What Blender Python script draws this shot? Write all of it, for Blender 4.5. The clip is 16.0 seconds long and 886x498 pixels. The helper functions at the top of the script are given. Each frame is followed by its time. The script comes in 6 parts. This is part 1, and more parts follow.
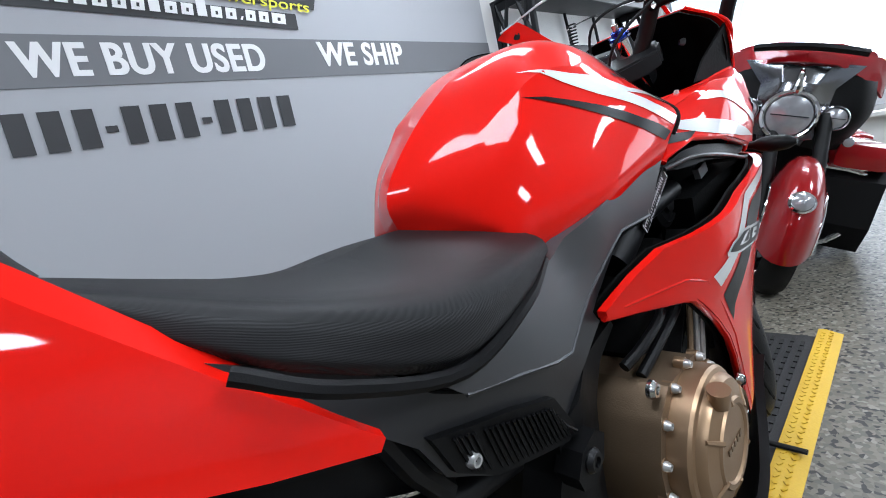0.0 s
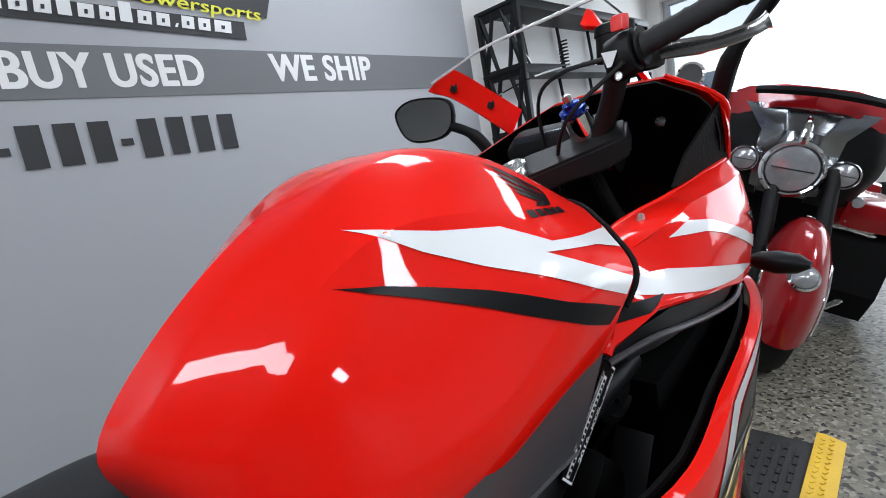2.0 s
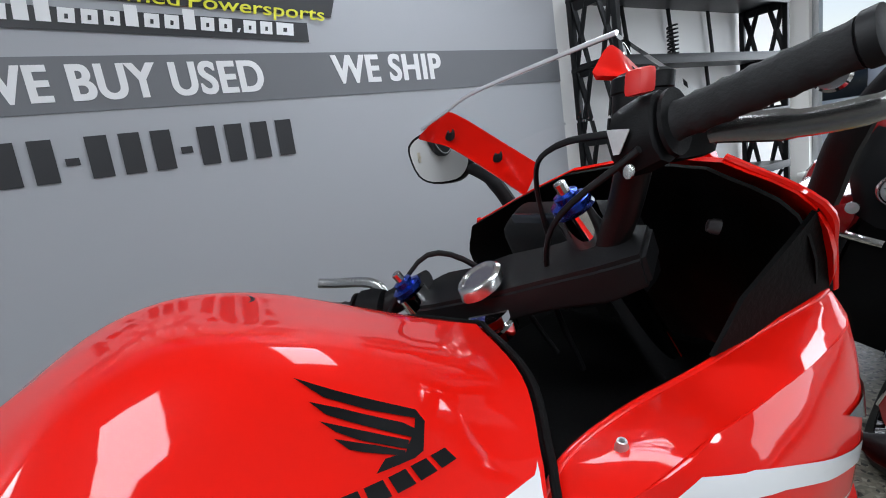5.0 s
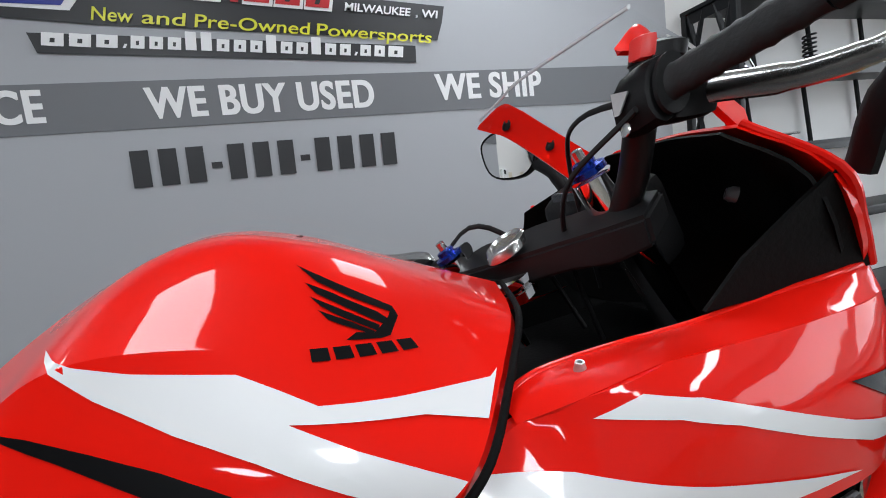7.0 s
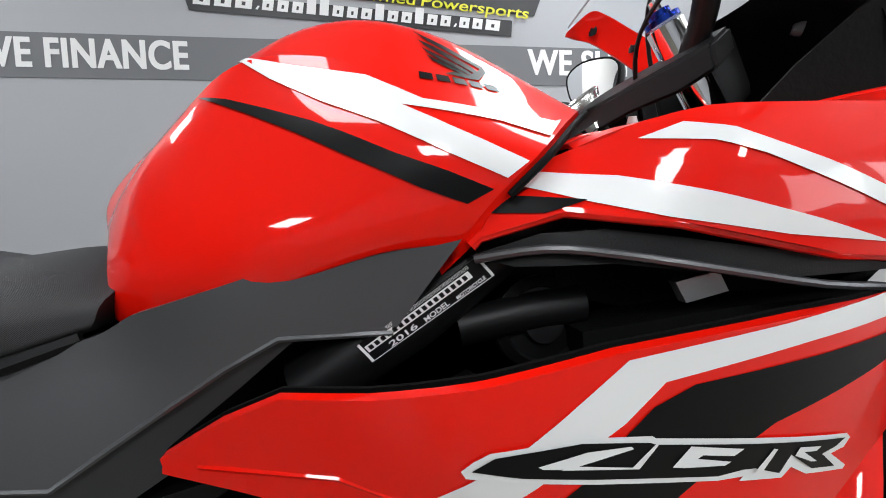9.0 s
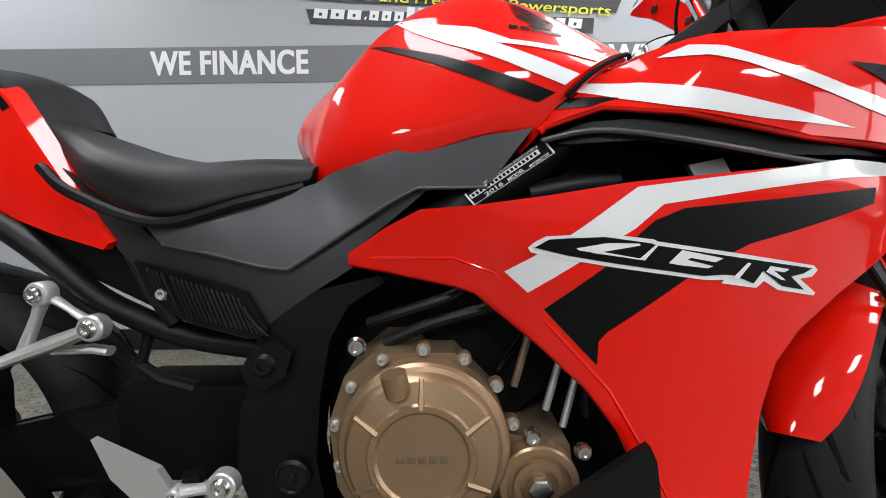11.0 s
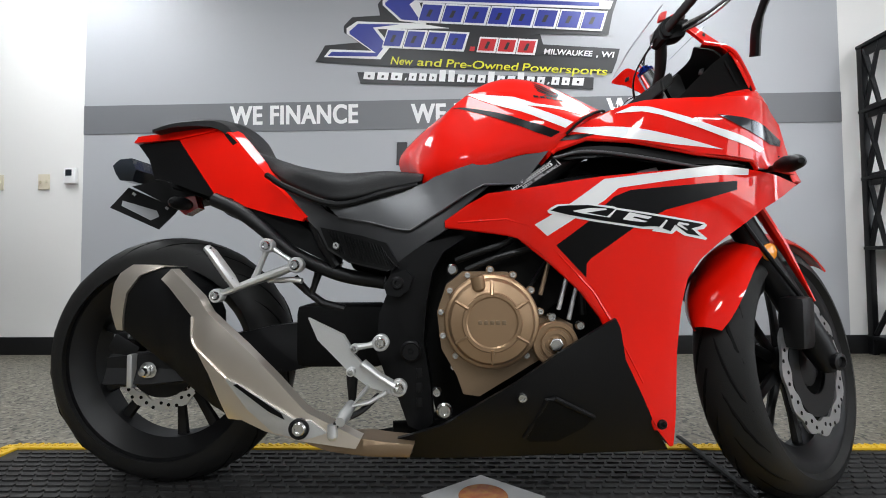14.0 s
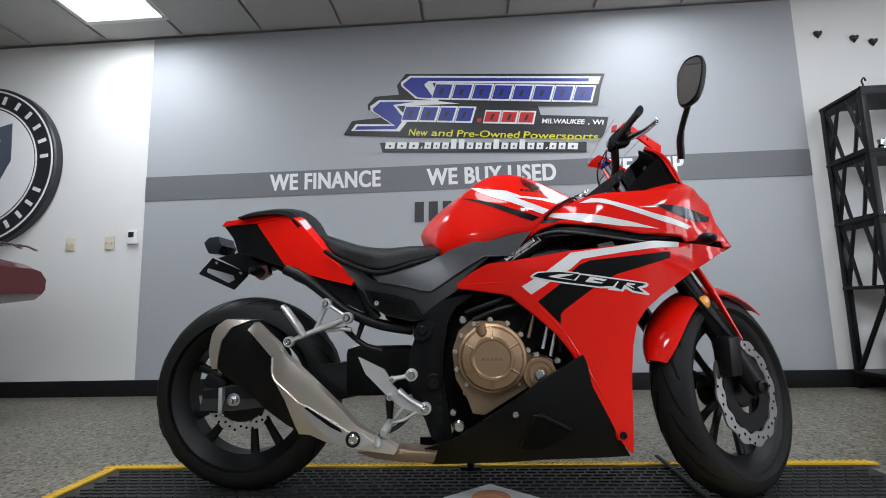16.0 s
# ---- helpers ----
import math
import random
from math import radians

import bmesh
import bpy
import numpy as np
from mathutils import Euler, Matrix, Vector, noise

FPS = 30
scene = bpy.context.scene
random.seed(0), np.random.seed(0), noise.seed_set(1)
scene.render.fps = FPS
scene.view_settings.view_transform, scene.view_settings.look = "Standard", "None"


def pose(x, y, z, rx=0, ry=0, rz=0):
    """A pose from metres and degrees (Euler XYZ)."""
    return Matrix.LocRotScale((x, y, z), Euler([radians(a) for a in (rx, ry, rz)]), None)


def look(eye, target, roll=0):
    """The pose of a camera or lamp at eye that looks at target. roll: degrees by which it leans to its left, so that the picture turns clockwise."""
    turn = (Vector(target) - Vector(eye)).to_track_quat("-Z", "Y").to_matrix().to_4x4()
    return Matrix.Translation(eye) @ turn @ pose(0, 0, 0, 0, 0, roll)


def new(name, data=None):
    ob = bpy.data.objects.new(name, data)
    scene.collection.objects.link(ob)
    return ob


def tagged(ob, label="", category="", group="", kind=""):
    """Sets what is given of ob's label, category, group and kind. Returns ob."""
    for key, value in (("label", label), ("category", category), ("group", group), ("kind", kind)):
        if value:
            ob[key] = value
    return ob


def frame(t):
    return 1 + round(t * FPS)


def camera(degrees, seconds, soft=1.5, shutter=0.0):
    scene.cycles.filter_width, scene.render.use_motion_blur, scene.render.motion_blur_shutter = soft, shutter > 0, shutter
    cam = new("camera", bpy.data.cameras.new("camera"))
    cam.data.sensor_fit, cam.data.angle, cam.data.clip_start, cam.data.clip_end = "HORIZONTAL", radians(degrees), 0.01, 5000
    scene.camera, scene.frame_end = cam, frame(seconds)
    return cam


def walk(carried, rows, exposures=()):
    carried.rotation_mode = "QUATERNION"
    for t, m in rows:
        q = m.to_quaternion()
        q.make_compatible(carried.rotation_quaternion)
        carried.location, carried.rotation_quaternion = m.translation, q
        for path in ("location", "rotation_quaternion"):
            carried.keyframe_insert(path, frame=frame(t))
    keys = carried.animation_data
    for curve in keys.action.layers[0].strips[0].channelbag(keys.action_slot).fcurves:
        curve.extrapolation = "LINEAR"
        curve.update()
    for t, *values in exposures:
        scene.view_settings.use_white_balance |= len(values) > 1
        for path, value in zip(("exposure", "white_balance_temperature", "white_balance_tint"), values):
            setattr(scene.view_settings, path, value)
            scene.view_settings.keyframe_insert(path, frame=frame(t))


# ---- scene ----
cam = camera(87.47, 16.0, 1.0)
PATH = [
    (0, (-0.5881, 0.0381, 0.8300), (0.7376, 1.4909, 0.4670), -12.80),
    (0.5, (-0.5133, 0.0802, 0.8579), (0.8507, 1.4967, 0.4926), -11.91),
    (1, (-0.4214, 0.1075, 0.8884), (0.9793, 1.4875, 0.5233), -10.42),
    (1.5, (-0.3369, 0.1134, 0.9175), (1.0534, 1.5043, 0.5534), -10.80),
    (2, (-0.2527, 0.1067, 0.9520), (1.0881, 1.5432, 0.5795), -10.20),
    (2.5, (-0.2108, 0.1125, 0.9778), (1.0970, 1.5766, 0.5956), -10.30),
    (3, (-0.1608, 0.1322, 1.0092), (1.1429, 1.5936, 0.6031), -10.11),
    (3.5, (-0.1176, 0.1522, 1.0395), (1.1964, 1.6006, 0.6203), -10.10),
    (4, (-0.0612, 0.1677, 1.0368), (1.2068, 1.6632, 0.6422), -9.63),
    (4.5, (-0.0104, 0.1610, 1.0459), (1.1734, 1.7254, 0.6567), -8.96),
    (5, (0.0291, 0.1431, 1.0453), (1.0341, 1.8299, 0.6648), -8.76),
    (5.2, (0.0360, 0.1357, 1.0449), (0.9802, 1.8594, 0.6745), -8.60),
    (7.3, (0.0686, 0.0440, 0.9537), (0.6574, 1.9456, 0.7604), -6.26),
    (7.5, (0.0675, 0.0361, 0.9341), (0.6454, 1.9429, 0.7595), -5.50),
    (8, (0.0620, 0.0181, 0.8768), (0.5399, 1.9537, 0.7177), -5.49),
    (8.5, (0.0403, -0.0094, 0.8358), (0.5161, 1.9297, 0.7202), -2.99),
    (9, (0.0244, -0.0349, 0.7865), (0.3420, 1.9329, 0.6227), -1.62),
    (9.5, (0.0107, -0.0746, 0.7556), (0.2261, 1.9083, 0.6082), -0.50),
    (10, (-0.0075, -0.1478, 0.7128), (0.1636, 1.8434, 0.6382), 0.65),
    (10.2, (0.0041, -0.1633, 0.7056), (0.1066, 1.8305, 0.5872), 0.28),
    (12.3, (-0.0500, -0.3973, 0.5586), (-0.1040, 1.6018, 0.5385), -0.73),
    (12.5, (-0.0573, -0.4223, 0.5496), (-0.1033, 1.5772, 0.5580), -0.65),
    (13, (-0.0844, -0.4936, 0.5316), (-0.1333, 1.5055, 0.5658), -0.87),
    (13.5, (-0.0879, -0.5695, 0.5257), (-0.1431, 1.4287, 0.5889), -0.18),
    (14, (-0.0964, -0.6529, 0.5270), (-0.1602, 1.3445, 0.6055), -0.43),
    (14.5, (-0.1081, -0.7290, 0.5353), (-0.1990, 1.2659, 0.6452), -1.30),
    (15, (-0.0987, -0.8292, 0.5169), (-0.2130, 1.1649, 0.6191), -1.42),
    (15.5, (-0.0876, -0.9221, 0.5348), (-0.2292, 1.0637, 0.7261), -1.59),
    (16, (-0.0771, -0.9999, 0.5543), (-0.2013, 0.9799, 0.8090), -1.38),
]
EXPOSED = [(0, 0.0, 5900, 10), (1.0, -0.05, 5950, 10), (2.0, -0.3, 6100, 10), (3.5, -0.45, 6100, 10), (5.2, -0.5, 6100, 10), (7.5, -0.4, 6350, 10),
           (9.0, -0.05, 6500, 10), (10.2, 0.0, 6500, 10), (12.5, 0.1, 6500, 10), (14.5, -0.05, 6450, 10), (16.0, -0.28, 6250, 10)]
walk(cam, [(t, look(eye, target, roll)) for t, eye, target, roll in PATH], EXPOSED)

# ---- light ----
world = bpy.data.worlds.new("world")
scene.world = world
world.use_nodes = True
wn = world.node_tree.nodes
sky = wn.new("ShaderNodeTexSky")
sky.sky_type, sky.sun_disc, sky.sun_elevation, sky.sun_rotation = "NISHITA", False, radians(38), radians(60)
wn["Background"].inputs["Strength"].default_value = 0.12
world.node_tree.links.new(sky.outputs[0], wn["Background"].inputs[0])

sun = new("sun", bpy.data.lights.new("sun", "SUN"))
sun.data.energy, sun.data.angle, sun.data.color = 2.5, radians(0.5), (1, 0.95, 0.88)
sun.matrix_world = look((9, 4, 7), (6.5, 2, 0))

EXPOSURE = 0.0
scene.view_settings.exposure = EXPOSURE
TROFFER_W = 29.0
WINDOW_W = 45.0


def area_lamp(name, m, sx, sy, power, col=(1, 1, 1)):
    lamp = new(name, bpy.data.lights.new(name, "AREA"))
    lamp.data.shape, lamp.data.size, lamp.data.size_y = "RECTANGLE", sx, sy
    lamp.data.energy, lamp.data.color = power, col
    lamp.matrix_world = m
    return lamp


# ---- materials ----
def mat(name, col, rough=0.5, metal=0.0, var=0.0, scale=20.0, fine=0.0, bump=0.0, bscale=200.0, coat=0.0, spec=0.5, col2=None, rvar=0.0, weave=0.0):
    """Principled paint, plastic or metal with broad and fine variation and relief."""
    m = bpy.data.materials.new(name)
    m.use_nodes = True
    nt = m.node_tree
    n, li = nt.nodes, nt.links
    b = n["Principled BSDF"]
    b.inputs["Base Color"].default_value = (*col, 1)
    b.inputs["Roughness"].default_value, b.inputs["Metallic"].default_value = rough, metal
    b.inputs["Coat Weight"].default_value, b.inputs["Coat Roughness"].default_value = coat, 0.03
    b.inputs["Specular IOR Level"].default_value = spec
    tc = n.new("ShaderNodeTexCoord")
    if var or fine or rvar:
        big = n.new("ShaderNodeTexNoise")
        big.inputs["Scale"].default_value, big.inputs["Detail"].default_value = scale, 4
        li.new(tc.outputs["Object"], big.inputs["Vector"])
        small = n.new("ShaderNodeTexNoise")
        small.inputs["Scale"].default_value, small.inputs["Detail"].default_value = bscale, 2
        li.new(tc.outputs["Object"], small.inputs["Vector"])
        mix = n.new("ShaderNodeMix")
        mix.data_type = "RGBA"
        c2 = col2 or tuple(c * 0.55 for c in col)
        mix.inputs[6].default_value, mix.inputs[7].default_value = (*col, 1), (*c2, 1)
        add = n.new("ShaderNodeMath")
        add.operation = "MULTIPLY_ADD"
        add.inputs[1].default_value, add.inputs[2].default_value = var * 2, -var * 0.55
        li.new(big.outputs["Fac"], add.inputs[0])
        add2 = n.new("ShaderNodeMath")
        add2.operation, add2.use_clamp = "MULTIPLY_ADD", True
        add2.inputs[1].default_value = fine
        li.new(small.outputs["Fac"], add2.inputs[0])
        li.new(add.outputs[0], add2.inputs[2])
        li.new(add2.outputs[0], mix.inputs[0])
        li.new(mix.outputs[2], b.inputs["Base Color"])
        if rvar:
            mr = n.new("ShaderNodeMapRange")
            mr.inputs[3].default_value, mr.inputs[4].default_value = max(0.02, rough - rvar), rough + rvar
            li.new(big.outputs["Fac"], mr.inputs[0])
            li.new(mr.outputs[0], b.inputs["Roughness"])
    if bump:
        if weave:
            bn = n.new("ShaderNodeTexWave")
            bn.bands_direction = "DIAGONAL"
            bn.inputs["Scale"].default_value, bn.inputs["Distortion"].default_value = weave, 0.6
        else:
            bn = n.new("ShaderNodeTexNoise")
            bn.inputs["Scale"].default_value, bn.inputs["Detail"].default_value = bscale, 3
        li.new(tc.outputs["Object"], bn.inputs["Vector"])
        bp = n.new("ShaderNodeBump")
        bp.inputs["Strength"].default_value, bp.inputs["Distance"].default_value = bump, 0.002
        li.new(bn.outputs["Fac"], bp.inputs["Height"])
        li.new(bp.outputs[0], b.inputs["Normal"])
    return m


def glow(name, col, strength):
    m = bpy.data.materials.new(name)
    m.use_nodes = True
    b = m.node_tree.nodes["Principled BSDF"]
    b.inputs["Base Color"].default_value = (*col, 1)
    b.inputs["Emission Color"].default_value = (*col, 1)
    b.inputs["Emission Strength"].default_value = strength
    return m


def glass(name, col=(1, 1, 1), rough=0.0, ior=1.45):
    m = bpy.data.materials.new(name)
    m.use_nodes = True
    b = m.node_tree.nodes["Principled BSDF"]
    b.inputs["Base Color"].default_value = (*col, 1)
    b.inputs["Transmission Weight"].default_value, b.inputs["Roughness"].default_value, b.inputs["IOR"].default_value = 1, rough, ior
    return m


DISCMET = mat("brake_disc_steel", (0.62, 0.62, 0.62), 0.34, 0.95, var=0.15, scale=30, fine=0.2, bump=0.05, bscale=900)
RED = mat("red_paint", (0.74, 0.007, 0.002), 0.4, 0, var=0.05, scale=3, fine=0.03, bscale=900, coat=0.75, spec=0.04, col2=(0.5, 0.003, 0.002))
WHITE_DECAL = mat("white_decal", (0.72, 0.72, 0.72), 0.35, 0, var=0.04, scale=6, coat=0.8)
BLACK_DECAL = mat("black_decal", (0.004, 0.004, 0.0045), 0.34, 0, var=0.1, scale=8, coat=0.0, spec=0.14)
BLACKPL = mat("black_plastic", (0.0042, 0.0042, 0.0046), 0.46, 0, var=0.25, scale=14, fine=0.2, bump=0.12, bscale=700, rvar=0.06, spec=0.16)
SATINBLK = mat("black_satin_plastic", (0.020, 0.020, 0.0215), 0.34, 0.1, var=0.15, scale=6, fine=0.12, bump=0.05, bscale=1200, rvar=0.05)
GREYPL = mat("charcoal_satin_plastic", (0.070, 0.071, 0.075), 0.33, 0.3, var=0.12, scale=5, fine=0.12, bump=0.05, bscale=1200, rvar=0.05)
BLACKMET = mat("black_painted_steel", (0.0042, 0.0042, 0.0046), 0.45, 0.0, var=0.2, scale=20, fine=0.15, bump=0.05, bscale=500, spec=0.25)
RUBBER = mat("tyre_rubber", (0.013, 0.0128, 0.0126), 0.5, 0, var=0.35, scale=12, fine=0.25, bump=0.2, bscale=400, col2=(0.014, 0.0135, 0.013), spec=0.12)
GRIP = mat("grip_rubber", (0.009, 0.009, 0.0095), 0.6, 0, var=0.2, fine=0.2, bump=0.2, bscale=300, spec=0.3)
SEATMAT = mat("black_vinyl", (0.009, 0.009, 0.0098), 0.5, 0, var=0.2, scale=9, fine=0.25, bump=0.22, bscale=1400, rvar=0.06, spec=0.3, weave=420.0)
ALU = mat("cast_aluminium", (0.60, 0.60, 0.595), 0.42, 0.75, var=0.15, scale=18, fine=0.2, bump=0.15, bscale=600, rvar=0.08)
POLISHED = mat("polished_metal", (0.56, 0.56, 0.55), 0.24, 1.0, var=0.08, scale=15)
CHROME = mat("chrome", (0.85, 0.85, 0.86), 0.05, 1.0)
CHAMP = mat("champagne_silencer_steel", (0.70, 0.63, 0.55), 0.32, 0.85, var=0.12, scale=10, fine=0.15, bump=0.06, bscale=900, rvar=0.06)
BRONZE = mat("bronze_engine_paint", (0.34, 0.222, 0.130), 0.36, 0.7, var=0.12, scale=12, fine=0.15, bump=0.06, bscale=800, rvar=0.06)
BRONZED = mat("bronze_engine_paint_rough", (0.25, 0.175, 0.11), 0.45, 0.7, var=0.2, scale=20, fine=0.2, bump=0.2, bscale=500)
# near-black with the deep shade of gaps, recesses and openings put into it
DARKIN = mat("shaded_recess_black", (0.003, 0.003, 0.003), 0.7, 0, var=0.3, scale=20, fine=0.3, bump=0.3, bscale=200, spec=0.1)
BLUEANO = mat("blue_anodised", (0.02, 0.06, 0.42), 0.25, 0.9)
SWRED = mat("red_switch_plastic", (0.65, 0.02, 0.015), 0.4)
ORANGE = mat("amber_reflector", (0.8, 0.28, 0.02), 0.2, 0, var=0.2, scale=300, coat=0.6)
REDLENS = mat("red_lens", (0.25, 0.006, 0.006), 0.12, 0, coat=1.0)
SMOKE = mat("smoked_lens", (0.02, 0.024, 0.030), 0.12, 0, coat=0.25, spec=0.2)
MIRROR = mat("mirror_glass", (0.9, 0.9, 0.9), 0.01, 1.0)
SCREEN = glass("clear_acrylic", (0.97, 0.98, 0.98), 0.0, 1.02)
WALLGREY = mat("grey_wall_paint", (0.385, 0.395, 0.415), 0.55, 0, var=0.08, scale=1.6, fine=0.08, bump=0.05, bscale=260, col2=(0.34, 0.35, 0.368))
WALLBAND = mat("dark_grey_wall_band", (0.155, 0.16, 0.17), 0.5, 0, var=0.08, scale=2, fine=0.08, bump=0.05, bscale=260)
WALLWHITE = mat("white_wall_paint", (0.76, 0.75, 0.73), 0.6, 0, var=0.06, scale=1.3, fine=0.06, bump=0.06, bscale=240, col2=(0.68, 0.67, 0.65))
CEIL = mat("ceiling_tile", (0.43, 0.426, 0.418), 0.85, 0, var=0.15, scale=3, fine=0.35, bump=0.5, bscale=160, col2=(0.42, 0.415, 0.405))
TBAR = mat("ceiling_grid", (0.6, 0.6, 0.59), 0.5, 0, var=0.1)
BASEB = mat("black_vinyl_base", (0.010, 0.010, 0.0105), 0.45, 0, var=0.2, scale=5, fine=0.1, spec=0.3)
# tone for an unseen wall, chosen to darken reflections
WALLDARK = mat("unseen_wall_charcoal", (0.20, 0.20, 0.205), 0.6, 0, var=0.1, scale=1.5, fine=0.08, bump=0.05, bscale=240)
LETTER_W = mat("white_vinyl", (0.82, 0.82, 0.82), 0.4, 0, var=0.04, scale=3)
LETTER_K = mat("charcoal_vinyl", (0.018, 0.0185, 0.021), 0.45, 0, var=0.1, scale=3)
LOGO_BLUE = mat("blue_vinyl", (0.02, 0.035, 0.30), 0.4, 0, var=0.3, scale=4, col2=(0.015, 0.02, 0.12))
LOGO_RED = mat("red_vinyl", (0.55, 0.02, 0.025), 0.4, 0, var=0.1, scale=4)
LOGO_YEL = mat("yellow_vinyl", (0.72, 0.70, 0.03), 0.4, 0, var=0.06)
YELLOW = mat("yellow_mat_plastic", (0.72, 0.46, 0.015), 0.5, 0, var=0.35, scale=9, fine=0.3, bump=0.3, bscale=160, col2=(0.45, 0.26, 0.01))
MATBLK = mat("black_mat_plastic", (0.016, 0.016, 0.0165), 0.55, 0, var=0.4, scale=7, fine=0.3, bump=0.25, bscale=220, col2=(0.030, 0.028, 0.026), spec=0.3)
PLATE = mat("almond_plate_plastic", (0.66, 0.60, 0.47), 0.4, 0, var=0.06)
SHELFMAT = mat("black_welded_steel", (0.009, 0.0095, 0.0105), 0.42, 0.3, var=0.25, scale=10, fine=0.2, bump=0.1, bscale=300, spec=0.3)
MAROON = mat("maroon_metallic_paint", (0.10, 0.007, 0.009), 0.32, 0.1, var=0.1, scale=8, coat=0.6)
LENSGLASS = mat("headlamp_lens", (0.38, 0.39, 0.41), 0.2, 0.4, var=0.5, scale=30, coat=1.0)


def floor_material():
    m = bpy.data.materials.new("speckled_floor")
    m.use_nodes = True
    nt = m.node_tree
    n, li = nt.nodes, nt.links
    b = n["Principled BSDF"]
    tc = n.new("ShaderNodeTexCoord")
    v = n.new("ShaderNodeTexVoronoi")
    v.inputs["Scale"].default_value = 95
    li.new(tc.outputs["Object"], v.inputs["Vector"])
    r = n.new("ShaderNodeValToRGB")
    r.color_ramp.interpolation = "CONSTANT"
    e = r.color_ramp.elements
    e[0].position, e[0].color = 0, (0.03, 0.028, 0.024, 1)
    e[1].position, e[1].color = 0.16, (0.165, 0.15, 0.115, 1)
    for p, c in ((0.45, (0.215, 0.195, 0.15, 1)), (0.72, (0.135, 0.125, 0.10, 1)), (0.88, (0.30, 0.28, 0.23, 1))):
        k = e.new(p)
        k.color = c
    sep = n.new("ShaderNodeSeparateColor")
    li.new(v.outputs["Color"], sep.inputs[0])
    li.new(sep.outputs[0], r.inputs[0])
    nz = n.new("ShaderNodeTexNoise")
    nz.inputs["Scale"].default_value, nz.inputs["Detail"].default_value = 2.2, 4
    li.new(tc.outputs["Object"], nz.inputs["Vector"])
    mul = n.new("ShaderNodeMix")
    mul.data_type, mul.blend_type = "RGBA", "MULTIPLY"
    mul.inputs[0].default_value = 0.35
    li.new(r.outputs[0], mul.inputs[6])
    li.new(nz.outputs["Fac"], mul.inputs[7])
    li.new(mul.outputs[2], b.inputs["Base Color"])
    b.inputs["Roughness"].default_value = 0.42
    bp = n.new("ShaderNodeBump")
    bp.inputs["Strength"].default_value, bp.inputs["Distance"].default_value = 0.15, 0.002
    li.new(v.outputs["Distance"], bp.inputs["Height"])
    li.new(bp.outputs[0], b.inputs["Normal"])
    return m


FLOORMAT = floor_material()


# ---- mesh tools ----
# affine map moving the first-drawn controls and screen to fit the camera's view
VIEW_FIT = Matrix(((0.6571, -0.0280, 0.2512, 0.2103), (-0.3237, 0.9048, 0.0411, 0.3641), (0.0339, -0.0140, 1.1228, -0.1088), (0, 0, 0, 1)))
# the view fit in use while parts are made, or None
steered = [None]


def part(name, bm, material, parent=None, label="", smooth=35, loc=None):
    """One mesh object out of a bmesh, under parent."""
    me = bpy.data.meshes.new(name)
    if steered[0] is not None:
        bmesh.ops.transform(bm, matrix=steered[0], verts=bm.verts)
    bm.normal_update()
    bm.to_mesh(me)
    bm.free()
    me.materials.append(material)
    if smooth:
        me.shade_smooth()
        me.set_sharp_from_angle(angle=radians(smooth))
    ob = new(name, me)
    if loc is not None:
        ob.matrix_basis = loc
    if parent is not None:
        ob.parent = parent
    if label:
        ob["label"] = label
    return ob


def empty(name, m, label, category, group="", kind=""):
    ob = new(name)
    ob.empty_display_size = 0.1
    ob.matrix_basis = m
    return tagged(ob, label, category, group, kind)


def box(bm, c, s, bevel=0.0, rot=None, seg=2):
    """A box with centre c, size s, rounded edges and an optional turn."""
    m = Matrix.Translation(c) @ (rot.to_4x4() if rot else Matrix.Identity(4)) @ Matrix.Diagonal((*s, 1))
    made = bmesh.ops.create_cube(bm, size=1, matrix=m)
    if bevel:
        edges = list({e for v in made["verts"] for e in v.link_edges})
        bmesh.ops.bevel(bm, geom=edges, offset=bevel, segments=seg, affect="EDGES", profile=0.6)
    return bm


def boxes(*items, bevel=0.0):
    bm = bmesh.new()
    for c, s in items:
        box(bm, c, s, bevel)
    return bm


def frame_of(d):
    d = Vector(d).normalized()
    up = Vector((0, 0, 1)) if abs(d.z) < 0.95 else Vector((1, 0, 0))
    a = d.cross(up).normalized()
    return a, a.cross(d).normalized()


def rings(bm, loops, close=True, caps=True):
    """Skin a list of loops of equal length."""
    vs = [[bm.verts.new(p) for p in lp] for lp in loops]
    n = len(vs[0])
    for a, b in zip(vs, vs[1:]):
        for i in range(n if close else n - 1):
            j = (i + 1) % n
            bm.faces.new((a[i], a[j], b[j], b[i]))
    if caps and close:
        bm.faces.new(list(reversed(vs[0])))
        bm.faces.new(vs[-1])
    bmesh.ops.recalc_face_normals(bm, faces=bm.faces)
    return bm


def tube(bm, pts, r, seg=12, flat=1.0):
    """A bent pipe through pts; r is one radius or one for each point."""
    pts = [Vector(p) for p in pts]
    rr = r if isinstance(r, (list, tuple)) else [r] * len(pts)
    loops, a = [], None
    for i, p in enumerate(pts):
        d = (pts[min(i + 1, len(pts) - 1)] - pts[max(i - 1, 0)]).normalized()
        if a is None:
            a, b = frame_of(d)
        else:
            a = (a - d * a.dot(d)).normalized()
            b = a.cross(d).normalized()
        loops.append([p + a * math.cos(k) * rr[i] + b * math.sin(k) * rr[i] * flat for k in (2 * math.pi * q / seg for q in range(seg))])
    return rings(bm, loops)


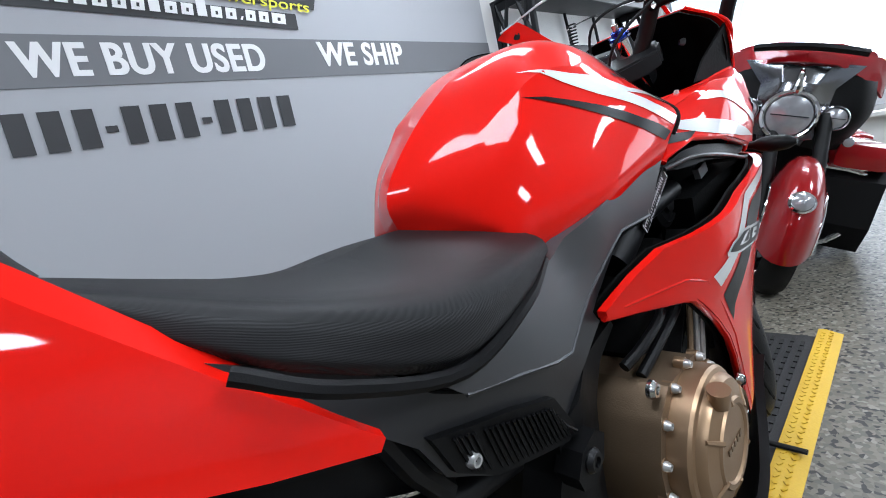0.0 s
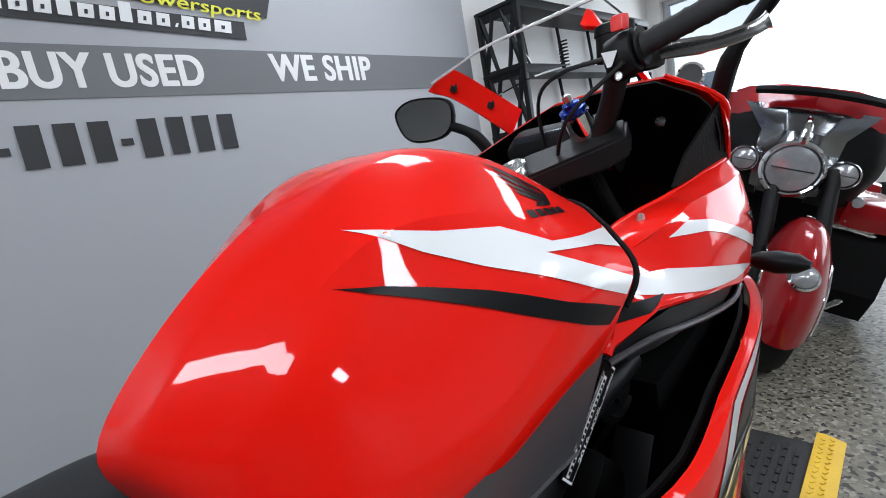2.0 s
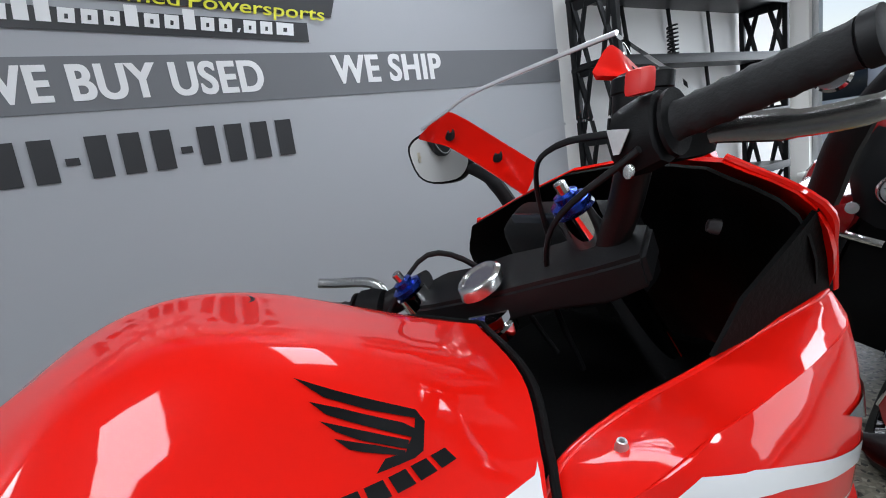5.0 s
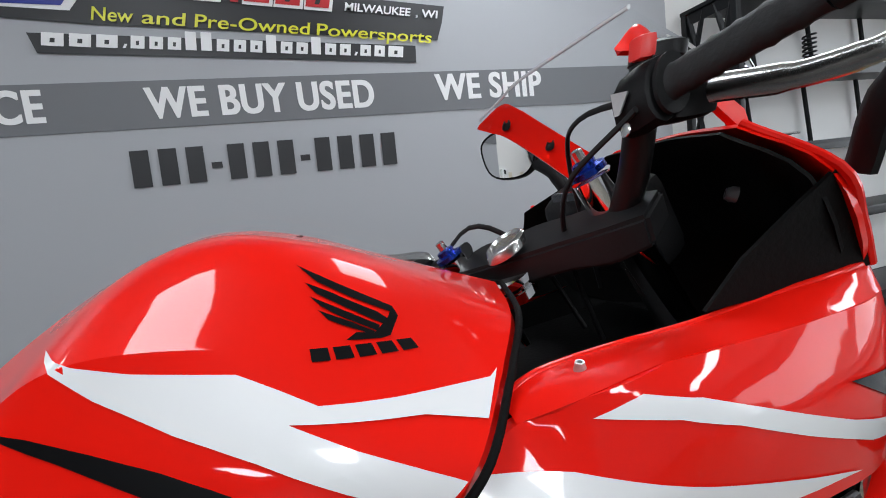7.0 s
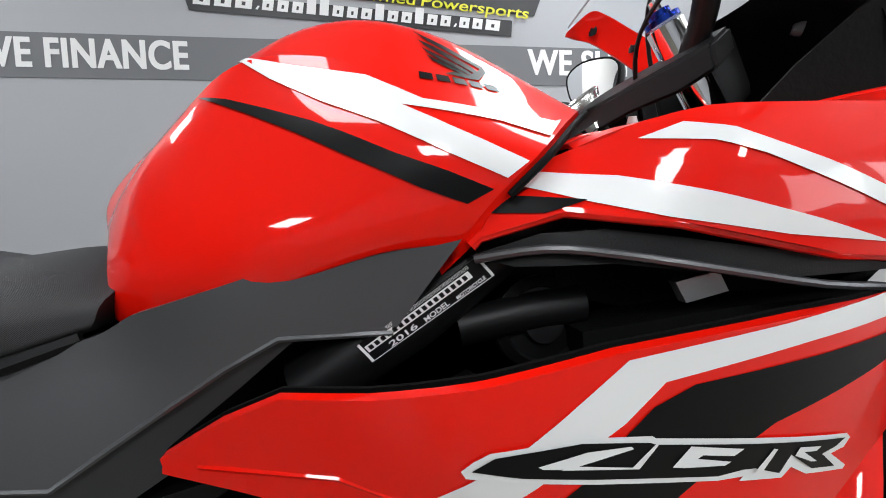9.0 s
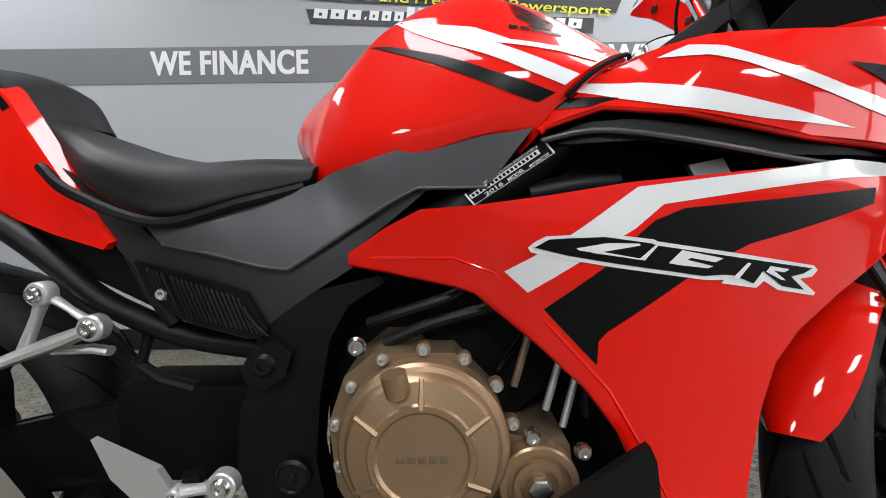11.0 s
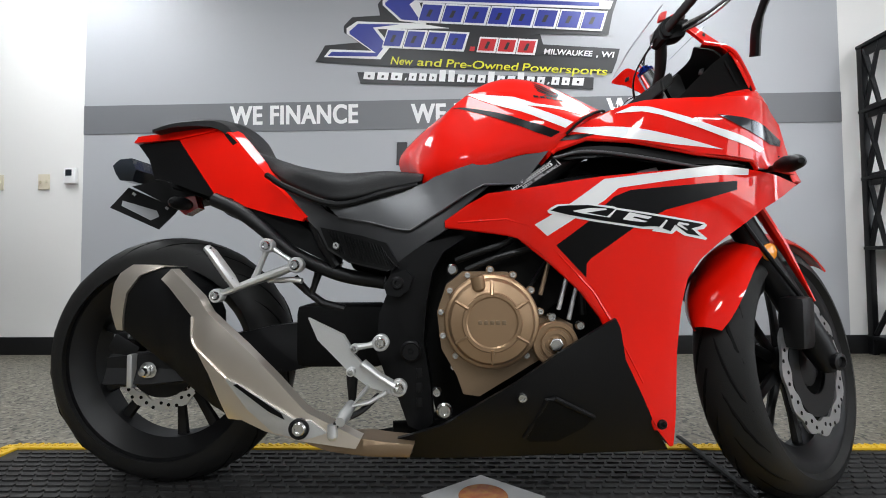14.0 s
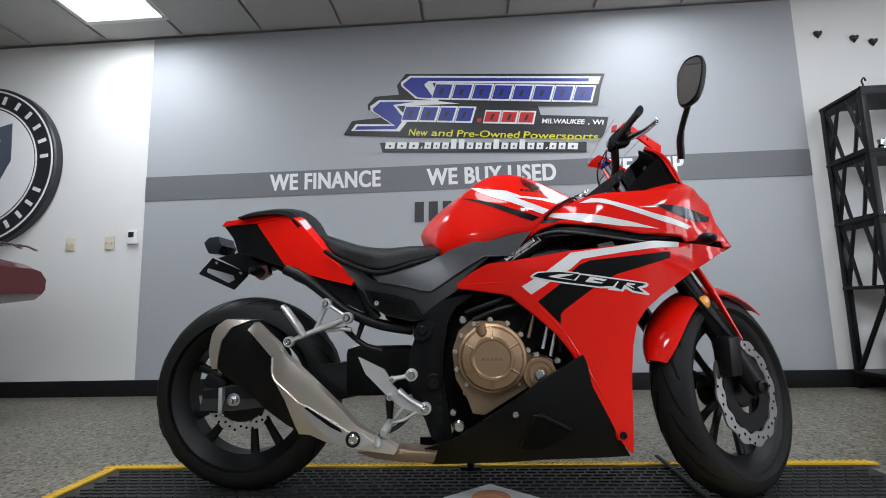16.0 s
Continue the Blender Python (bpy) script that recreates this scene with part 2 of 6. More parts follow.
def spline(pts, n):
    """Catmull-Rom points through pts, n to each stretch."""
    p = [Vector(q) for q in pts]
    p = [p[0] * 2 - p[1]] + p + [p[-1] * 2 - p[-2]]
    res = []
    for i in range(1, len(p) - 2):
        for k in range(n):
            t = k / n
            a, b, c, d = p[i - 1:i + 3]
            res.append(0.5 * (2 * b + (c - a) * t + (2 * a - 5 * b + 4 * c - d) * t * t + (3 * b - a - 3 * c + d) * t ** 3))
    return res + [p[-2]]


def lathe(bm, prof, c=(0, 0, 0), axis=(0, -1, 0), seg=32, caps=True):
    """Turn a profile of (radius, height) about an axis through c."""
    a, b = frame_of(axis)
    d, c = Vector(axis).normalized(), Vector(c)
    loops = [[c + d * h + (a * math.cos(k) + b * math.sin(k)) * r for k in (2 * math.pi * q / seg for q in range(seg))] for r, h in prof]
    return rings(bm, loops, True, caps)


def cut_grid(bm, step, axes=(0, 2)):
    vs = [v.co.copy() for v in bm.verts]
    for ax in axes:
        lo, hi = min(v[ax] for v in vs), max(v[ax] for v in vs)
        n = Vector((0, 0, 0))
        n[ax] = 1
        k = math.ceil(lo / step) * step
        while k < hi:
            if k - lo > 1e-4 and hi - k > 1e-4:
                o = Vector((0, 0, 0))
                o[ax] = k
                bmesh.ops.bisect_plane(bm, geom=bm.verts[:] + bm.edges[:] + bm.faces[:], dist=1e-6, plane_co=o, plane_no=n)
            k += step
    return bm


def panel(outline, depth, thick, step=0.03, holes=()):
    """A bent sheet: an outline in x and z, its outer face at y = depth(x, z), thick to the inside."""
    bm = bmesh.new()
    vs = [bm.verts.new((x, 0, z)) for x, z in outline]
    bm.faces.new(vs)
    bm.normal_update()
    bmesh.ops.triangulate(bm, faces=bm.faces[:], ngon_method="EAR_CLIP")
    cut_grid(bm, step)
    for v in bm.verts:
        v.co.y = depth(v.co.x, v.co.z)
    bmesh.ops.recalc_face_normals(bm, faces=bm.faces)
    if sum(f.normal.y for f in bm.faces) > 0:
        bmesh.ops.reverse_faces(bm, faces=bm.faces)
    if thick:
        bm.normal_update()
        face = bm.faces[:]
        nrm = {v: v.normal.copy() for v in bm.verts}
        made = bmesh.ops.extrude_face_region(bm, geom=face)
        outer = [g for g in made["geom"] if isinstance(g, bmesh.types.BMVert)]
        inner = list(nrm)
        for v in inner:
            v.co.y += thick
        bmesh.ops.recalc_face_normals(bm, faces=bm.faces)
        del outer
    return bm


def text_mesh(body, size, material, name, parent, m, depth=0.0, wide=1.0, bold=0.0, label="", spacing=1.0):
    """Words in the built-in font, as a mesh; m places the baseline's left end, x along the words, y up."""
    cu = bpy.data.curves.new(name, "FONT")
    cu.body, cu.size, cu.extrude, cu.offset = body, size, depth, bold
    cu.space_character = spacing
    tmp = bpy.data.objects.new(name, cu)
    scene.collection.objects.link(tmp)
    dg = bpy.context.evaluated_depsgraph_get()
    me = bpy.data.meshes.new_from_object(tmp.evaluated_get(dg))
    bpy.data.objects.remove(tmp)
    me.materials.clear()
    me.materials.append(material)
    me.name = name
    xs = [v.co.x for v in me.vertices]
    k = wide / (max(xs) - min(xs)) if wide else 1
    for v in me.vertices:
        v.co.x = (v.co.x - min(xs)) * k
    ob = new(name, me)
    ob.matrix_basis = m
    if parent is not None:
        ob.parent = parent
    if label:
        ob["label"] = label
    return ob

# ---- the room ----
WY = 2.183            # the display wall
CZ = 2.66           # ceiling height
PX0, PX1 = -2.46, 2.22
RX = 5.2            # window wall
LX, BY = -6.5, -5.5

floor = tagged(part("floor", boxes((((LX + RX) / 2, (BY + WY) / 2, -0.05), (RX - LX + 0.4, WY - BY + 0.4, 0.1))), FLOORMAT, smooth=0),
               "grey-brown speckled flake showroom floor", "floor", kind="structure")

wall_north = tagged(part("wall_north", boxes(((LX / 2 + RX / 2, WY + 0.1, CZ / 2), (RX - LX + 0.4, 0.2, CZ))), WALLWHITE, smooth=0),
                    "white painted showroom wall behind the display", "wall", kind="structure")
part("painted_panel", boxes((((PX0 + PX1) / 2, WY - 0.002, CZ / 2), (PX1 - PX0, 0.004, CZ))), WALLGREY, wall_north, "light grey painted panel", 0)
part("painted_band", boxes((((PX0 + PX1) / 2, WY - 0.006, 1.475), (PX1 - PX0, 0.004, 0.182))), WALLBAND, wall_north, "dark grey painted band", 0)
# walls out of view; their tones are chosen for bounce and reflections
wall_west = tagged(part("wall_west", boxes(((LX - 0.1, (BY + WY) / 2, CZ / 2), (0.2, WY - BY + 0.4, CZ))), WALLDARK, smooth=0), "unseen side wall, charcoal to keep reflections low", "wall", kind="structure")
wall_south = tagged(part("wall_south", boxes((((LX + RX) / 2, BY - 0.1, CZ / 2), (RX - LX + 0.4, 0.2, CZ))), WALLGREY, smooth=0), "unseen rear wall, grey to brighten reflections", "wall", kind="structure")

# window wall with three wide openings
WZ0, WZ1 = 0.42, 2.15
openings = [(-4.6, -2.5), (-2.3, -0.1), (0.1, 2.03)]
items = [((RX + 0.1, (BY + WY) / 2, WZ0 / 2), (0.2, WY - BY, WZ0)), ((RX + 0.1, (BY + WY) / 2, (WZ1 + CZ) / 2), (0.2, WY - BY, CZ - WZ1))]
edges = [BY] + [v for o in openings for v in o] + [WY]
for a, b in zip(edges[::2], edges[1::2]):
    items.append(((RX + 0.1, (a + b) / 2, (WZ0 + WZ1) / 2), (0.2, b - a, WZ1 - WZ0)))
wall_east = tagged(part("wall_east", boxes(*items), WALLWHITE, smooth=0), "white front wall with wide shop windows", "wall", kind="structure")
ALUFR = mat("window_aluminium", (0.45, 0.46, 0.47), 0.4, 0.7, var=0.1)
PANE = glass("window_glass", (1, 1, 1), 0.0, 1.05)
for k, (a, b) in enumerate(openings):
    w = empty("window_%d" % (k + 1), pose(RX + 0.1, (a + b) / 2, WZ0), "wide aluminium-framed shop window, bright daylight outside", "window", kind="structure")
    h, l = WZ1 - WZ0, b - a
    part("window_frame", boxes(((0, 0, 0.025), (0.08, l, 0.05)), ((0, 0, h - 0.025), (0.08, l, 0.05)), ((0, -l / 2 + 0.025, h / 2), (0.08, 0.05, h - 0.1)),
                               ((0, l / 2 - 0.025, h / 2), (0.08, 0.05, h - 0.1)), ((0, 0, h / 2), (0.06, 0.04, h - 0.1))), ALUFR, w, smooth=0)
    for s in (-1, 1):
        pn = part("pane", boxes(((0, s * l / 4, h / 2), (0.008, l / 2 - 0.07, h - 0.1))), PANE, w, smooth=0)
        pn.visible_shadow = False
    part("window_sill", box(bmesh.new(), (-0.14, 0, -0.02), (0.16, l + 0.1, 0.04), 0.006), WALLWHITE, w)
    area_lamp("window_daylight", look((RX - 0.02, (a + b) / 2, (WZ0 + WZ1) / 2), (RX - 1, (a + b) / 2, (WZ0 + WZ1) / 2 - 0.1)), l - 0.1, h - 0.1, WINDOW_W, (0.92, 0.96, 1.0))

# outside: pale ground and a bright distance
OUT = mat("outside_concrete", (0.5, 0.5, 0.48), 0.8, 0, var=0.2, scale=1, fine=0.2)
tagged(part("ground", boxes(((30 + RX + 0.2, 0, -0.2), (60, 90, 0.1))), OUT, smooth=0), "sunlit pale concrete lot outside the windows", "ground", kind="structure")

# baseboards
for nm, c, s in (("baseboard", ((LX + RX) / 2, WY - 0.010, 0.055), (RX - LX, 0.012, 0.11)), ("baseboard", (RX - 0.008, (BY + WY) / 2, 0.055), (0.012, WY - BY - 0.04, 0.11))):
    tagged(part(nm, box(bmesh.new(), c, s, 0.003), BASEB), "black vinyl baseboard along the wall", "baseboard", kind="structure")

# ceiling of lay-in tiles with recessed grid lines, and troffers
bm = boxes((((LX + RX) / 2, (BY + WY) / 2, CZ + 0.08), (RX - LX + 0.4, WY - BY + 0.4, 0.1)))
TX, TY = 0.61, 1.22
# only the first panel is in view; the others' places are guessed
troffers = [(-2.49, 1.34), (-0.66, 0.12), (1.17, 1.34), (3.00, 0.12), (-2.49, -3.54), (-0.05, -2.32), (2.39, -2.32)]
x = LX + 0.02
while x < RX:
    y = WY - 0.02
    while y > BY:
        cx, cy = x + TX / 2, y - TY / 2
        box(bm, (cx, cy, CZ + 0.015), (TX - 0.024, TY - 0.024, 0.03))
        y -= TY
    x += TX
tagged(part("ceiling", bm, CEIL, smooth=0), "off-white lay-in tile ceiling", "ceiling", kind="structure")
DIFF = glow("troffer_diffuser", (0.96, 0.98, 1.0), 3.0)
for a, b in troffers:
    t = empty("ceiling_light", pose(a, b, CZ), "lit white fluorescent ceiling panel in the tile grid", "ceiling light", "ceiling lights")
    part("frame", boxes(((-0.295, 0, -0.006), (0.03, 1.2, 0.016)), ((0.295, 0, -0.006), (0.03, 1.2, 0.016)), ((0, -0.585, -0.006), (0.56, 0.03, 0.016)), ((0, 0.585, -0.006), (0.56, 0.03, 0.016))), TBAR, t, smooth=0)
    part("diffuser", boxes(((0, 0, -0.004), (0.56, 1.14, 0.008))), DIFF, t, smooth=0)
    # panels behind the camera get extra power as fill on the bike
    area_lamp("troffer_lamp", pose(a, b, CZ - 0.03), 0.54, 1.1, TROFFER_W * (2.3 if b < 0 else 1.1 if a < -2 else 0.8 if b > 1 else 1.0), (0.93, 0.97, 1.0))

# outlines of the body panels and smaller parts, along the bike and up, in metres
O_SUBFRAME = [(0.157, 0.683), (0.216, 0.655), (0.280, 0.607), (0.333, 0.563), (0.396, 0.531), (0.459, 0.509), (0.543, 0.495)]
O_RIBPANEL = [(0.411, 0.614), (0.504, 0.594), (0.555, 0.578), (0.581, 0.533), (0.568, 0.521), (0.471, 0.542), (0.429, 0.571)]
O_SWINGPLATE = [(0.564, 0.527), (0.633, 0.577), (0.712, 0.595), (0.718, 0.587), (0.673, 0.559), (0.650, 0.518), (0.637, 0.449), (0.631, 0.371), (0.644, 0.293), (0.650, 0.206), (0.628, 0.190), (0.599, 0.204), (0.580, 0.255), (0.551, 0.303), (0.532, 0.352), (0.538, 0.431), (0.558, 0.480)]
O_PIVOTBOSS = [(0.552, 0.490), (0.566, 0.512), (0.596, 0.522), (0.612, 0.508), (0.604, 0.482), (0.582, 0.466), (0.558, 0.472)]
O_HEEL = [(0.413, 0.431), (0.482, 0.398), (0.495, 0.377), (0.502, 0.361), (0.548, 0.312), (0.597, 0.296), (0.584, 0.282), (0.530, 0.299), (0.495, 0.325), (0.459, 0.361), (0.432, 0.388)]
O_CAP = [(-0.062, 0.392), (-0.064, 0.444), (-0.050, 0.496), (-0.035, 0.519), (-0.006, 0.538), (0.066, 0.533), (0.012, 0.514), (-0.019, 0.475), (-0.042, 0.392)]
O_SLEEVE = [(-0.042, 0.392), (-0.019, 0.475), (0.012, 0.514), (0.066, 0.531), (0.124, 0.486), (0.159, 0.429), (0.164, 0.377), (0.206, 0.320), (0.248, 0.229), (0.214, 0.244), (0.115, 0.284), (0.011, 0.352)]
O_SHIELD = [(0.065, 0.506), (0.084, 0.528), (0.169, 0.470), (0.198, 0.439), (0.281, 0.377), (0.354, 0.318), (0.421, 0.258), (0.519, 0.207), (0.510, 0.190), (0.412, 0.206), (0.333, 0.216), (0.280, 0.232), (0.245, 0.230), (0.206, 0.320), (0.164, 0.377), (0.159, 0.429)]
O_INSERT = [(0.248, 0.313), (0.281, 0.303), (0.394, 0.248), (0.429, 0.245), (0.459, 0.222), (0.421, 0.211), (0.353, 0.218), (0.296, 0.258)]
O_COLLECTOR = [(0.402, 0.183), (0.514, 0.190), (0.560, 0.185), (0.615, 0.181), (0.605, 0.155), (0.532, 0.156), (0.449, 0.168)]
O_SWINGARM = [(-0.105, 0.325), (-0.004, 0.335), (0.274, 0.395), (0.515, 0.421), (0.524, 0.335), (0.273, 0.285), (-0.004, 0.258), (-0.105, 0.258)]
O_PLATE = [(-0.202, 0.753), (-0.084, 0.697), (-0.091, 0.684), (-0.130, 0.638), (-0.244, 0.696)]
O_PLATESLOT = [(-0.214, 0.716), (-0.134, 0.690), (-0.129, 0.674), (-0.148, 0.663), (-0.217, 0.702)]
O_TAILLAMP = [(-0.189, 0.797), (-0.176, 0.815), (-0.146, 0.818), (-0.126, 0.785), (-0.144, 0.757), (-0.176, 0.760)]
O_REARIND = [(-0.007, 0.703), (0.044, 0.711), (0.051, 0.681), (0.023, 0.662), (0.001, 0.678)]
O_BRACKET = [(-0.151, 0.745), (-0.072, 0.762), (-0.007, 0.735), (0.052, 0.712), (0.032, 0.702), (-0.040, 0.688)]
O_LENS = [(1.213, 0.822), (1.264, 0.818), (1.336, 0.811), (1.425, 0.803), (1.414, 0.786), (1.356, 0.777), (1.301, 0.786), (1.256, 0.800)]
O_BELLYDUCT = [(0.828, 0.200), (0.865, 0.283), (0.878, 0.285), (0.960, 0.239), (0.944, 0.218), (0.892, 0.188), (0.839, 0.189)]
O_CASE = [(0.662, 0.440), (0.680, 0.492), (0.712, 0.518), (0.800, 0.517), (0.843, 0.472), (0.859, 0.428), (0.924, 0.415), (0.928, 0.388), (0.743, 0.277), (0.712, 0.281), (0.700, 0.316), (0.670, 0.369)]
O_EMBLEM_W = [(0.873, 0.632), (0.876, 0.627), (0.911, 0.620), (0.961, 0.611), (1.014, 0.603), (1.054, 0.597), (1.076, 0.596), (1.073, 0.593), (1.113, 0.587), (1.121, 0.594), (1.139, 0.584), (1.185, 0.576), (1.187, 0.579), (1.164, 0.595), (1.179, 0.597), (1.185, 0.604), (1.179, 0.609), (1.099, 0.622), (1.002, 0.637), (0.999, 0.639), (0.949, 0.645), (0.910, 0.644), (0.890, 0.643), (0.880, 0.638)]
O_EMBLEM_K = [(0.879, 0.632), (0.911, 0.624), (0.961, 0.615), (1.014, 0.607), (1.053, 0.601), (1.074, 0.602), (1.085, 0.601), (1.109, 0.592), (1.118, 0.605), (1.143, 0.588), (1.171, 0.583), (1.152, 0.598), (1.167, 0.601), (1.177, 0.606), (1.099, 0.618), (1.002, 0.633), (0.997, 0.635), (0.949, 0.642), (0.910, 0.641), (0.893, 0.640)]
SLITS = [[(0.920, 0.631), (0.952, 0.636), (0.983, 0.635), (0.985, 0.633), (0.945, 0.627), (0.935, 0.627), (0.923, 0.629)], [(0.985, 0.620), (1.001, 0.634), (1.003, 0.633), (0.990, 0.618), (0.935, 0.6265), (0.940, 0.6285)],
         [(1.015, 0.615), (1.028, 0.628), (1.072, 0.619), (1.064, 0.615), (1.038, 0.620), (1.034, 0.618), (1.062, 0.611), (1.057, 0.609), (1.024, 0.613)], [(1.084, 0.598), (1.099, 0.614), (1.103, 0.613), (1.091, 0.597)],
         [(1.121, 0.604), (1.125, 0.610), (1.148, 0.606), (1.143, 0.603), (1.130, 0.605), (1.146, 0.594), (1.140, 0.595)]]
O_VIN = [(0.813, 0.690), (0.824, 0.677), (0.918, 0.737), (0.905, 0.752)]

# ---- the red sport motorcycle ----
from mathutils.bvhtree import BVHTree

BIKE = empty("motorcycle", pose(-0.80, 0.50, 0.0),
             "red faired sport motorcycle with white and black stripes, on a mat", "motorcycle")
YC = 0.0


def surface(points, stiff=1e-5):
    """A thin bent sheet through points of (along, up, out)."""
    p = np.array(points)
    n = len(p)

    def bend(r2):
        return r2 * np.log(r2 + 1e-12)

    k = bend(((p[:, None, :2] - p[None, :, :2]) ** 2).sum(2)) + stiff * np.eye(n)
    flat_part = np.hstack([np.ones((n, 1)), p[:, :2]])
    m = np.vstack([np.hstack([k, flat_part]), np.hstack([flat_part.T, np.zeros((3, 3))])])
    w = np.linalg.solve(m, np.concatenate([p[:, 2], np.zeros(3)]))

    def depth(x, z):
        r2 = (p[:, 0] - x) ** 2 + (p[:, 1] - z) ** 2
        return float(w[:n] @ bend(r2) + w[n] + w[n + 1] * x + w[n + 2] * z)
    return depth


flank = surface([(0.671, 0.616, -0.199), (0.849, 0.605, -0.262), (0.874, 0.58, -0.262), (0.873, 0.637, -0.276), (1.169, 0.583, -0.244), (0.981, 0.691, -0.276), (0.893, 0.561, -0.259), (1.098, 0.218, -0.225), (1.13, 0.147, -0.2), (1.492, 0.715, -0.063), (1.207, 0.569, -0.232), (1.05, 0.4, -0.24), (1.36, 0.715, -0.18), (1.2, 0.72, -0.255)])
CREASE = [(.985, -.190, .832), (1.02, -.208, .846), (1.08, -.218, .860), (1.15, -.224, .862), (1.22, -.224, .863), (1.30, -.212, .866), (1.36, -.160, .870), (1.39, -.125, .868)]
COCKPIT = [(.985, -.168, .838), (1.02, -.160, .848), (1.08, -.160, .853), (1.15, -.172, .860), (1.22, -.185, .872), (1.30, -.199, .885), (1.345, -.165, .884), (1.38, -.130, .878)]
cowl = surface([(x, z, y) for x, y, z in CREASE] + [(.895, .757, -.205), (.94, .802, -.205), (.959, .787, -.222), (1.04, .830, -.224), (1.079, .846, -.232), (1.165, .822, -.243), (1.05, .80, -.238), (1.15, .79, -.246), (1.25, .80, -.238), (1.1, .76, -.245), (1.2, .75, -.240),
                (1.34, .72, -.19), (1.492, .722, -.063), (1.45, .82, -.080), (1.36, .80, -.168)], 2e-4)
pan = surface([(0.817, 0.288, -0.3), (0.962, 0.44, -0.285), (0.6, 0.2, -0.225), (0.5, 0.19, -0.2), (1.05, 0.25, -0.238), (1.1, 0.17, -0.2), (0.75, 0.16, -0.215), (0.9, 0.16, -0.215), (0.87, 0.34, -0.3)])
covers = surface([(0.373, 0.631, -0.167), (0.448, 0.572, -0.178), (0.55, 0.62, -0.195), (0.671, 0.616, -0.192), (0.813, 0.685, -0.194), (0.89, 0.755, -0.2), (0.65, 0.7, -0.175), (0.4, 0.68, -0.16), (0.45, 0.66, -0.185), (0.7, 0.72, -0.188)])


def off(d, base=flank):
    return lambda x, z: base(x, z) + d


LEAN = radians(10)


def across(p):
    """The point on the far side of the leaning bike; lean angle set to fit the view."""
    p, n = Vector(p), Vector((0, math.cos(LEAN), -math.sin(LEAN)))
    return p - n * 2 * (p - Vector((0, .030, .95))).dot(n)


def mirrored(bm):
    for v in bm.verts:
        v.co = across(v.co)
    bmesh.ops.reverse_faces(bm, faces=bm.faces)
    return bm


def bolt(parent, c, r=0.009, axis=(0, -1, 0), material=None, name="bolt"):
    bm = lathe(bmesh.new(), [(r * 1.25, -0.004), (r * 1.25, 0.001), (r, 0.004), (r * 0.9, 0.006), (r * 0.55, 0.006), (r * 0.5, 0.002)], c, axis, 14)
    return part(name, bm, material or POLISHED, parent)


# fuel tank: lengthwise lines from the lower edge to the crest
SIDE_LINES = [
    [(.640, -.112, .722), (.638, -.130, .719), (.680, -.155, .721), (.753, -.178, .742), (.833, -.188, .764), (.880, -.186, .766)],
    [(.630, -.118, .711), (.626, -.138, .707), (.672, -.166, .711), (.742, -.190, .732), (.833, -.200, .758), (.889, -.200, .762)],
    [(.622, -.110, .720), (.618, -.130, .740), (.665, -.168, .752), (.740, -.193, .772), (.840, -.206, .788), (.915, -.209, .793)],
    [(.606, -.085, .730), (.602, -.092, .772), (.654, -.134, .826), (.725, -.158, .850), (.851, -.197, .846), (.950, -.209, .826)],
]
TOP_LINES = [
    [(.596, -.065, .737), (.594, -.068, .792), (.672, -.110, .870), (.745, -.138, .912), (.868, -.158, .897), (.990, -.165, .856)],
    [(.584, -.038, .742), (.580, -.038, .808), (.676, -.060, .894), (.778, -.080, .958), (.885, -.100, .950), (1.030, -.105, .879)],
    [(.570, 0, .745), (.563, 0, .808), (.658, 0, .900), (.785, 0, .966), (.880, 0, .957), (1.066, 0, .884)],
]
rows = [spline(p, 8) for p in SIDE_LINES + TOP_LINES]
loops = []
for i in range(len(rows[0])):
    # a soft crease runs along the shoulder
    sec = spline([r[i] for r in rows[:5]], 6)[:-1] + spline([r[i] for r in rows[4:]], 6)
    loops.append(sec + [Vector((p.x, 2 * YC - p.y, p.z)) for p in reversed(sec[:-1])])
# close the front and the rear with a rolled edge
last = [p + Vector((0.004, (YC - p.y) * 0.03, -0.010)) for p in loops[-1]]
last2 = [p + Vector((-0.02, (YC - p.y) * 0.10, -0.035)) for p in loops[-1]]
tank_bm = rings(bmesh.new(), loops + [last, last2])
tank_tree = BVHTree.FromBMesh(tank_bm)
tank = part("fuel_tank", tank_bm, RED, BIKE, "glossy red fuel tank with creased shoulders", 14)


# the dark gap between tank and cowl, laid in as a black strip
part("tank_seam", tube(bmesh.new(), [p + Vector((.007, 0, -.002)) for p in loops[-1][13:-13]], .0030, 8), DARKIN, tank, "black strip for the dark gap along the tank")


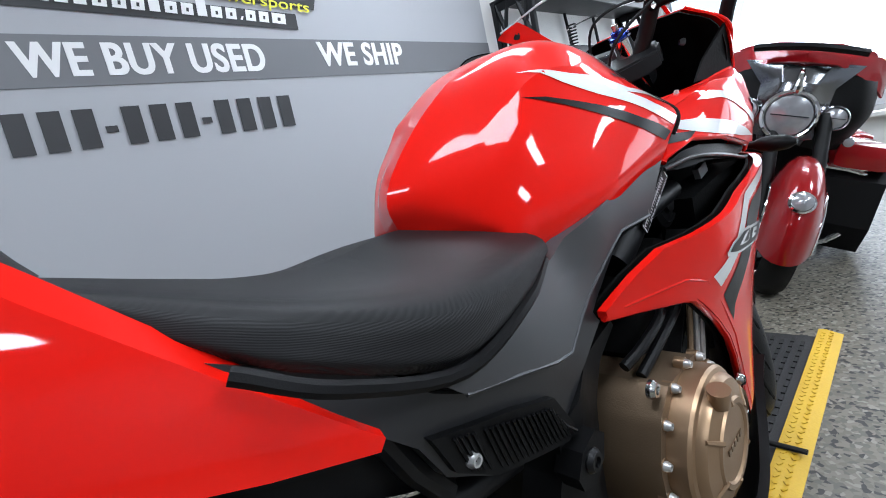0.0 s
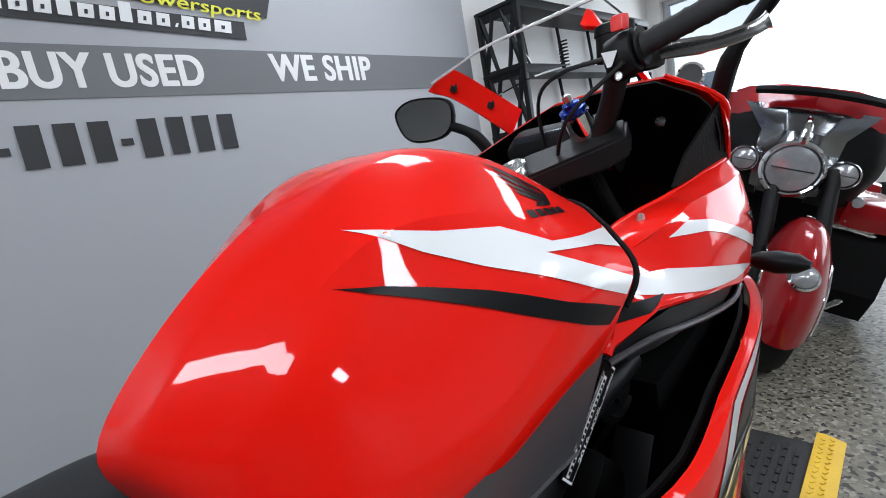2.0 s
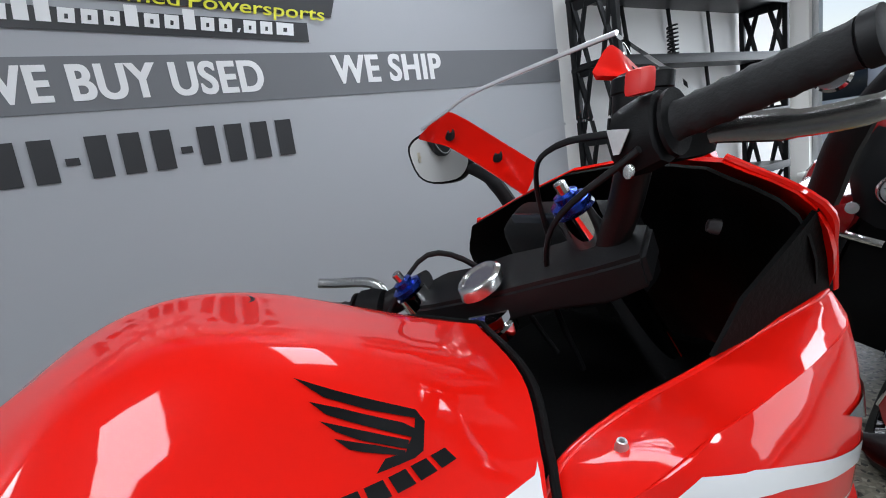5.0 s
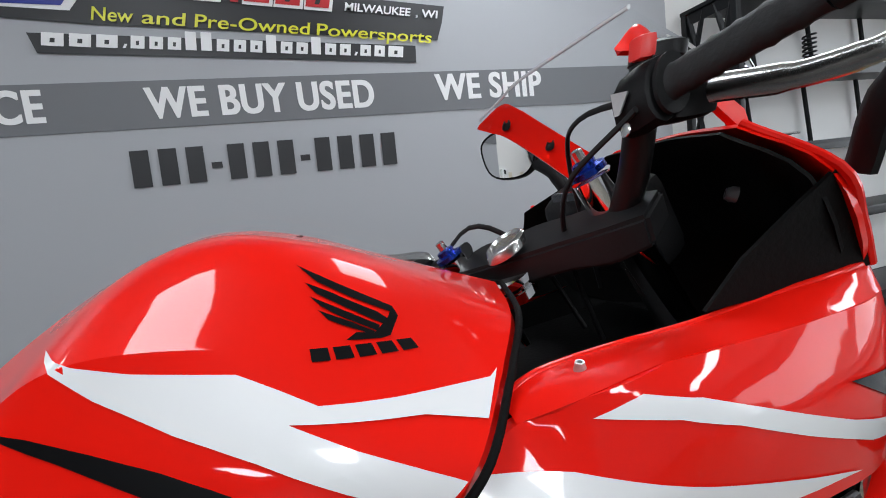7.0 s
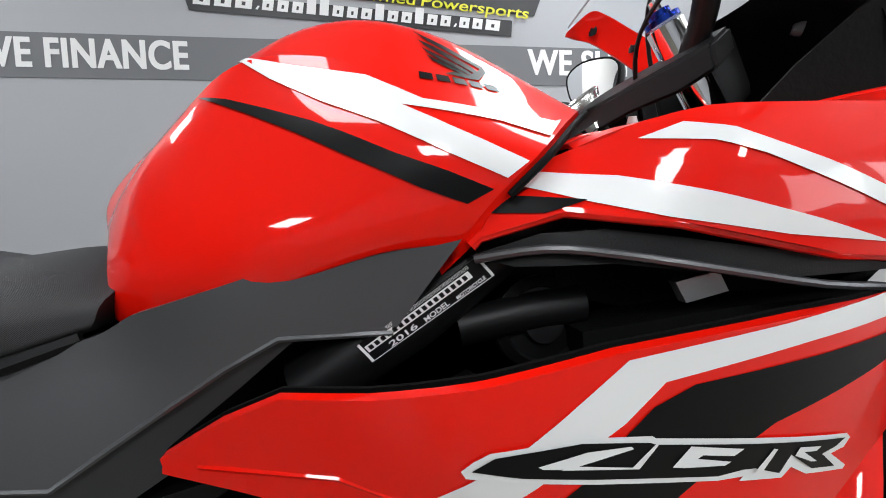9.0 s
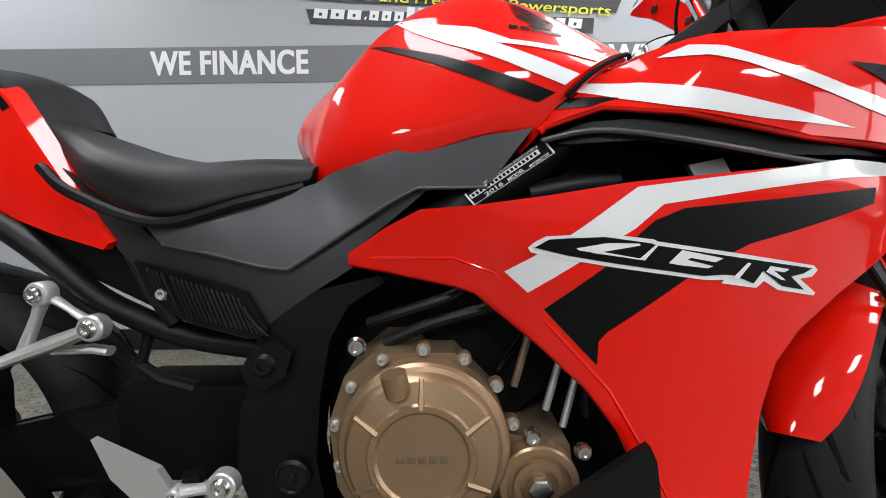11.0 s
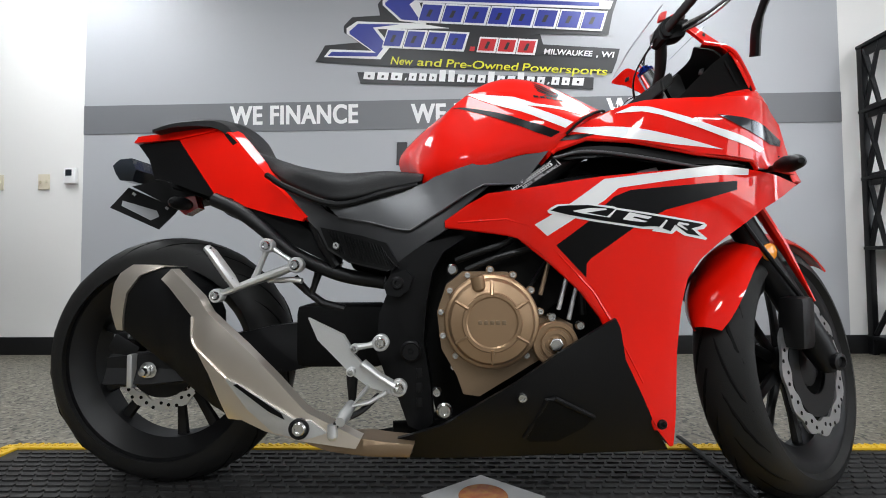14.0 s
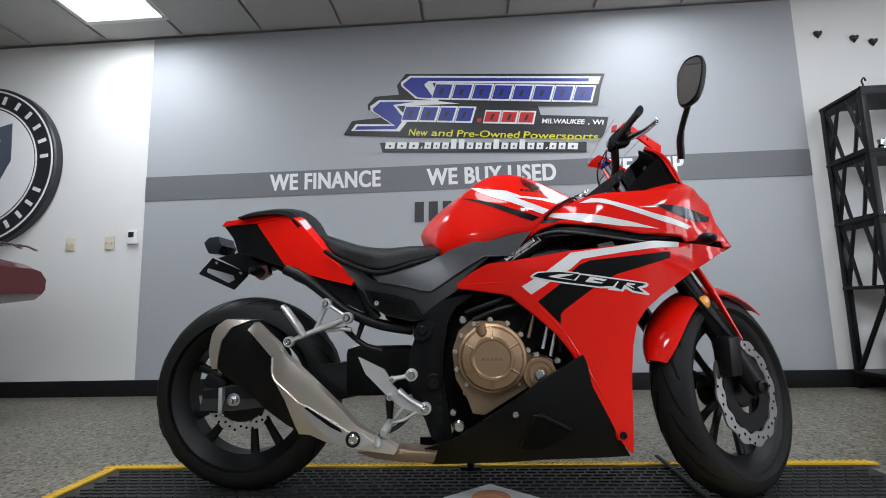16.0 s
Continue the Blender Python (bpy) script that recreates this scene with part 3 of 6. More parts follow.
def decal(name, outline, material, parent, tree=None, side=None, lift=0.0012, step=0.012, way=(0, 1, 0), origin=None, label="", axes=None):
    """A thin sticker laid on a surface: outline in x and z, or in a plane with axes (origin, u, v), dropped along way."""
    bm = bmesh.new()
    vs = [bm.verts.new((x, 0, z)) for x, z in outline]
    bm.faces.new(vs)
    bm.normal_update()
    bmesh.ops.triangulate(bm, faces=bm.faces[:], ngon_method="EAR_CLIP")
    cut_grid(bm, step)
    way = Vector(way).normalized()
    lost = []
    for v in bm.verts:
        if tree is not None:
            if axes:
                o, u, w = axes
                p = o + u * v.co.x + w * v.co.z
            else:
                p = Vector((v.co.x, -1.0, v.co.z))
            hit, nrm, _, _ = tree.ray_cast(p, way)
            if hit is None:
                hit, nrm, _, _ = tree.find_nearest(p + way * .9 if not axes else p + way * .1)
            if hit is None:
                lost.append(v)
            else:
                v.co = hit + (nrm if nrm.dot(way) < 0 else -nrm) * lift
        else:
            v.co.y = side(v.co.x, v.co.z) - lift
    bmesh.ops.delete(bm, geom=lost, context="VERTS")
    bmesh.ops.recalc_face_normals(bm, faces=bm.faces)
    return part(name, bm, material, parent, label, 60)


WHITE_T = [(0.721, 0.9156), (0.774, 0.9022), (0.8281, 0.8928), (0.8508, 0.8809), (0.8693, 0.8707), (0.9136, 0.8643), (0.9795, 0.8568), (0.9875, 0.8591), (0.9663, 0.8411), (0.9279, 0.853), (0.8526, 0.8657), (0.8854, 0.8483), (0.9416, 0.8204), (0.925, 0.8089), (0.8829, 0.8276), (0.834, 0.8527), (0.7937, 0.8707), (0.7549, 0.8917)]
BLACK_T = [(0.6933, 0.8822), (0.7203, 0.8774), (0.7522, 0.8672), (0.7864, 0.8553), (0.8118, 0.8444), (0.8468, 0.8278), (0.8819, 0.8148), (0.9152, 0.8012), (0.8957, 0.7912), (0.863, 0.8031), (0.8112, 0.8279), (0.7753, 0.8464), (0.7369, 0.8642)]
decal("white_stripe", WHITE_T, WHITE_DECAL, tank, tank_tree)
decal("black_stripe", BLACK_T, BLACK_DECAL, tank, tank_tree)

# seat
seat_lines = [
    [(.225, -.068, .788), (.285, -.108, .740), (.345, -.152, .702), (.450, -.186, .664), (.550, -.186, .686), (.622, -.165, .706)],
    [(.218, -.072, .798), (.280, -.112, .754), (.345, -.156, .718), (.450, -.194, .680), (.550, -.194, .696), (.628, -.172, .714)],
    [(.212, -.066, .812), (.295, -.098, .776), (.365, -.140, .750), (.455, -.170, .730), (.550, -.168, .734), (.630, -.145, .732)],
    [(.205, .0, .820), (.300, .0, .786), (.370, .0, .764), (.458, .0, .752), (.550, .0, .760), (.632, .0, .752)],
]
rows = [spline(p, 5) for p in seat_lines]
loops = []
for i in range(len(rows[0])):
    sec = spline([r[i] for r in rows], 5)
    loops.append(sec + [Vector((p.x, 2 * YC - p.y, p.z)) for p in reversed(sec[:-1])])
part("rider_seat", rings(bmesh.new(), loops), SEATMAT, BIKE, "black grained vinyl rider seat", 60)

# pillion pad
pil = [
    [(-.03, -.072, .858), (.04, -.082, .866), (.130, -.080, .862), (.178, -.062, .815)],
    [(-.03, -.065, .866), (.04, -.076, .880), (.150, -.072, .880), (.195, -.055, .815)],
    [(-.03, .0, .872), (.04, .0, .888), (.165, .0, .890), (.222, .0, .812)],
    [(-.03, .065, .866), (.04, .076, .880), (.170, .072, .882), (.228, .058, .812)],
    [(-.03, .072, .858), (.04, .082, .866), (.165, .080, .862), (.222, .065, .805)],
]
rows = [spline(p, 5) for p in pil]
part("pillion_seat", rings(bmesh.new(), [spline([r[i] for r in rows], 3) for i in range(len(rows[0]))]), SEATMAT, BIKE, "black pillion seat pad")


def both(name, outline, depth, thick, material, label="", step=0.03):
    a = part(name, panel(outline, depth, thick, step), material, BIKE, label)
    part(name, mirrored(panel(outline, depth, thick, step)), material, BIKE, label)
    return a


SIDEFAIR = [(0.677, 0.622), (0.723, 0.652), (0.764, 0.672), (0.821, 0.675), (0.890, 0.683), (0.976, 0.696), (1.118, 0.709), (1.265, 0.716), (1.397, 0.712), (1.483, 0.711), (1.324, 0.640), (1.223, 0.577), (1.175, 0.538), (1.150, 0.502), (1.138, 0.448), (1.129, 0.357), (1.127, 0.262), (1.127, 0.171), (1.120, 0.169), (1.090, 0.207), (1.022, 0.345), (0.981, 0.430), (0.943, 0.481), (0.890, 0.531), (0.824, 0.586), (0.802, 0.593), (0.732, 0.605), (0.679, 0.613)]
side_fairing = both("side_fairing", SIDEFAIR, flank, 0.012, RED, "red lower side fairing", 0.02)
# the rolled lower lip of the side fairing
part("fairing_lip", tube(bmesh.new(), [(x, flank(x, z) + .006, z) for x, z in SIDEFAIR[19:]], .0055, 8), RED, side_fairing)
part("fairing_crease", tube(bmesh.new(), [(x, flank(x, z) + .0015, z) for x, z in ((.705, .618), (.800, .620), (.840, .606), (.900, .548), (.965, .476), (1.010, .400), (1.060, .300))], .0026, 6), RED, side_fairing)
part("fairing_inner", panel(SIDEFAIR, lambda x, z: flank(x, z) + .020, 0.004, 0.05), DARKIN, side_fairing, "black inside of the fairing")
UPPER = [(0.899, 0.760), (0.906, 0.767), (0.964, 0.784), (1.044, 0.774), (1.176, 0.746), (1.292, 0.737), (1.309, 0.721), (1.481, 0.734), (1.465, 0.761), (1.450, 0.797), (1.436, 0.845)] + [(x, z) for x, y, z in reversed(CREASE)] + [(0.965, 0.824), (0.943, 0.802), (0.915, 0.785)]
upper_cowl = both("upper_cowl", UPPER, cowl, 0.010, RED, "red upper cowl", 0.016)
part("cowl_edge", tube(bmesh.new(), [(x, cowl(x, z) + .005, z) for x, z in UPPER[:7]], .005, 8), RED, upper_cowl)
for flip in (False, True):
    shelf_bm = rings(bmesh.new(), [spline([c, (Vector(c) + Vector(e)) / 2 + Vector((0, 0, .002)), e], 3) for c, e in zip(spline(CREASE, 3), spline(COCKPIT, 3))], False, False)
    bmesh.ops.solidify(shelf_bm, geom=shelf_bm.faces[:], thickness=.004)
    # near-black skirt below the rim carries the cockpit's shade
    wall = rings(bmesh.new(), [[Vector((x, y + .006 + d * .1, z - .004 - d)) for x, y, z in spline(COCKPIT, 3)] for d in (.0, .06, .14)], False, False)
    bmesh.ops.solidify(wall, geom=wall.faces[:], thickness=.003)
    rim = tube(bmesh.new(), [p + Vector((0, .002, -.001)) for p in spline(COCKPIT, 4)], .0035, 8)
    for name, bm, m, label in (("cowl_shelf", shelf_bm, RED, "red cowl shelf beside the cockpit"), ("cockpit_wall", wall, DARKIN, "near-black skirt for the shaded cockpit side"), ("cockpit_rim", rim, RED, "red cockpit rim")):
        part(name, mirrored(bm) if flip else bm, m, BIKE, label, 50)
bolt(upper_cowl, (1.040, -.182, .8525), .0036, (-.1, -.2, 1), ALU)
BELLY = [(0.503, 0.165), (0.554, 0.174), (0.613, 0.197), (0.670, 0.221), (0.760, 0.288), (0.878, 0.365), (0.997, 0.429), (1.006, 0.411), (1.017, 0.351), (1.087, 0.215), (1.123, 0.157), (0.892, 0.155), (0.706, 0.143), (0.603, 0.138), (0.534, 0.145)]
belly = both("belly_pan", BELLY, pan, 0.012, BLACKPL, "matt black belly pan")
COVER = [(.425, .660), (.473, .667), (.560, .683), (.634, .706), (.654, .718), (.757, .749), (.825, .771), (.875, .774), (.893, .766), (.870, .737), (.840, .698), (.800, .698), (.758, .698), (.720, .678), (.670, .646), (.604, .604), (.573, .608), (.452, .635)]
# the forward strip is a shaded inward slope, put in as black
COVERLOW = [(0.285, 0.735), (0.335, 0.706), (0.408, 0.669), (0.425, 0.650), (0.457, 0.636), (0.604, 0.608), (0.644, 0.634), (0.714, 0.680), (0.773, 0.699), (0.728, 0.662), (0.675, 0.621), (0.683, 0.607), (0.618, 0.567), (0.581, 0.530), (0.553, 0.519), (0.471, 0.538), (0.425, 0.566), (0.404, 0.607), (0.377, 0.633), (0.310, 0.708)]
both("lower_side_cover", COVERLOW, off(0.006, covers), 0.016, SATINBLK, "black satin lower side cover, its shaded slope black too")
cover = both("side_cover", COVER, off(-0.002, covers), 0.02, GREYPL, "charcoal satin side cover", 0.02)
# tube added to draw the bright crease line along the cover
part("cover_highlight", tube(bmesh.new(), [(x, covers(x, z) - .001, z) for x, z in ((.452, .635), (.520, .622), (.573, .608), (.604, .604), (.640, .627), (.670, .646), (.720, .678), (.758, .698), (.840, .698))], .0024, 6), GREYPL, cover)


def tail(x, z):
    """How far out the tail cowl stands on its right side."""
    d = (x - .08) * .4945 + (z - .80) * .869
    return -.2091 - .2198 * x + .1974 * z - .005 * max(0, 1 - (d / .075) ** 2)


TAILRED = [(0.025, 0.843), (0.140, 0.866), (0.177, 0.840), (0.214, 0.800), (0.292, 0.719), (0.376, 0.636), (0.369, 0.628), (0.294, 0.646), (0.151, 0.689)]
tail_cowl = both("tail_cowl", TAILRED, tail, 0.015, RED, "red tail cowl", 0.018)
TAILBLK = [(-0.100, 0.842), (0.025, 0.843), (0.149, 0.689), (0.082, 0.710), (0.008, 0.739), (-0.037, 0.748), (-0.062, 0.800)]
both("undertail", TAILBLK, lambda x, z: tail(x, z) + .004, 0.02, BLACKPL, "black plastic undertail")
both("tail_edge", [(-0.108, 0.845), (-0.096, 0.860), (0.029, 0.864), (0.139, 0.871), (0.145, 0.861), (0.025, 0.843), (-0.070, 0.844)], lambda x, z: tail(x, z) - .004, .03, RED, "red tail edge")
BEVEL = [(.140, .866, .150, .874), (.177, .840, .190, .851), (.214, .800, .227, .811), (.292, .719, .302, .728), (.376, .636, .380, .640)]
bm = rings(bmesh.new(), [[Vector((x, tail(x, z), z)), Vector((a, tail(x, z) + .016, c)), Vector((a - .004, tail(x, z) + .024, c - .010))] for x, z, a, c in BEVEL], False, False)
bmesh.ops.solidify(bm, geom=bm.faces[:], thickness=.003)
part("tail_bevel", bm, RED, tail_cowl, smooth=30)
# flat black patch carries the slot's shade
part("tail_slot", panel([(.148, .848), (.158, .850), (.186, .824), (.176, .818)], lambda x, z: tail(x, z) - .001, .003, .03), DARKIN, tail_cowl, smooth=0)
part("inner_fender", panel([(.149, .680), (.18, .690), (.376, .628), (.44, .59), (.43, .53), (.33, .58), (.18, .65)], lambda x, z: -.120, .05, .04), BLACKPL, BIKE, "black inner rear fender", 30)

# black fillers behind the panels, standing in for the shaded interior
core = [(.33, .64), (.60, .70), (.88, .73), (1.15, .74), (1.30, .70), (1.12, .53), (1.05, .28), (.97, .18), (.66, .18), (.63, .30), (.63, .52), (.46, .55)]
part("engine_bay", panel(core, lambda x, z: -0.12, 0.22, 0.06), DARKIN, BIKE, "near-black slab for the shaded engine bay and frame")
# added blocker: hides the red fender that would show through the gap
part("gap_blocker", panel([(.985, .690), (1.120, .702), (1.270, .706), (1.290, .650), (1.200, .575), (1.120, .500), (1.060, .470), (1.000, .520)], lambda x, z: -.205, .10, .06), DARKIN, BIKE, "black blocker added in the gap inside the fairing")
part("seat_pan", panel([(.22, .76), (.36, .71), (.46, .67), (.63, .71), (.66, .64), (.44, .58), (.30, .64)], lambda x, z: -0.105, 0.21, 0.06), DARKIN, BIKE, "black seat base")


# wheels
def wheel(name, m, R, W, rim_r, disc_r, disc_y, spokes, label):
    """A road wheel turning about its local y axis."""
    h = empty(name, m, label, "wheel")
    h.parent = BIKE
    prof = []
    for k in range(15):
        a = math.pi * (k / 14 - 0.5)
        prof.append((R - W * 0.42 * (1 - math.cos(a)) ** 1.0, W / 2 * math.sin(a)))
    prof = [(rim_r, -W * 0.36)] + prof + [(rim_r, W * 0.36)]
    tyre = part("tyre", lathe(bmesh.new(), prof, axis=(0, -1, 0), seg=128, caps=False), RUBBER, h, "black road tyre", 50)
    # near-black tubes paint in the shade of the tread grooves
    gv = bmesh.new()
    for k in range(18):
        for sd in (-1, 1):
            st = []
            for q in range(6):
                u = sd * (.06 + .155 * q)
                th = 2 * math.pi * (k + (.5 if sd > 0 else 0)) / 18 + q * .115
                al = math.asin(min(.99, abs(u))) * (1 if u > 0 else -1)
                rr = R - W * .42 * (1 - math.cos(al)) - .0014
                st.append(Vector((math.cos(th) * rr, W / 2 * math.sin(al), math.sin(th) * rr)))
            tube(gv, st, [.0016, .0044, .005, .005, .0042, .0014], 5, .5)
    tagged(part("tread_pattern", gv, DARKIN, tyre, smooth=0), kind="stuff")
    rp = [(rim_r + .006, -W * .40), (rim_r + .008, -W * .36), (rim_r - .012, -W * .33), (rim_r - .03, -W * .18), (rim_r - .03, W * .18), (rim_r - .012, W * .33), (rim_r + .008, W * .36), (rim_r + .006, W * .40),
          (rim_r - .010, W * .40), (rim_r - .022, W * .33), (rim_r - .045, W * .16), (rim_r - .045, -W * .16), (rim_r - .022, -W * .33), (rim_r - .010, -W * .40), (rim_r + .006, -W * .40)]
    part("rim", lathe(bmesh.new(), rp, axis=(0, -1, 0), seg=64, caps=False), BLACKMET, h, "black cast rim", 40)
    part("hub", lathe(bmesh.new(), [(0.02, -.06), (.045, -.055), (.05, -.03), (.04, 0), (.05, .03), (.045, .055), (.02, .06)], axis=(0, -1, 0), seg=28), BLACKMET, h)
    for k in range(spokes):
        a = 2 * math.pi * k / spokes
        for s in (-1, 1):
            b = a + s * 0.22
            p0 = Vector((math.cos(a + s * .12) * .04, 0, math.sin(a + s * .12) * .04))
            p1 = Vector((math.cos(b) * (rim_r - .035), 0, math.sin(b) * (rim_r - .035)))
            part("spoke", tube(bmesh.new(), [p0, p0.lerp(p1, .5), p1], [.010, .0075, .010], 8, 1.6), BLACKMET, h)
    # drilled wave disc
    bm = bmesh.new()
    n = 96
    ri = disc_r * 0.76
    for q, yy in ((0, disc_y - .0025), (1, disc_y + .0025)):
        vo = [bm.verts.new((math.cos(2 * math.pi * k / n) * (disc_r - .004 + .004 * math.cos(k * 2 * math.pi * 12 / n)), yy, math.sin(2 * math.pi * k / n) * (disc_r - .004 + .004 * math.cos(k * 2 * math.pi * 12 / n)))) for k in range(n)]
        vi = [bm.verts.new((math.cos(2 * math.pi * k / n) * (ri - .004 * math.cos(k * 2 * math.pi * 12 / n)), yy, math.sin(2 * math.pi * k / n) * (ri - .004 * math.cos(k * 2 * math.pi * 12 / n)))) for k in range(n)]
        for k in range(n):
            j = (k + 1) % n
            bm.faces.new((vo[k], vo[j], vi[j], vi[k]))
        if q == 0:
            o0, i0 = vo, vi
    for k in range(n):
        j = (k + 1) % n
        bm.faces.new((o0[k], vo[k], vo[j], o0[j]))
        bm.faces.new((i0[k], i0[j], vi[j], vi[k]))
    bmesh.ops.recalc_face_normals(bm, faces=bm.faces)
    disc = part("brake_disc", bm, DISCMET, h, "drilled steel wave brake disc", 30)
    # black caps paint in the shade of the drilled holes
    hole = bmesh.new()
    for k in range(36):
        a = 2 * math.pi * k / 36
        r = disc_r * (.83, .88, .93)[k % 3]
        lathe(hole, [(.0042, 0), (.0042, .0008)], (math.cos(a) * r, disc_y - .0026, math.sin(a) * r), (0, -1, 0), 8)
    tagged(part("drilled_pattern", hole, DARKIN, disc, smooth=0), kind="stuff")
    part("disc_carrier", lathe(bmesh.new(), [(ri * .55, disc_y), (ri * .96, disc_y - .001), (ri * .96, disc_y + .003), (ri * .55, disc_y + .006)], axis=(0, 1, 0), seg=40, caps=False), BLACKMET, disc)
    return h


rear = wheel("rear_wheel", pose(-.003, 0, .308), .298, .160, .236, .118, -.060, 5, "black cast rear wheel with road tyre")
FRONT = pose(1.453, -.035, .294, -8, 0, 34)
front = wheel("front_wheel", FRONT, .286, .12, .222, .150, -.065, 5, "black cast front wheel steered away, with road tyre")

# decals on the fairing and the tank
W_STRIPE = [(0.851, 0.607), (0.875, 0.585), (0.936, 0.624), (0.980, 0.650), (1.008, 0.674), (1.120, 0.690), (1.203, 0.700), (1.278, 0.704), (1.279, 0.716), (1.201, 0.719), (1.100, 0.705), (0.981, 0.691), (0.932, 0.656), (0.910, 0.641)]
B_STRIPE = [(0.892, 0.567), (0.950, 0.505), (0.950, 0.532), (0.958, 0.542), (1.046, 0.605), (1.100, 0.633), (1.157, 0.648), (1.250, 0.674), (1.250, 0.691), (1.140, 0.680), (1.030, 0.670), (1.000, 0.658), (0.970, 0.632), (0.960, 0.618), (0.933, 0.598)]
decal("white_stripe", W_STRIPE, WHITE_DECAL, side_fairing, side=flank, lift=.0008, step=.02)
decal("black_stripe", B_STRIPE, BLACK_DECAL, side_fairing, side=flank, lift=.0008, step=.02)
decal("emblem_outline", O_EMBLEM_W, WHITE_DECAL, side_fairing, side=flank, lift=.0016, step=.02)
decal("emblem_shape", O_EMBLEM_K, BLACK_DECAL, side_fairing, side=flank, lift=.0024, step=.02)
for o in SLITS:
    decal("emblem_slit", o, WHITE_DECAL, side_fairing, side=flank, lift=.0032, step=.02)
A_STRIPE = [(0.935, 0.804), (0.950, 0.814), (1.006, 0.809), (1.070, 0.794), (1.149, 0.774), (1.225, 0.753), (1.125, 0.763), (1.034, 0.778), (0.980, 0.791)]
U_STRIPE = [(1.024, 0.836), (1.055, 0.847), (1.088, 0.841), (1.152, 0.818), (1.211, 0.796), (1.329, 0.762), (1.312, 0.753), (1.235, 0.773), (1.162, 0.800), (1.108, 0.821), (1.070, 0.832)]
decal("white_stripe", A_STRIPE, WHITE_DECAL, upper_cowl, side=cowl, lift=.0012, step=.015)
decal("white_stripe", U_STRIPE, WHITE_DECAL, upper_cowl, side=cowl, lift=.0012, step=.015)
decal("black_stripe", [(0.913, 0.784), (0.924, 0.797), (0.982, 0.792), (0.949, 0.783)], BLACK_DECAL, upper_cowl, side=cowl, lift=.0012, step=.015)
decal("lamp_lens", O_LENS, SMOKE, upper_cowl, side=cowl, lift=.002, step=.02, label="smoked side lamp lens")
WING = [[(0.87, 0.9444), (0.88, 0.938), (0.9012, 0.9248), (0.9271, 0.9088), (0.9275, 0.9044), (0.9005, 0.9199), (0.8811, 0.9326)],
        [(0.8731, 0.9336), (0.8863, 0.9262), (0.9162, 0.9077), (0.9228, 0.9017), (0.9192, 0.8996), (0.8948, 0.9154), (0.8789, 0.9262)],
        [(0.8746, 0.9251), (0.8901, 0.9159), (0.9154, 0.9004), (0.913, 0.8976), (0.89, 0.9113), (0.8804, 0.9185)],
        [(0.8783, 0.9165), (0.8958, 0.907), (0.9116, 0.8976), (0.9081, 0.8972), (0.8912, 0.9057), (0.8835, 0.9101)],
        [(0.9271, 0.9088), (0.9294, 0.9026), (0.9207, 0.8935), (0.9144, 0.8934), (0.8916, 0.8972), (0.8991, 0.8999), (0.911, 0.8973), (0.9211, 0.9025)]]
for o in WING:
    decal("wing_decal", o, BLACK_DECAL, tank, tank_tree, lift=.0010, step=.008)
NA, NB, ND, NE = (Vector(p) for p in [(0.8695, 0.8975), (0.9368, 0.8885), (0.9405, 0.8822), (0.8696, 0.8909)])
for k in range(5):
    a, w = k / 5, .155
    q = [NA.lerp(NB, a), NA.lerp(NB, a + w), NE.lerp(ND, a + w), NE.lerp(ND, a)]
    decal("name_bar", [tuple(v) for v in q], BLACK_DECAL, tank, tank_tree, lift=.0010, step=.01)
# filler cap
cap_at = Vector((.848, .045, .9600))
part("filler_cap", lathe(bmesh.new(), [(.036, -.012), (.036, .000), (.033, .002), (.028, .001), (.012, .002), (0.001, .002)], cap_at, (.13, 0, 1), 32), BLACKMET, tank)

# cockpit, nose and screen; symmetric about the steering head
YN = .02
# near-black tray stands in for the deep shade under the bars
part("cockpit_tray", panel([(1.02, .70), (1.04, .76), (1.33, .785), (1.40, .76), (1.30, .68)], lambda x, z: -.14, .30, .05), DARKIN, BIKE, "near-black slab as the dark space under the handlebars")
nose_r = [(1.243, -.146, 1.010), (1.263, -.205, .967), (1.312, -.197, .885), (1.415, -.108, .805), (1.487, -.062, .720)]
nose_c = [(1.268, .041, 1.010), (1.345, .031, .955), (1.415, .017, .878), (1.470, .004, .800), (1.512, -.012, .712)]
loops = []
for r, c in zip(spline(nose_r, 4), spline(nose_c, 4)):
    m = Vector(((r[0] + c[0]) / 2 + .018, (r[1] + c[1]) / 2, (r[2] + c[2]) / 2 + .006))
    sec = spline([r, m, c], 5)
    sec += [across(p) for p in reversed(sec[:-1])]
    loops.append(sec)
part("nose_cowl", rings(bmesh.new(), [sec + [p + Vector((-.006, 0, -.003)) for p in reversed(sec)] for sec in loops]), RED, BIKE, "red nose cowl", 40)
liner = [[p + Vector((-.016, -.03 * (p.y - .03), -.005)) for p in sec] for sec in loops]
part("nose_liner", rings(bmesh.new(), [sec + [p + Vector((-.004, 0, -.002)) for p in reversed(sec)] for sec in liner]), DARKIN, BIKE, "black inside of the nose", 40)

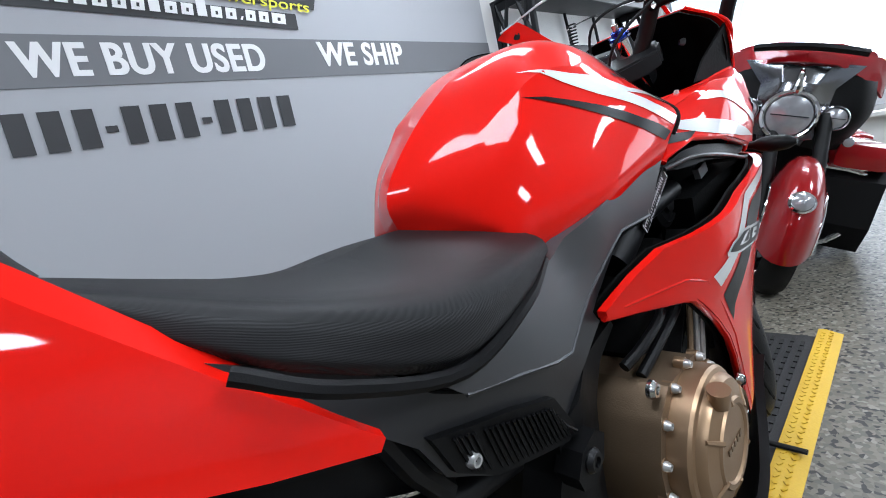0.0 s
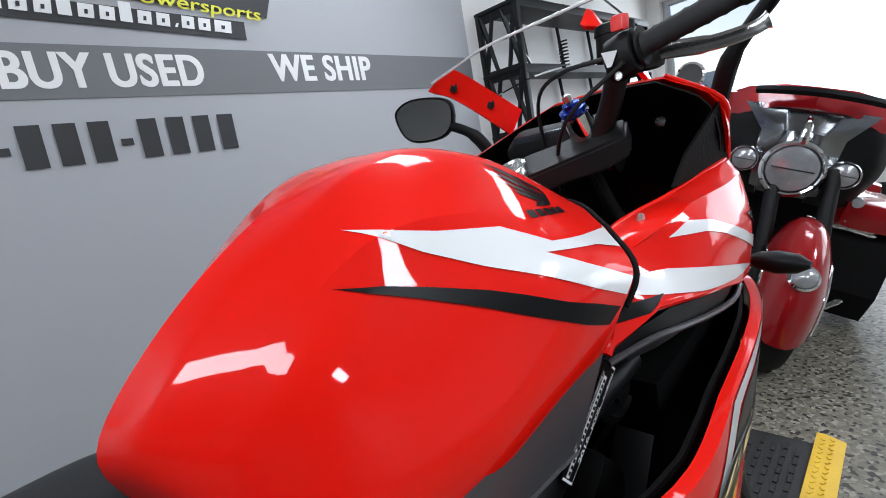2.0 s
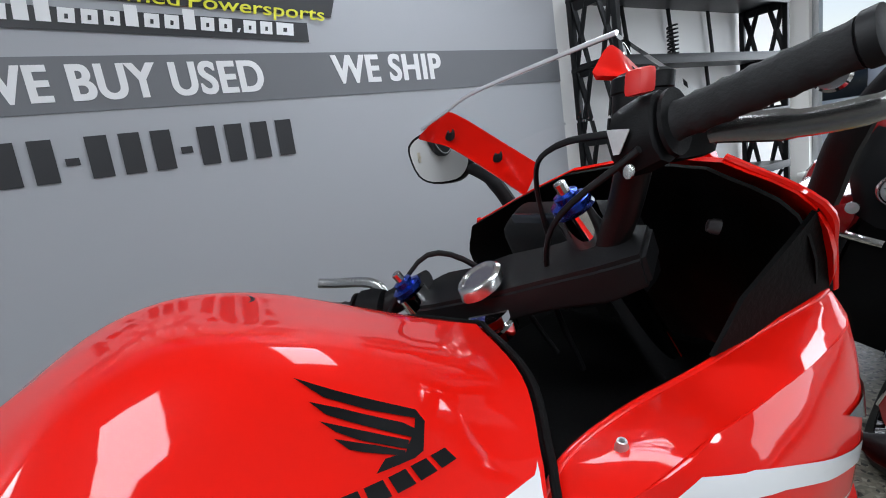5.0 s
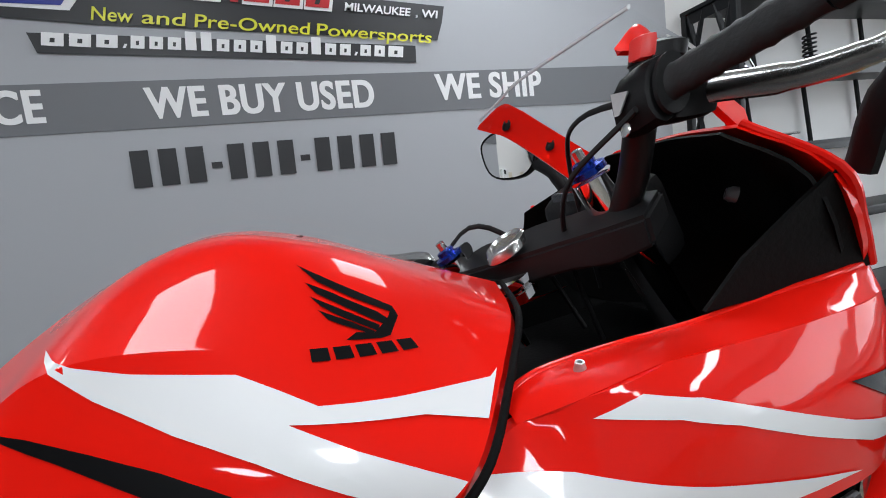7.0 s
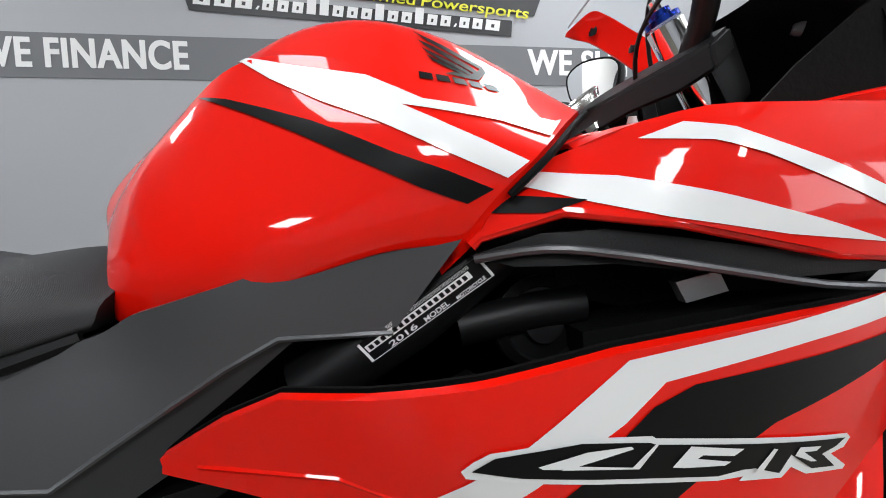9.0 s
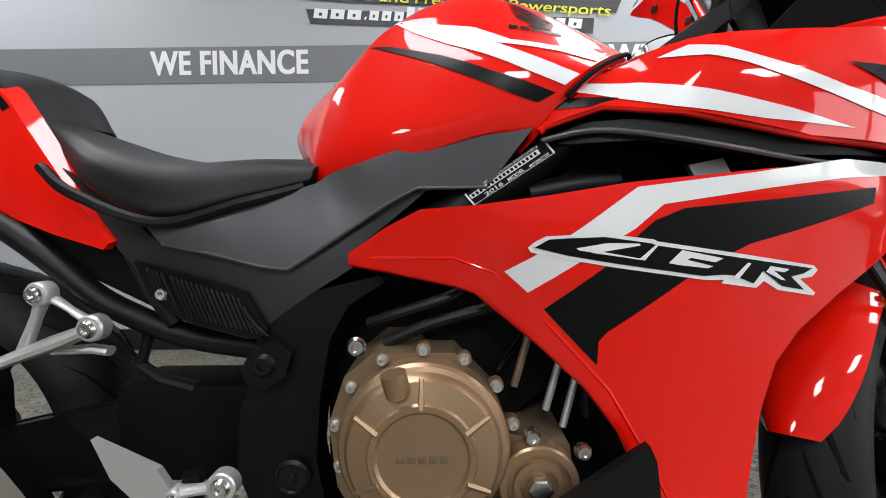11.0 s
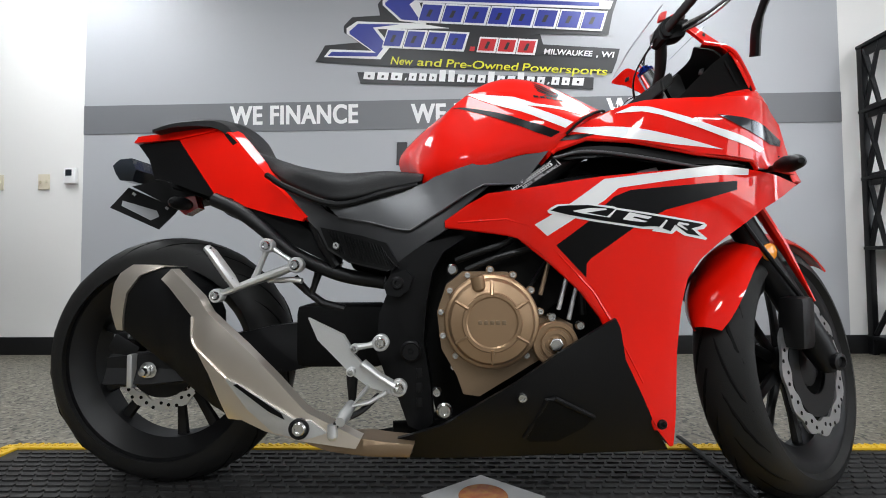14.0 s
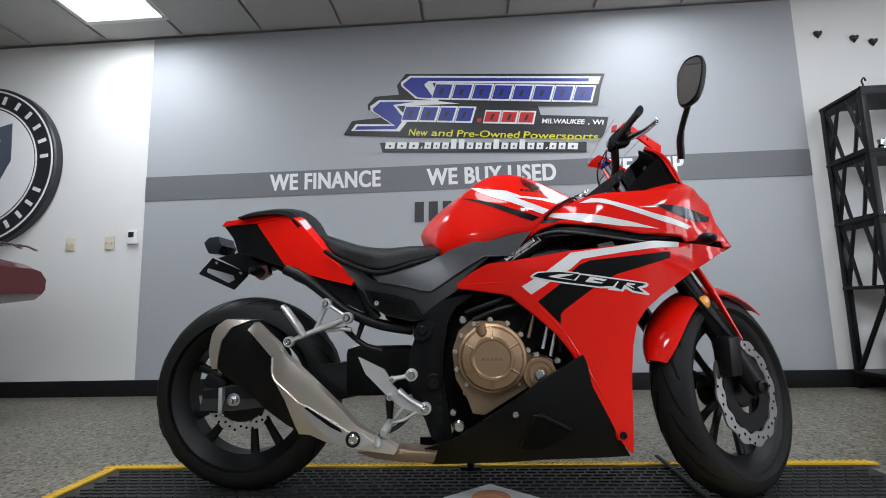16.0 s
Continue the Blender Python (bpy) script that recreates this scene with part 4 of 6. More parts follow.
# near-black sheets for the dark opening between the nose rim and the cockpit edge
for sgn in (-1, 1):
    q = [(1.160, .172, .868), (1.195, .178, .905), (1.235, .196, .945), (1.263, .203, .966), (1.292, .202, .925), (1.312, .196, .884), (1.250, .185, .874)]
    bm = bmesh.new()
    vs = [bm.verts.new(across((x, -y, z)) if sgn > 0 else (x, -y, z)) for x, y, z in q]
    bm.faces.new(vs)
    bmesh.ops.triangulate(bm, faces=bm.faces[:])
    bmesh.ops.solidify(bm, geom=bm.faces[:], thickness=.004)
    part("nose_side", bm, DARKIN, BIKE, "near-black sheet over the dark nose opening", 40)
RIM = [(1.243, -.146, 1.010), (1.263, -.207, .967), (1.292, -.204, .925), (1.313, -.198, .884)]
for line in (RIM, [across(p) for p in RIM]):
    part("nose_rim", tube(bmesh.new(), spline(line, 5), .0042, 8), RED, BIKE, "red nose rim")
# extra shift lines the screen up with its place in the view
steered[0] = Matrix.Translation((0, .023, .019)) @ VIEW_FIT
# clear windscreen, open to the rider
sc = [[(1.062, -.205, 1.046), (1.067, -.12, 1.045), (1.072, YN, 1.041), (1.077, .09, 1.031), (1.082, .165, 1.020)],
      [(1.130, -.205, 1.012), (1.138, -.12, 1.017), (1.145, YN, 1.019), (1.145, .09, 1.012), (1.140, .16, 1.00)],
      [(1.195, -.205, .975), (1.208, -.12, .986), (1.220, YN, .992), (1.215, .09, .984), (1.200, .16, .968)]]
bm = rings(bmesh.new(), [spline(r, 5) for r in sc], False, False)
bmesh.ops.solidify(bm, geom=bm.faces[:], thickness=.003)
ws = part("windscreen", bm, SCREEN, BIKE, "clear acrylic windscreen", 60)
ws.visible_shadow = False
part("screen_edge", tube(bmesh.new(), spline(sc[0], 6), .0022, 8), mat("acrylic_edge", (.55, .57, .58), .1, 0, coat=1), ws, "bright polished screen edge")


def bracket(side):
    """The red strip that carries the screen on one side."""
    y = (lambda v: v) if side > 0 else (lambda v: 2 * YN - v)
    top = [(1.083, .170, 1.014), (1.120, .156, 1.034), (1.150, .148, 1.024), (1.205, .140, .994), (1.290, .130, .948)]
    low = [(1.086, .172, 1.009), (1.112, .178, 1.003), (1.145, .172, .992), (1.20, .162, .962), (1.282, .150, .914)]
    a, b = spline(top, 4), spline(low, 4)
    lo = [[Vector((p.x, y(p.y), p.z)), Vector((p.x, y(p.y + .006), p.z - .004)), Vector((q.x, y(q.y + .008), q.z)), Vector((q.x, y(q.y), q.z - .002))] for p, q in zip(a, b)]
    if side < 0:
        lo = [[v + Vector((.012, -.018, .012)) for v in r] for r in lo]
    br = part("screen_bracket", rings(bmesh.new(), lo), RED, BIKE, "red screen side strip", 40)
    for px, py, pz in ((1.138, .165, 1.006), (1.222, .150, .968)):
        bolt(br, (px + (.012 if side < 0 else 0), y(py - .002) - (.018 if side < 0 else 0), pz + (.012 if side < 0 else 0)), .006, (-.3, -.5, .8), BLACKMET)


bracket(1)
bracket(-1)
steered[0] = VIEW_FIT
bolt(BIKE, (1.215, -.160, .905), .005, (-.8, .55, .2), GREYPL)
# dashboard
part("dashboard", box(bmesh.new(), (1.19, -.01, .885), (.05, .18, .09), .015, Matrix.Rotation(radians(-35), 3, "Y")), BLACKPL, BIKE, "black instrument housing")
part("dash_glass", box(bmesh.new(), (1.168, -.01, .898), (.006, .14, .06), .003, Matrix.Rotation(radians(-35), 3, "Y")), SMOKE, BIKE)

# steering head, bars and controls, steered to the left
LR, LL = Vector((1.105, -.150, .892)), Vector((1.010, .035, .850))
AR, AL = Vector((1.418, -.160, .280)), Vector((1.290, .006, .290))
mid = (LR + LL) / 2
ax_y = (LR - LL).normalized()
up = (LR - AR).normalized()
bm = bmesh.new()
lo = []
for s, w, h in ((-.135, .024, .014), (-.10, .034, .017), (-.05, .032, .015), (0, .036, .016), (.05, .032, .015), (.10, .034, .017), (.135, .024, .014)):
    c = mid + ax_y * s + Vector((-.010 if abs(s) < .06 else 0, 0, 0))
    f = up.cross(ax_y).normalized()
    lo.append([c + f * w + up * h, c - f * w + up * h, c - f * w - up * h, c + f * w - up * h])
rings(bm, lo)
bmesh.ops.bevel(bm, geom=bm.edges[:], offset=.004, segments=2, affect="EDGES")
part("top_clamp", bm, BLACKMET, BIKE, "black upper fork clamp")
stem = mid + Vector((-.045, 0, -.005)) + up * .016
part("stem_nut", lathe(bmesh.new(), [(.026, -.004), (.026, .006), (.022, .009), (.020, .009), (.018, .006), (.0005, .006)], stem, up, 24), POLISHED, BIKE, "bright steering stem nut")
part("lock_ring", lathe(bmesh.new(), [(.026, -.055), (.026, -.045), (.022, -.043), (.026, -.038), (.026, -.030)], stem, up, 28), CHROME, BIKE)


def bar_side(sign, cl, g0, g1):
    """One clip-on bar: riser, grip, switch box, lever."""
    riser = part("bar_riser", tube(bmesh.new(), spline([cl, cl + Vector((-.012, -.03 * sign, .03 if sign > 0 else -.012)), g0 + (g0 - g1) * .25], 6), [.015] * 12 + [.015], 14), BLACKMET, BIKE, "black handlebar riser")
    d = (g1 - g0)
    gr = bmesh.new()
    pts, rad = [], []
    for k in range(25):
        pts.append(g0 + d * (k / 24))
        rad.append(.0145 if k in (0,) else (.0132 + (.0010 if k % 4 == 0 else 0)))
    tube(gr, pts, rad, 18)
    gp = part("grip", gr, GRIP, BIKE, "black ribbed rubber grip")
    part("bar_end", tube(bmesh.new(), [g1, g1 + d * .02, g1 + d * .10, g1 + d * .115], [.013, .0155, .0155, .011], 18), BLACKMET, gp)
    part("grip_flange", tube(bmesh.new(), [g0 - d * .02, g0 - d * .015, g0 + d * .015, g0 + d * .02], [.015, .023, .023, .015], 18), BLACKPL, gp)
    c = g0 - d * .22
    sw = part("switch_box", tube(bmesh.new(), [c - d * .17, c - d * .15, c, c + d * .15, c + d * .17], [.016, .025, .027, .025, .016], 12), BLACKPL, BIKE, "black handlebar switch housing")
    return sw, c, d


# extra shift lines the right bar up with its place in the view
steered[0] = Matrix.Translation((.005, .027, -.013)) @ VIEW_FIT
gi, go = Vector((1.052, -.268, 1.005)), Vector((1.074, -.372, 1.028))
swR, cR, dR = bar_side(1, LR + Vector((-.01, -.015, .02)), gi, go)
part("kill_switch", box(bmesh.new(), cR + Vector((-.012, -.004, .036)), (.018, .017, .018), .004), SWRED, swR, "red engine stop switch")
bm = bmesh.new()
lo = [[cR + Vector((-.031 + .001 * k, 0, 0)) + Vector((0, a, b)) * (1 if k < 2 else .8) for a, b in ((-.012, .006), (.011, .008), (.003, -.010), (-.003, -.010))] for k in (0, 3)]
part("start_button", rings(bm, lo), ALU, swR, "grey triangular starter button", 20)
part("switch_screw", lathe(bmesh.new(), [(.005, 0), (.005, .002), (.003, .0025)], cR + Vector((-.029, -.012, -.022)), (-1, 0, 0), 10), POLISHED, swR)
lever_pts = [cR + Vector((.045, -.01, -.005)), Vector((1.098, -.27, .995)), Vector((1.122, -.310, .990)), Vector((1.140, -.345, .992)), Vector((1.152, -.362, .998))]
part("brake_lever", tube(bmesh.new(), spline(lever_pts, 6), [.008] * 6 + [.0075] * 6 + [.0065] * 6 + [.006] * 5 + [.0062, .008], 12, 1.3), POLISHED, BIKE, "polished alloy brake lever")
part("lever_perch", box(bmesh.new(), cR + Vector((.035, .0, -.004)), (.045, .045, .036), .008), BLACKMET, BIKE)
part("brake_reservoir", lathe(bmesh.new(), [(.022, 0), (.024, .03), (.026, .031), (.026, .042), (.02, .045)], cR + Vector((.045, .045, .0)), (0.1, 0, 1), 24), BLACKPL, BIKE, "black brake fluid reservoir")
steered[0] = VIEW_FIT
gl0, gl1 = Vector((.925, .135, .838)), Vector((.850, .245, .830))
_, cL, dL = bar_side(-1, LL + Vector((-.01, .015, .02)), gl0, gl1)
part("clutch_lever", tube(bmesh.new(), spline([cL + Vector((.045, .01, 0)), Vector((.965, .15, .865)), Vector((.93, .235, .862)), Vector((.91, .265, .862))], 6), .0065, 10), POLISHED, BIKE, "polished alloy clutch lever")
for pts in ([cR + Vector((-.01, .02, -.02)), Vector((1.03, -.14, .93)), Vector((1.09, -.08, .86)), Vector((1.16, -.06, .78))],
            [cR + Vector((.04, .03, -.01)), Vector((1.07, -.10, .99)), Vector((1.12, -.02, .95)), Vector((1.20, .0, .82))],
            [cL + Vector((0, -.02, -.02)), Vector((1.0, .05, .90)), Vector((1.10, .02, .86)), Vector((1.18, 0, .78))]):
    part("cable", tube(bmesh.new(), spline(pts, 6), .0030, 8), BLACKMET, BIKE, "black control cable")


def mirror_arm(base, elbow, c, n, w, h, tilt):
    """A mirror on its stalk; c centre of the glass, n towards the rider."""
    n = Vector(n).normalized()
    a, b = frame_of(n)
    a, b = a * math.cos(tilt) + b * math.sin(tilt), b * math.cos(tilt) - a * math.sin(tilt)
    shape = [(-1, .35), (-.86, .80), (-.4, 1), (.45, .95), (.95, .55), (1, .05), (.7, -.75), (.2, -1), (-.6, -.8), (-.95, -.3)]
    sp = []
    m = len(shape)
    for i in range(m):
        p0, p1, p2, p3 = (Vector(shape[(i + k) % m]) for k in (-1, 0, 1, 2))
        for t in (0, .33, .66):
            sp.append(.5 * (2 * p1 + (p2 - p0) * t + (2 * p0 - 5 * p1 + 4 * p2 - p3) * t * t + (3 * p1 - p0 - 3 * p2 + p3) * t ** 3))
    lo = []
    for k, s in ((.004, .97), (.006, 1.0), (0, 1.03), (-.016, .92), (-.030, .6), (-.034, .2)):
        lo.append([c + n * k + a * (q.x * w * s) + b * (q.y * h * s) for q in sp])
    mir = part("mirror", rings(bmesh.new(), lo), BLACKPL, BIKE, "black-shelled rear-view mirror", 60)
    part("mirror_glass", rings(bmesh.new(), [[c + n * k + a * (q.x * w * .92) + b * (q.y * h * .92) for q in sp] for k in (.0045, .0068)]), MIRROR, mir, "mirror glass", 20)
    part("stalk", tube(bmesh.new(), spline([base, elbow, c - n * .02], 6), [.010] * 6 + [.008] * 6 + [.009], 10, 1.4), BLACKPL, mir)


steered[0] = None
mirror_arm(Vector((1.325, -.185, .960)), Vector((1.318, -.215, 1.03)), Vector((1.308, -.310, 1.128)), (-.80, -.55, .1), .034, .066, .15)
mirror_arm(Vector((1.345, .255, .945)), Vector((1.335, .300, 1.00)), Vector((1.308, .405, 1.046)), (-.937, -.35, 0), .074, .049, .15)

# frame, engine
part("frame_tube", tube(bmesh.new(), [(.77, -.165, .648), (.86, -.170, .705), (.98, -.150, .790)], .026, 16), BLACKMET, BIKE, "black steel frame tube")
vin = part("frame_label", panel(O_VIN, lambda x, z: -.1965, .001, .05), BLACK_DECAL, BIKE, "black frame label with white bars and model year", 0)
va, vb, vc, vd = (Vector((x, -.1977, z)) for x, z in O_VIN)


def vin_slab(s0, s1, t0, t1, material=WHITE_DECAL, lift=0.0):
    bm = bmesh.new()
    p = lambda s, t: (va.lerp(vd, s)).lerp(vb.lerp(vc, s), t) + Vector((0, -lift, 0))
    bm.faces.new([bm.verts.new(q) for q in (p(s0, t0), p(s1, t0), p(s1, t1), p(s0, t1))])
    return part("label_bar", bm, material, vin, smooth=0)


vin_slab(0, .02, 0, 1)
vin_slab(.98, 1, 0, 1)
vin_slab(.02, .98, .97, 1)
vin_slab(.03, .88, .24, .56)
for k in range(17):
    vin_slab(.05 + k * .048, .05 + k * .048 + .030, .30, .50, BLACK_DECAL, .0004)
for k in range(4):
    vin_slab(.22 + k * .001, .90, .05 + k * .04, .062 + k * .04)
vx = (vd - va)
ang = math.degrees(math.atan2(vx.z, vx.x))
for body, s, wid, size in (("2016", .16, .22, .0060), ("MODEL", .44, .20, .0056), ("MOTORCYCLE", .70, .24, .0040)):
    p = va.lerp(vd, s).lerp(vb.lerp(vc, s), .93) + Vector((0, -.0008, 0))
    text_mesh(body, size, WHITE_DECAL, "lettering", vin, Matrix.Translation(p) @ Matrix.Rotation(radians(-ang), 4, "Y") @ pose(0, 0, 0, 90, 0, 0), 0, vx.length * wid, .0001)

VANE = [(0.900, 0.752), (0.950, 0.768), (1.000, 0.770), (1.120, 0.752), (1.290, 0.728), (1.130, 0.728), (1.000, 0.745), (0.930, 0.744)]
part("duct_vane", panel(VANE, lambda x, z: cowl(x, z) + .016, .012, .03), BLACKPL, BIKE, "black air duct vane")
# the vane's highlight, put in as a thin grey tube
part("vane_highlight", tube(bmesh.new(), spline([(x, cowl(x, z) + .010, z) for x, z in ((.902, .750), (.950, .757), (1.000, .752), (1.080, .738), (1.170, .722), (1.250, .714))], 3), .0035, 8), GREYPL, BIKE, "grey strip as the duct vane's highlight line")
# near-black infill puts the duct's shade behind the vane
part("dark_duct_infill", panel([(.88, .74), (1.02, .76), (1.28, .735), (1.33, .72), (1.16, .70), (.96, .68), (.83, .66), (.75, .62), (.80, .59), (.98, .62), (1.18, .66)], lambda x, z: -.15, .08, .05), DARKIN, BIKE)
part("intake_pipe", tube(bmesh.new(), spline([(.895, -.165, .690), (.95, -.17, .700), (1.0, -.17, .705)], 4), .016, 12), BLACKMET, BIKE, "black hose behind the fairing")
part("horn", lathe(bmesh.new(), [(.040, -.01), (.040, .004), (.032, .010), (.030, .006), (.018, .008), (.016, .014), (.001, .015)], (.965, -.165, .690), (0, -1, .1), 28), BLACKMET, BIKE, "round black horn behind the fairing")
part("duct_cap", panel([(1.075, .722), (1.115, .730), (1.125, .712), (1.085, .704)], lambda x, z: -.19, .01, .05), ALU, BIKE, "small pale bracket in the duct")
part("crankcase", panel(O_CASE, lambda x, z: -.245, .16, .04), BRONZED, BIKE, "bronze painted crankcase side")
cc = Vector((.766, -.258, .424))
clutch = part("clutch_cover", lathe(bmesh.new(), [(.090, -.02), (.090, .010), (.087, .014), (.082, .016), (.080, .022), (.076, .027), (.056, .033), (.054, .036), (.048, .036), (.045, .033), (.0005, .034)], cc, (0, -1, 0), 72), BRONZE, BIKE, "bronze round clutch cover", 25)
for k in range(6):
    a = radians(60 * k + 30)
    p0, p1 = cc + Vector((math.cos(a) * .050, -.035, math.sin(a) * .050)), cc + Vector((math.cos(a) * .078, -.025, math.sin(a) * .078))
    part("rib", tube(bmesh.new(), [p0, p1], [.004, .003], 6), BRONZE, clutch)
for k in range(5):
    part("name_bar", box(bmesh.new(), cc + Vector((-.022 + k * .011, -.0345, 0)), (.0075, .0016, .008), .0007), BRONZED, clutch)
part("oil_filler", tube(bmesh.new(), [cc + Vector((-.020, -.012, .058)), cc + Vector((-.024, -.030, .068)), cc + Vector((-.028, -.032, .086))], [.010, .013, .013], 14), BRONZE, clutch)
for k in range(11):
    a = radians(-45 + 27 * k)
    b = bolt(clutch, cc + Vector((math.cos(a) * .097, .010, math.sin(a) * .097)), .0048, material=ALU)
    part("boss", lathe(bmesh.new(), [(.0080, -.012), (.0080, .0)], cc + Vector((math.cos(a) * .097, .012, math.sin(a) * .097)), (0, -1, 0), 14), BRONZE, clutch)
sc2 = Vector((.887, -.252, .380))
gen_cover = part("generator_cover", lathe(bmesh.new(), [(.043, -.02), (.043, .012), (.041, .015), (.034, .015), (.033, .011), (.028, .011), (.027, .016), (.020, .016), (.019, .012), (.013, .012), (.012, .017), (.0005, .017)], sc2, (0, -1, 0), 48), BRONZE, BIKE, "bronze ringed generator cover", 25)
part("hex_plug", lathe(bmesh.new(), [(.013, .016), (.013, .023), (.011, .024)], sc2, (0, -1, 0), 6), POLISHED, gen_cover, smooth=0)
for dx, dz in ((-.006, .050), (.048, .034)):
    bolt(gen_cover, sc2 + Vector((dx, -.006, dz)), .0075)
for k in range(7):
    part("cylinder_fin", box(bmesh.new(), (.88 + k * .008, -.19, .53 + k * .012), (.11, .04, .005), .001, Matrix.Rotation(radians(-55), 3, "Y")), BLACKMET, BIKE)
part("cylinder", box(bmesh.new(), (.88, -.11, .53), (.20, .16, .16), .02, Matrix.Rotation(radians(-40), 3, "Y")), DARKIN, BIKE)
for p in ([(.70, -.20, .540), (.74, -.21, .555), (.80, -.21, .575), (.84, -.18, .60)], [(.72, -.21, .52), (.78, -.215, .545), (.86, -.21, .565), (.90, -.19, .58)], [(.93, -.20, .55), (.95, -.205, .48), (.955, -.205, .43)], [(.97, -.19, .55), (.995, -.20, .48), (1.0, -.20, .43)]):
    part("hose", tube(bmesh.new(), spline(p, 5), .007, 10), BLACKMET, BIKE, "black hose and wiring")
for x, z, r in ((.692, .522, .009), (.675, .246, .013), (.660, .282, .008), (.693, .332, .006)):
    bolt(BIKE, (x, -.235, z), r)
for a, b in (((.955, -.21, .54), (.925, -.21, .42)), ((.935, -.21, .55), (.905, -.21, .44)), ((.890, -.215, .55), (.868, -.215, .47))):
    part("pipe", tube(bmesh.new(), [a, b], .0045, 8), BRONZED if a[0] < .90 else ALU, BIKE, "thin metal pipe on the cylinder")
bp = belly
bolt(bp, (.818, pan(.818, .290) - .001, .290), .008)
bolt(side_fairing, (1.098, flank(1.098, .218) - .001, .218), .008, material=BLACKMET)
bolt(bp, (.600, pan(.600, .158), .158), .008, material=BLACKMET)
# flat black decal puts the duct's shade on the belly pan
decal("duct_opening", O_BELLYDUCT, DARKIN, bp, side=pan, lift=.0025, step=.03)
part("duct_lip", tube(bmesh.new(), [Vector((x, pan(x, z) - .001, z)) for x, z in O_BELLYDUCT[:4]], .005, 8), BLACKPL, bp)
part("exhaust_header", tube(bmesh.new(), spline([(1.05, -.17, .34), (1.03, -.175, .28), (1.0, -.17, .24), (.92, -.14, .20)], 5), .018, 14), mat("heat_browned_steel", (.35, .2, .09), .3, .9, var=.4, scale=20), BIKE, "heat-browned exhaust header")

# frame plate, foot rests
plate = part("swing_plate", panel(O_SWINGPLATE, lambda x, z: -.185 - .012 * math.exp(-((x - .60) / .03) ** 2), .05, .025), BLACKPL, BIKE, "matt black frame plate", 30)
part("pivot_cover", panel(O_PIVOTBOSS, lambda x, z: -.212, .03, .05), BLACKPL, BIKE, "black pivot cover", 30)
bolt(plate, (.580, -.213, .495), .011, material=BLACKMET)
part("pivot_plug", lathe(bmesh.new(), [(.022, 0), (.022, .008), (.018, .011), (.016, .008), (.006, .008), (.004, .011)], (.606, -.196, .356), (0, -1, 0), 28), BLACKMET, plate)
for z in (.31, .28, .25):
    part("slot", box(bmesh.new(), (.622, -.193, z), (.012, .004, .020), .002), BLACKMET, plate)
bracket_r = part("footrest_bracket", panel(O_HEEL, lambda x, z: -.262, .010, .03), ALU, BIKE, "bare alloy footrest bracket with heel guard", 25)


def bar(name, pts, r, material, parent, flat=.7):
    return part(name, tube(bmesh.new(), pts, r, 10, flat), material, parent)


bar("bracket_arm", [(.502, -.262, .374), (.528, -.264, .378), (.555, -.265, .384)], [.010, .008, .010], ALU, bracket_r)
bar("bracket_arm", [(.520, -.264, .345), (.550, -.266, .322), (.589, -.268, .299)], [.012, .009, .012], ALU, bracket_r)
bar("bracket_arm", [(.532, -.264, .302), (.516, -.264, .284), (.500, -.264, .264), (.532, -.264, .270), (.567, -.266, .290)], .006, ALU, bracket_r)
for x, z, r in ((.555, .384, .011), (.589, .299, .011), (.504, .373, .006), (.498, .329, .006)):
    part("boss", lathe(bmesh.new(), [(r * 1.45, 0), (r * 1.45, .014), (r * 1.3, .016)], (x, -.258, z), (0, -1, 0), 24), ALU, bracket_r)
    bolt(bracket_r, (x, -.273, z), r * .8)
part("foot_peg", tube(bmesh.new(), [(.495, -.25, .262), (.490, -.29, .252), (.488, -.31, .248)], [.010, .012, .009], 12), ALU, BIKE, "alloy foot peg")
part("brake_pedal", tube(bmesh.new(), spline([(.545, -.23, .275), (.515, -.26, .252), (.480, -.28, .240), (.470, -.285, .228)], 5), .006, 10), BLACKMET, BIKE, "black brake pedal")
part("pedal_tip", lathe(bmesh.new(), [(.009, 0), (.010, .022), (.006, .028)], (.468, -.288, .236), (0, 0, -1), 14), ALU, BIKE)
part("brake_cylinder", tube(bmesh.new(), [(.485, -.20, .36), (.485, -.20, .30), (.485, -.20, .25)], [.012, .012, .007], 12), BLACKMET, BIKE)
rb = part("pillion_bracket", tube(bmesh.new(), [(.362, -.178, .534), (.315, -.180, .516), (.262, -.180, .497), (.200, -.178, .474)], [.013, .017, .014, .012], 10, .6), ALU, BIKE, "bare alloy pillion footrest hanger")
bar("bracket_arm", [(.300, -.178, .576), (.288, -.178, .546), (.270, -.178, .505)], [.011, .008, .010], ALU, rb)
bar("bracket_arm", [(.300, -.178, .576), (.330, -.178, .556), (.362, -.178, .534)], [.009, .006, .009], ALU, rb)
bar("bracket_base", [(.295, -.165, .500), (.345, -.165, .503), (.368, -.165, .500)], [.007, .009, .009], ALU, rb)
for x, y, z, r in ((.300, -.178, .576, .010), (.362, -.178, .534, .011), (.192, -.176, .470, .010)):
    part("boss", lathe(bmesh.new(), [(r * 1.5, 0), (r * 1.5, .016), (r * 1.3, .019)], (x, y + .004, z), (0, -1, 0), 24), ALU, rb)
    bolt(rb, (x, y - .016, z), r * .8)
peg = part("pillion_peg", tube(bmesh.new(), [(.178, -.200, .572), (.190, -.200, .560), (.228, -.200, .508), (.240, -.196, .488)], [.010, .013, .014, .011], 10, .8), ALU, BIKE, "folded ribbed alloy pillion peg")
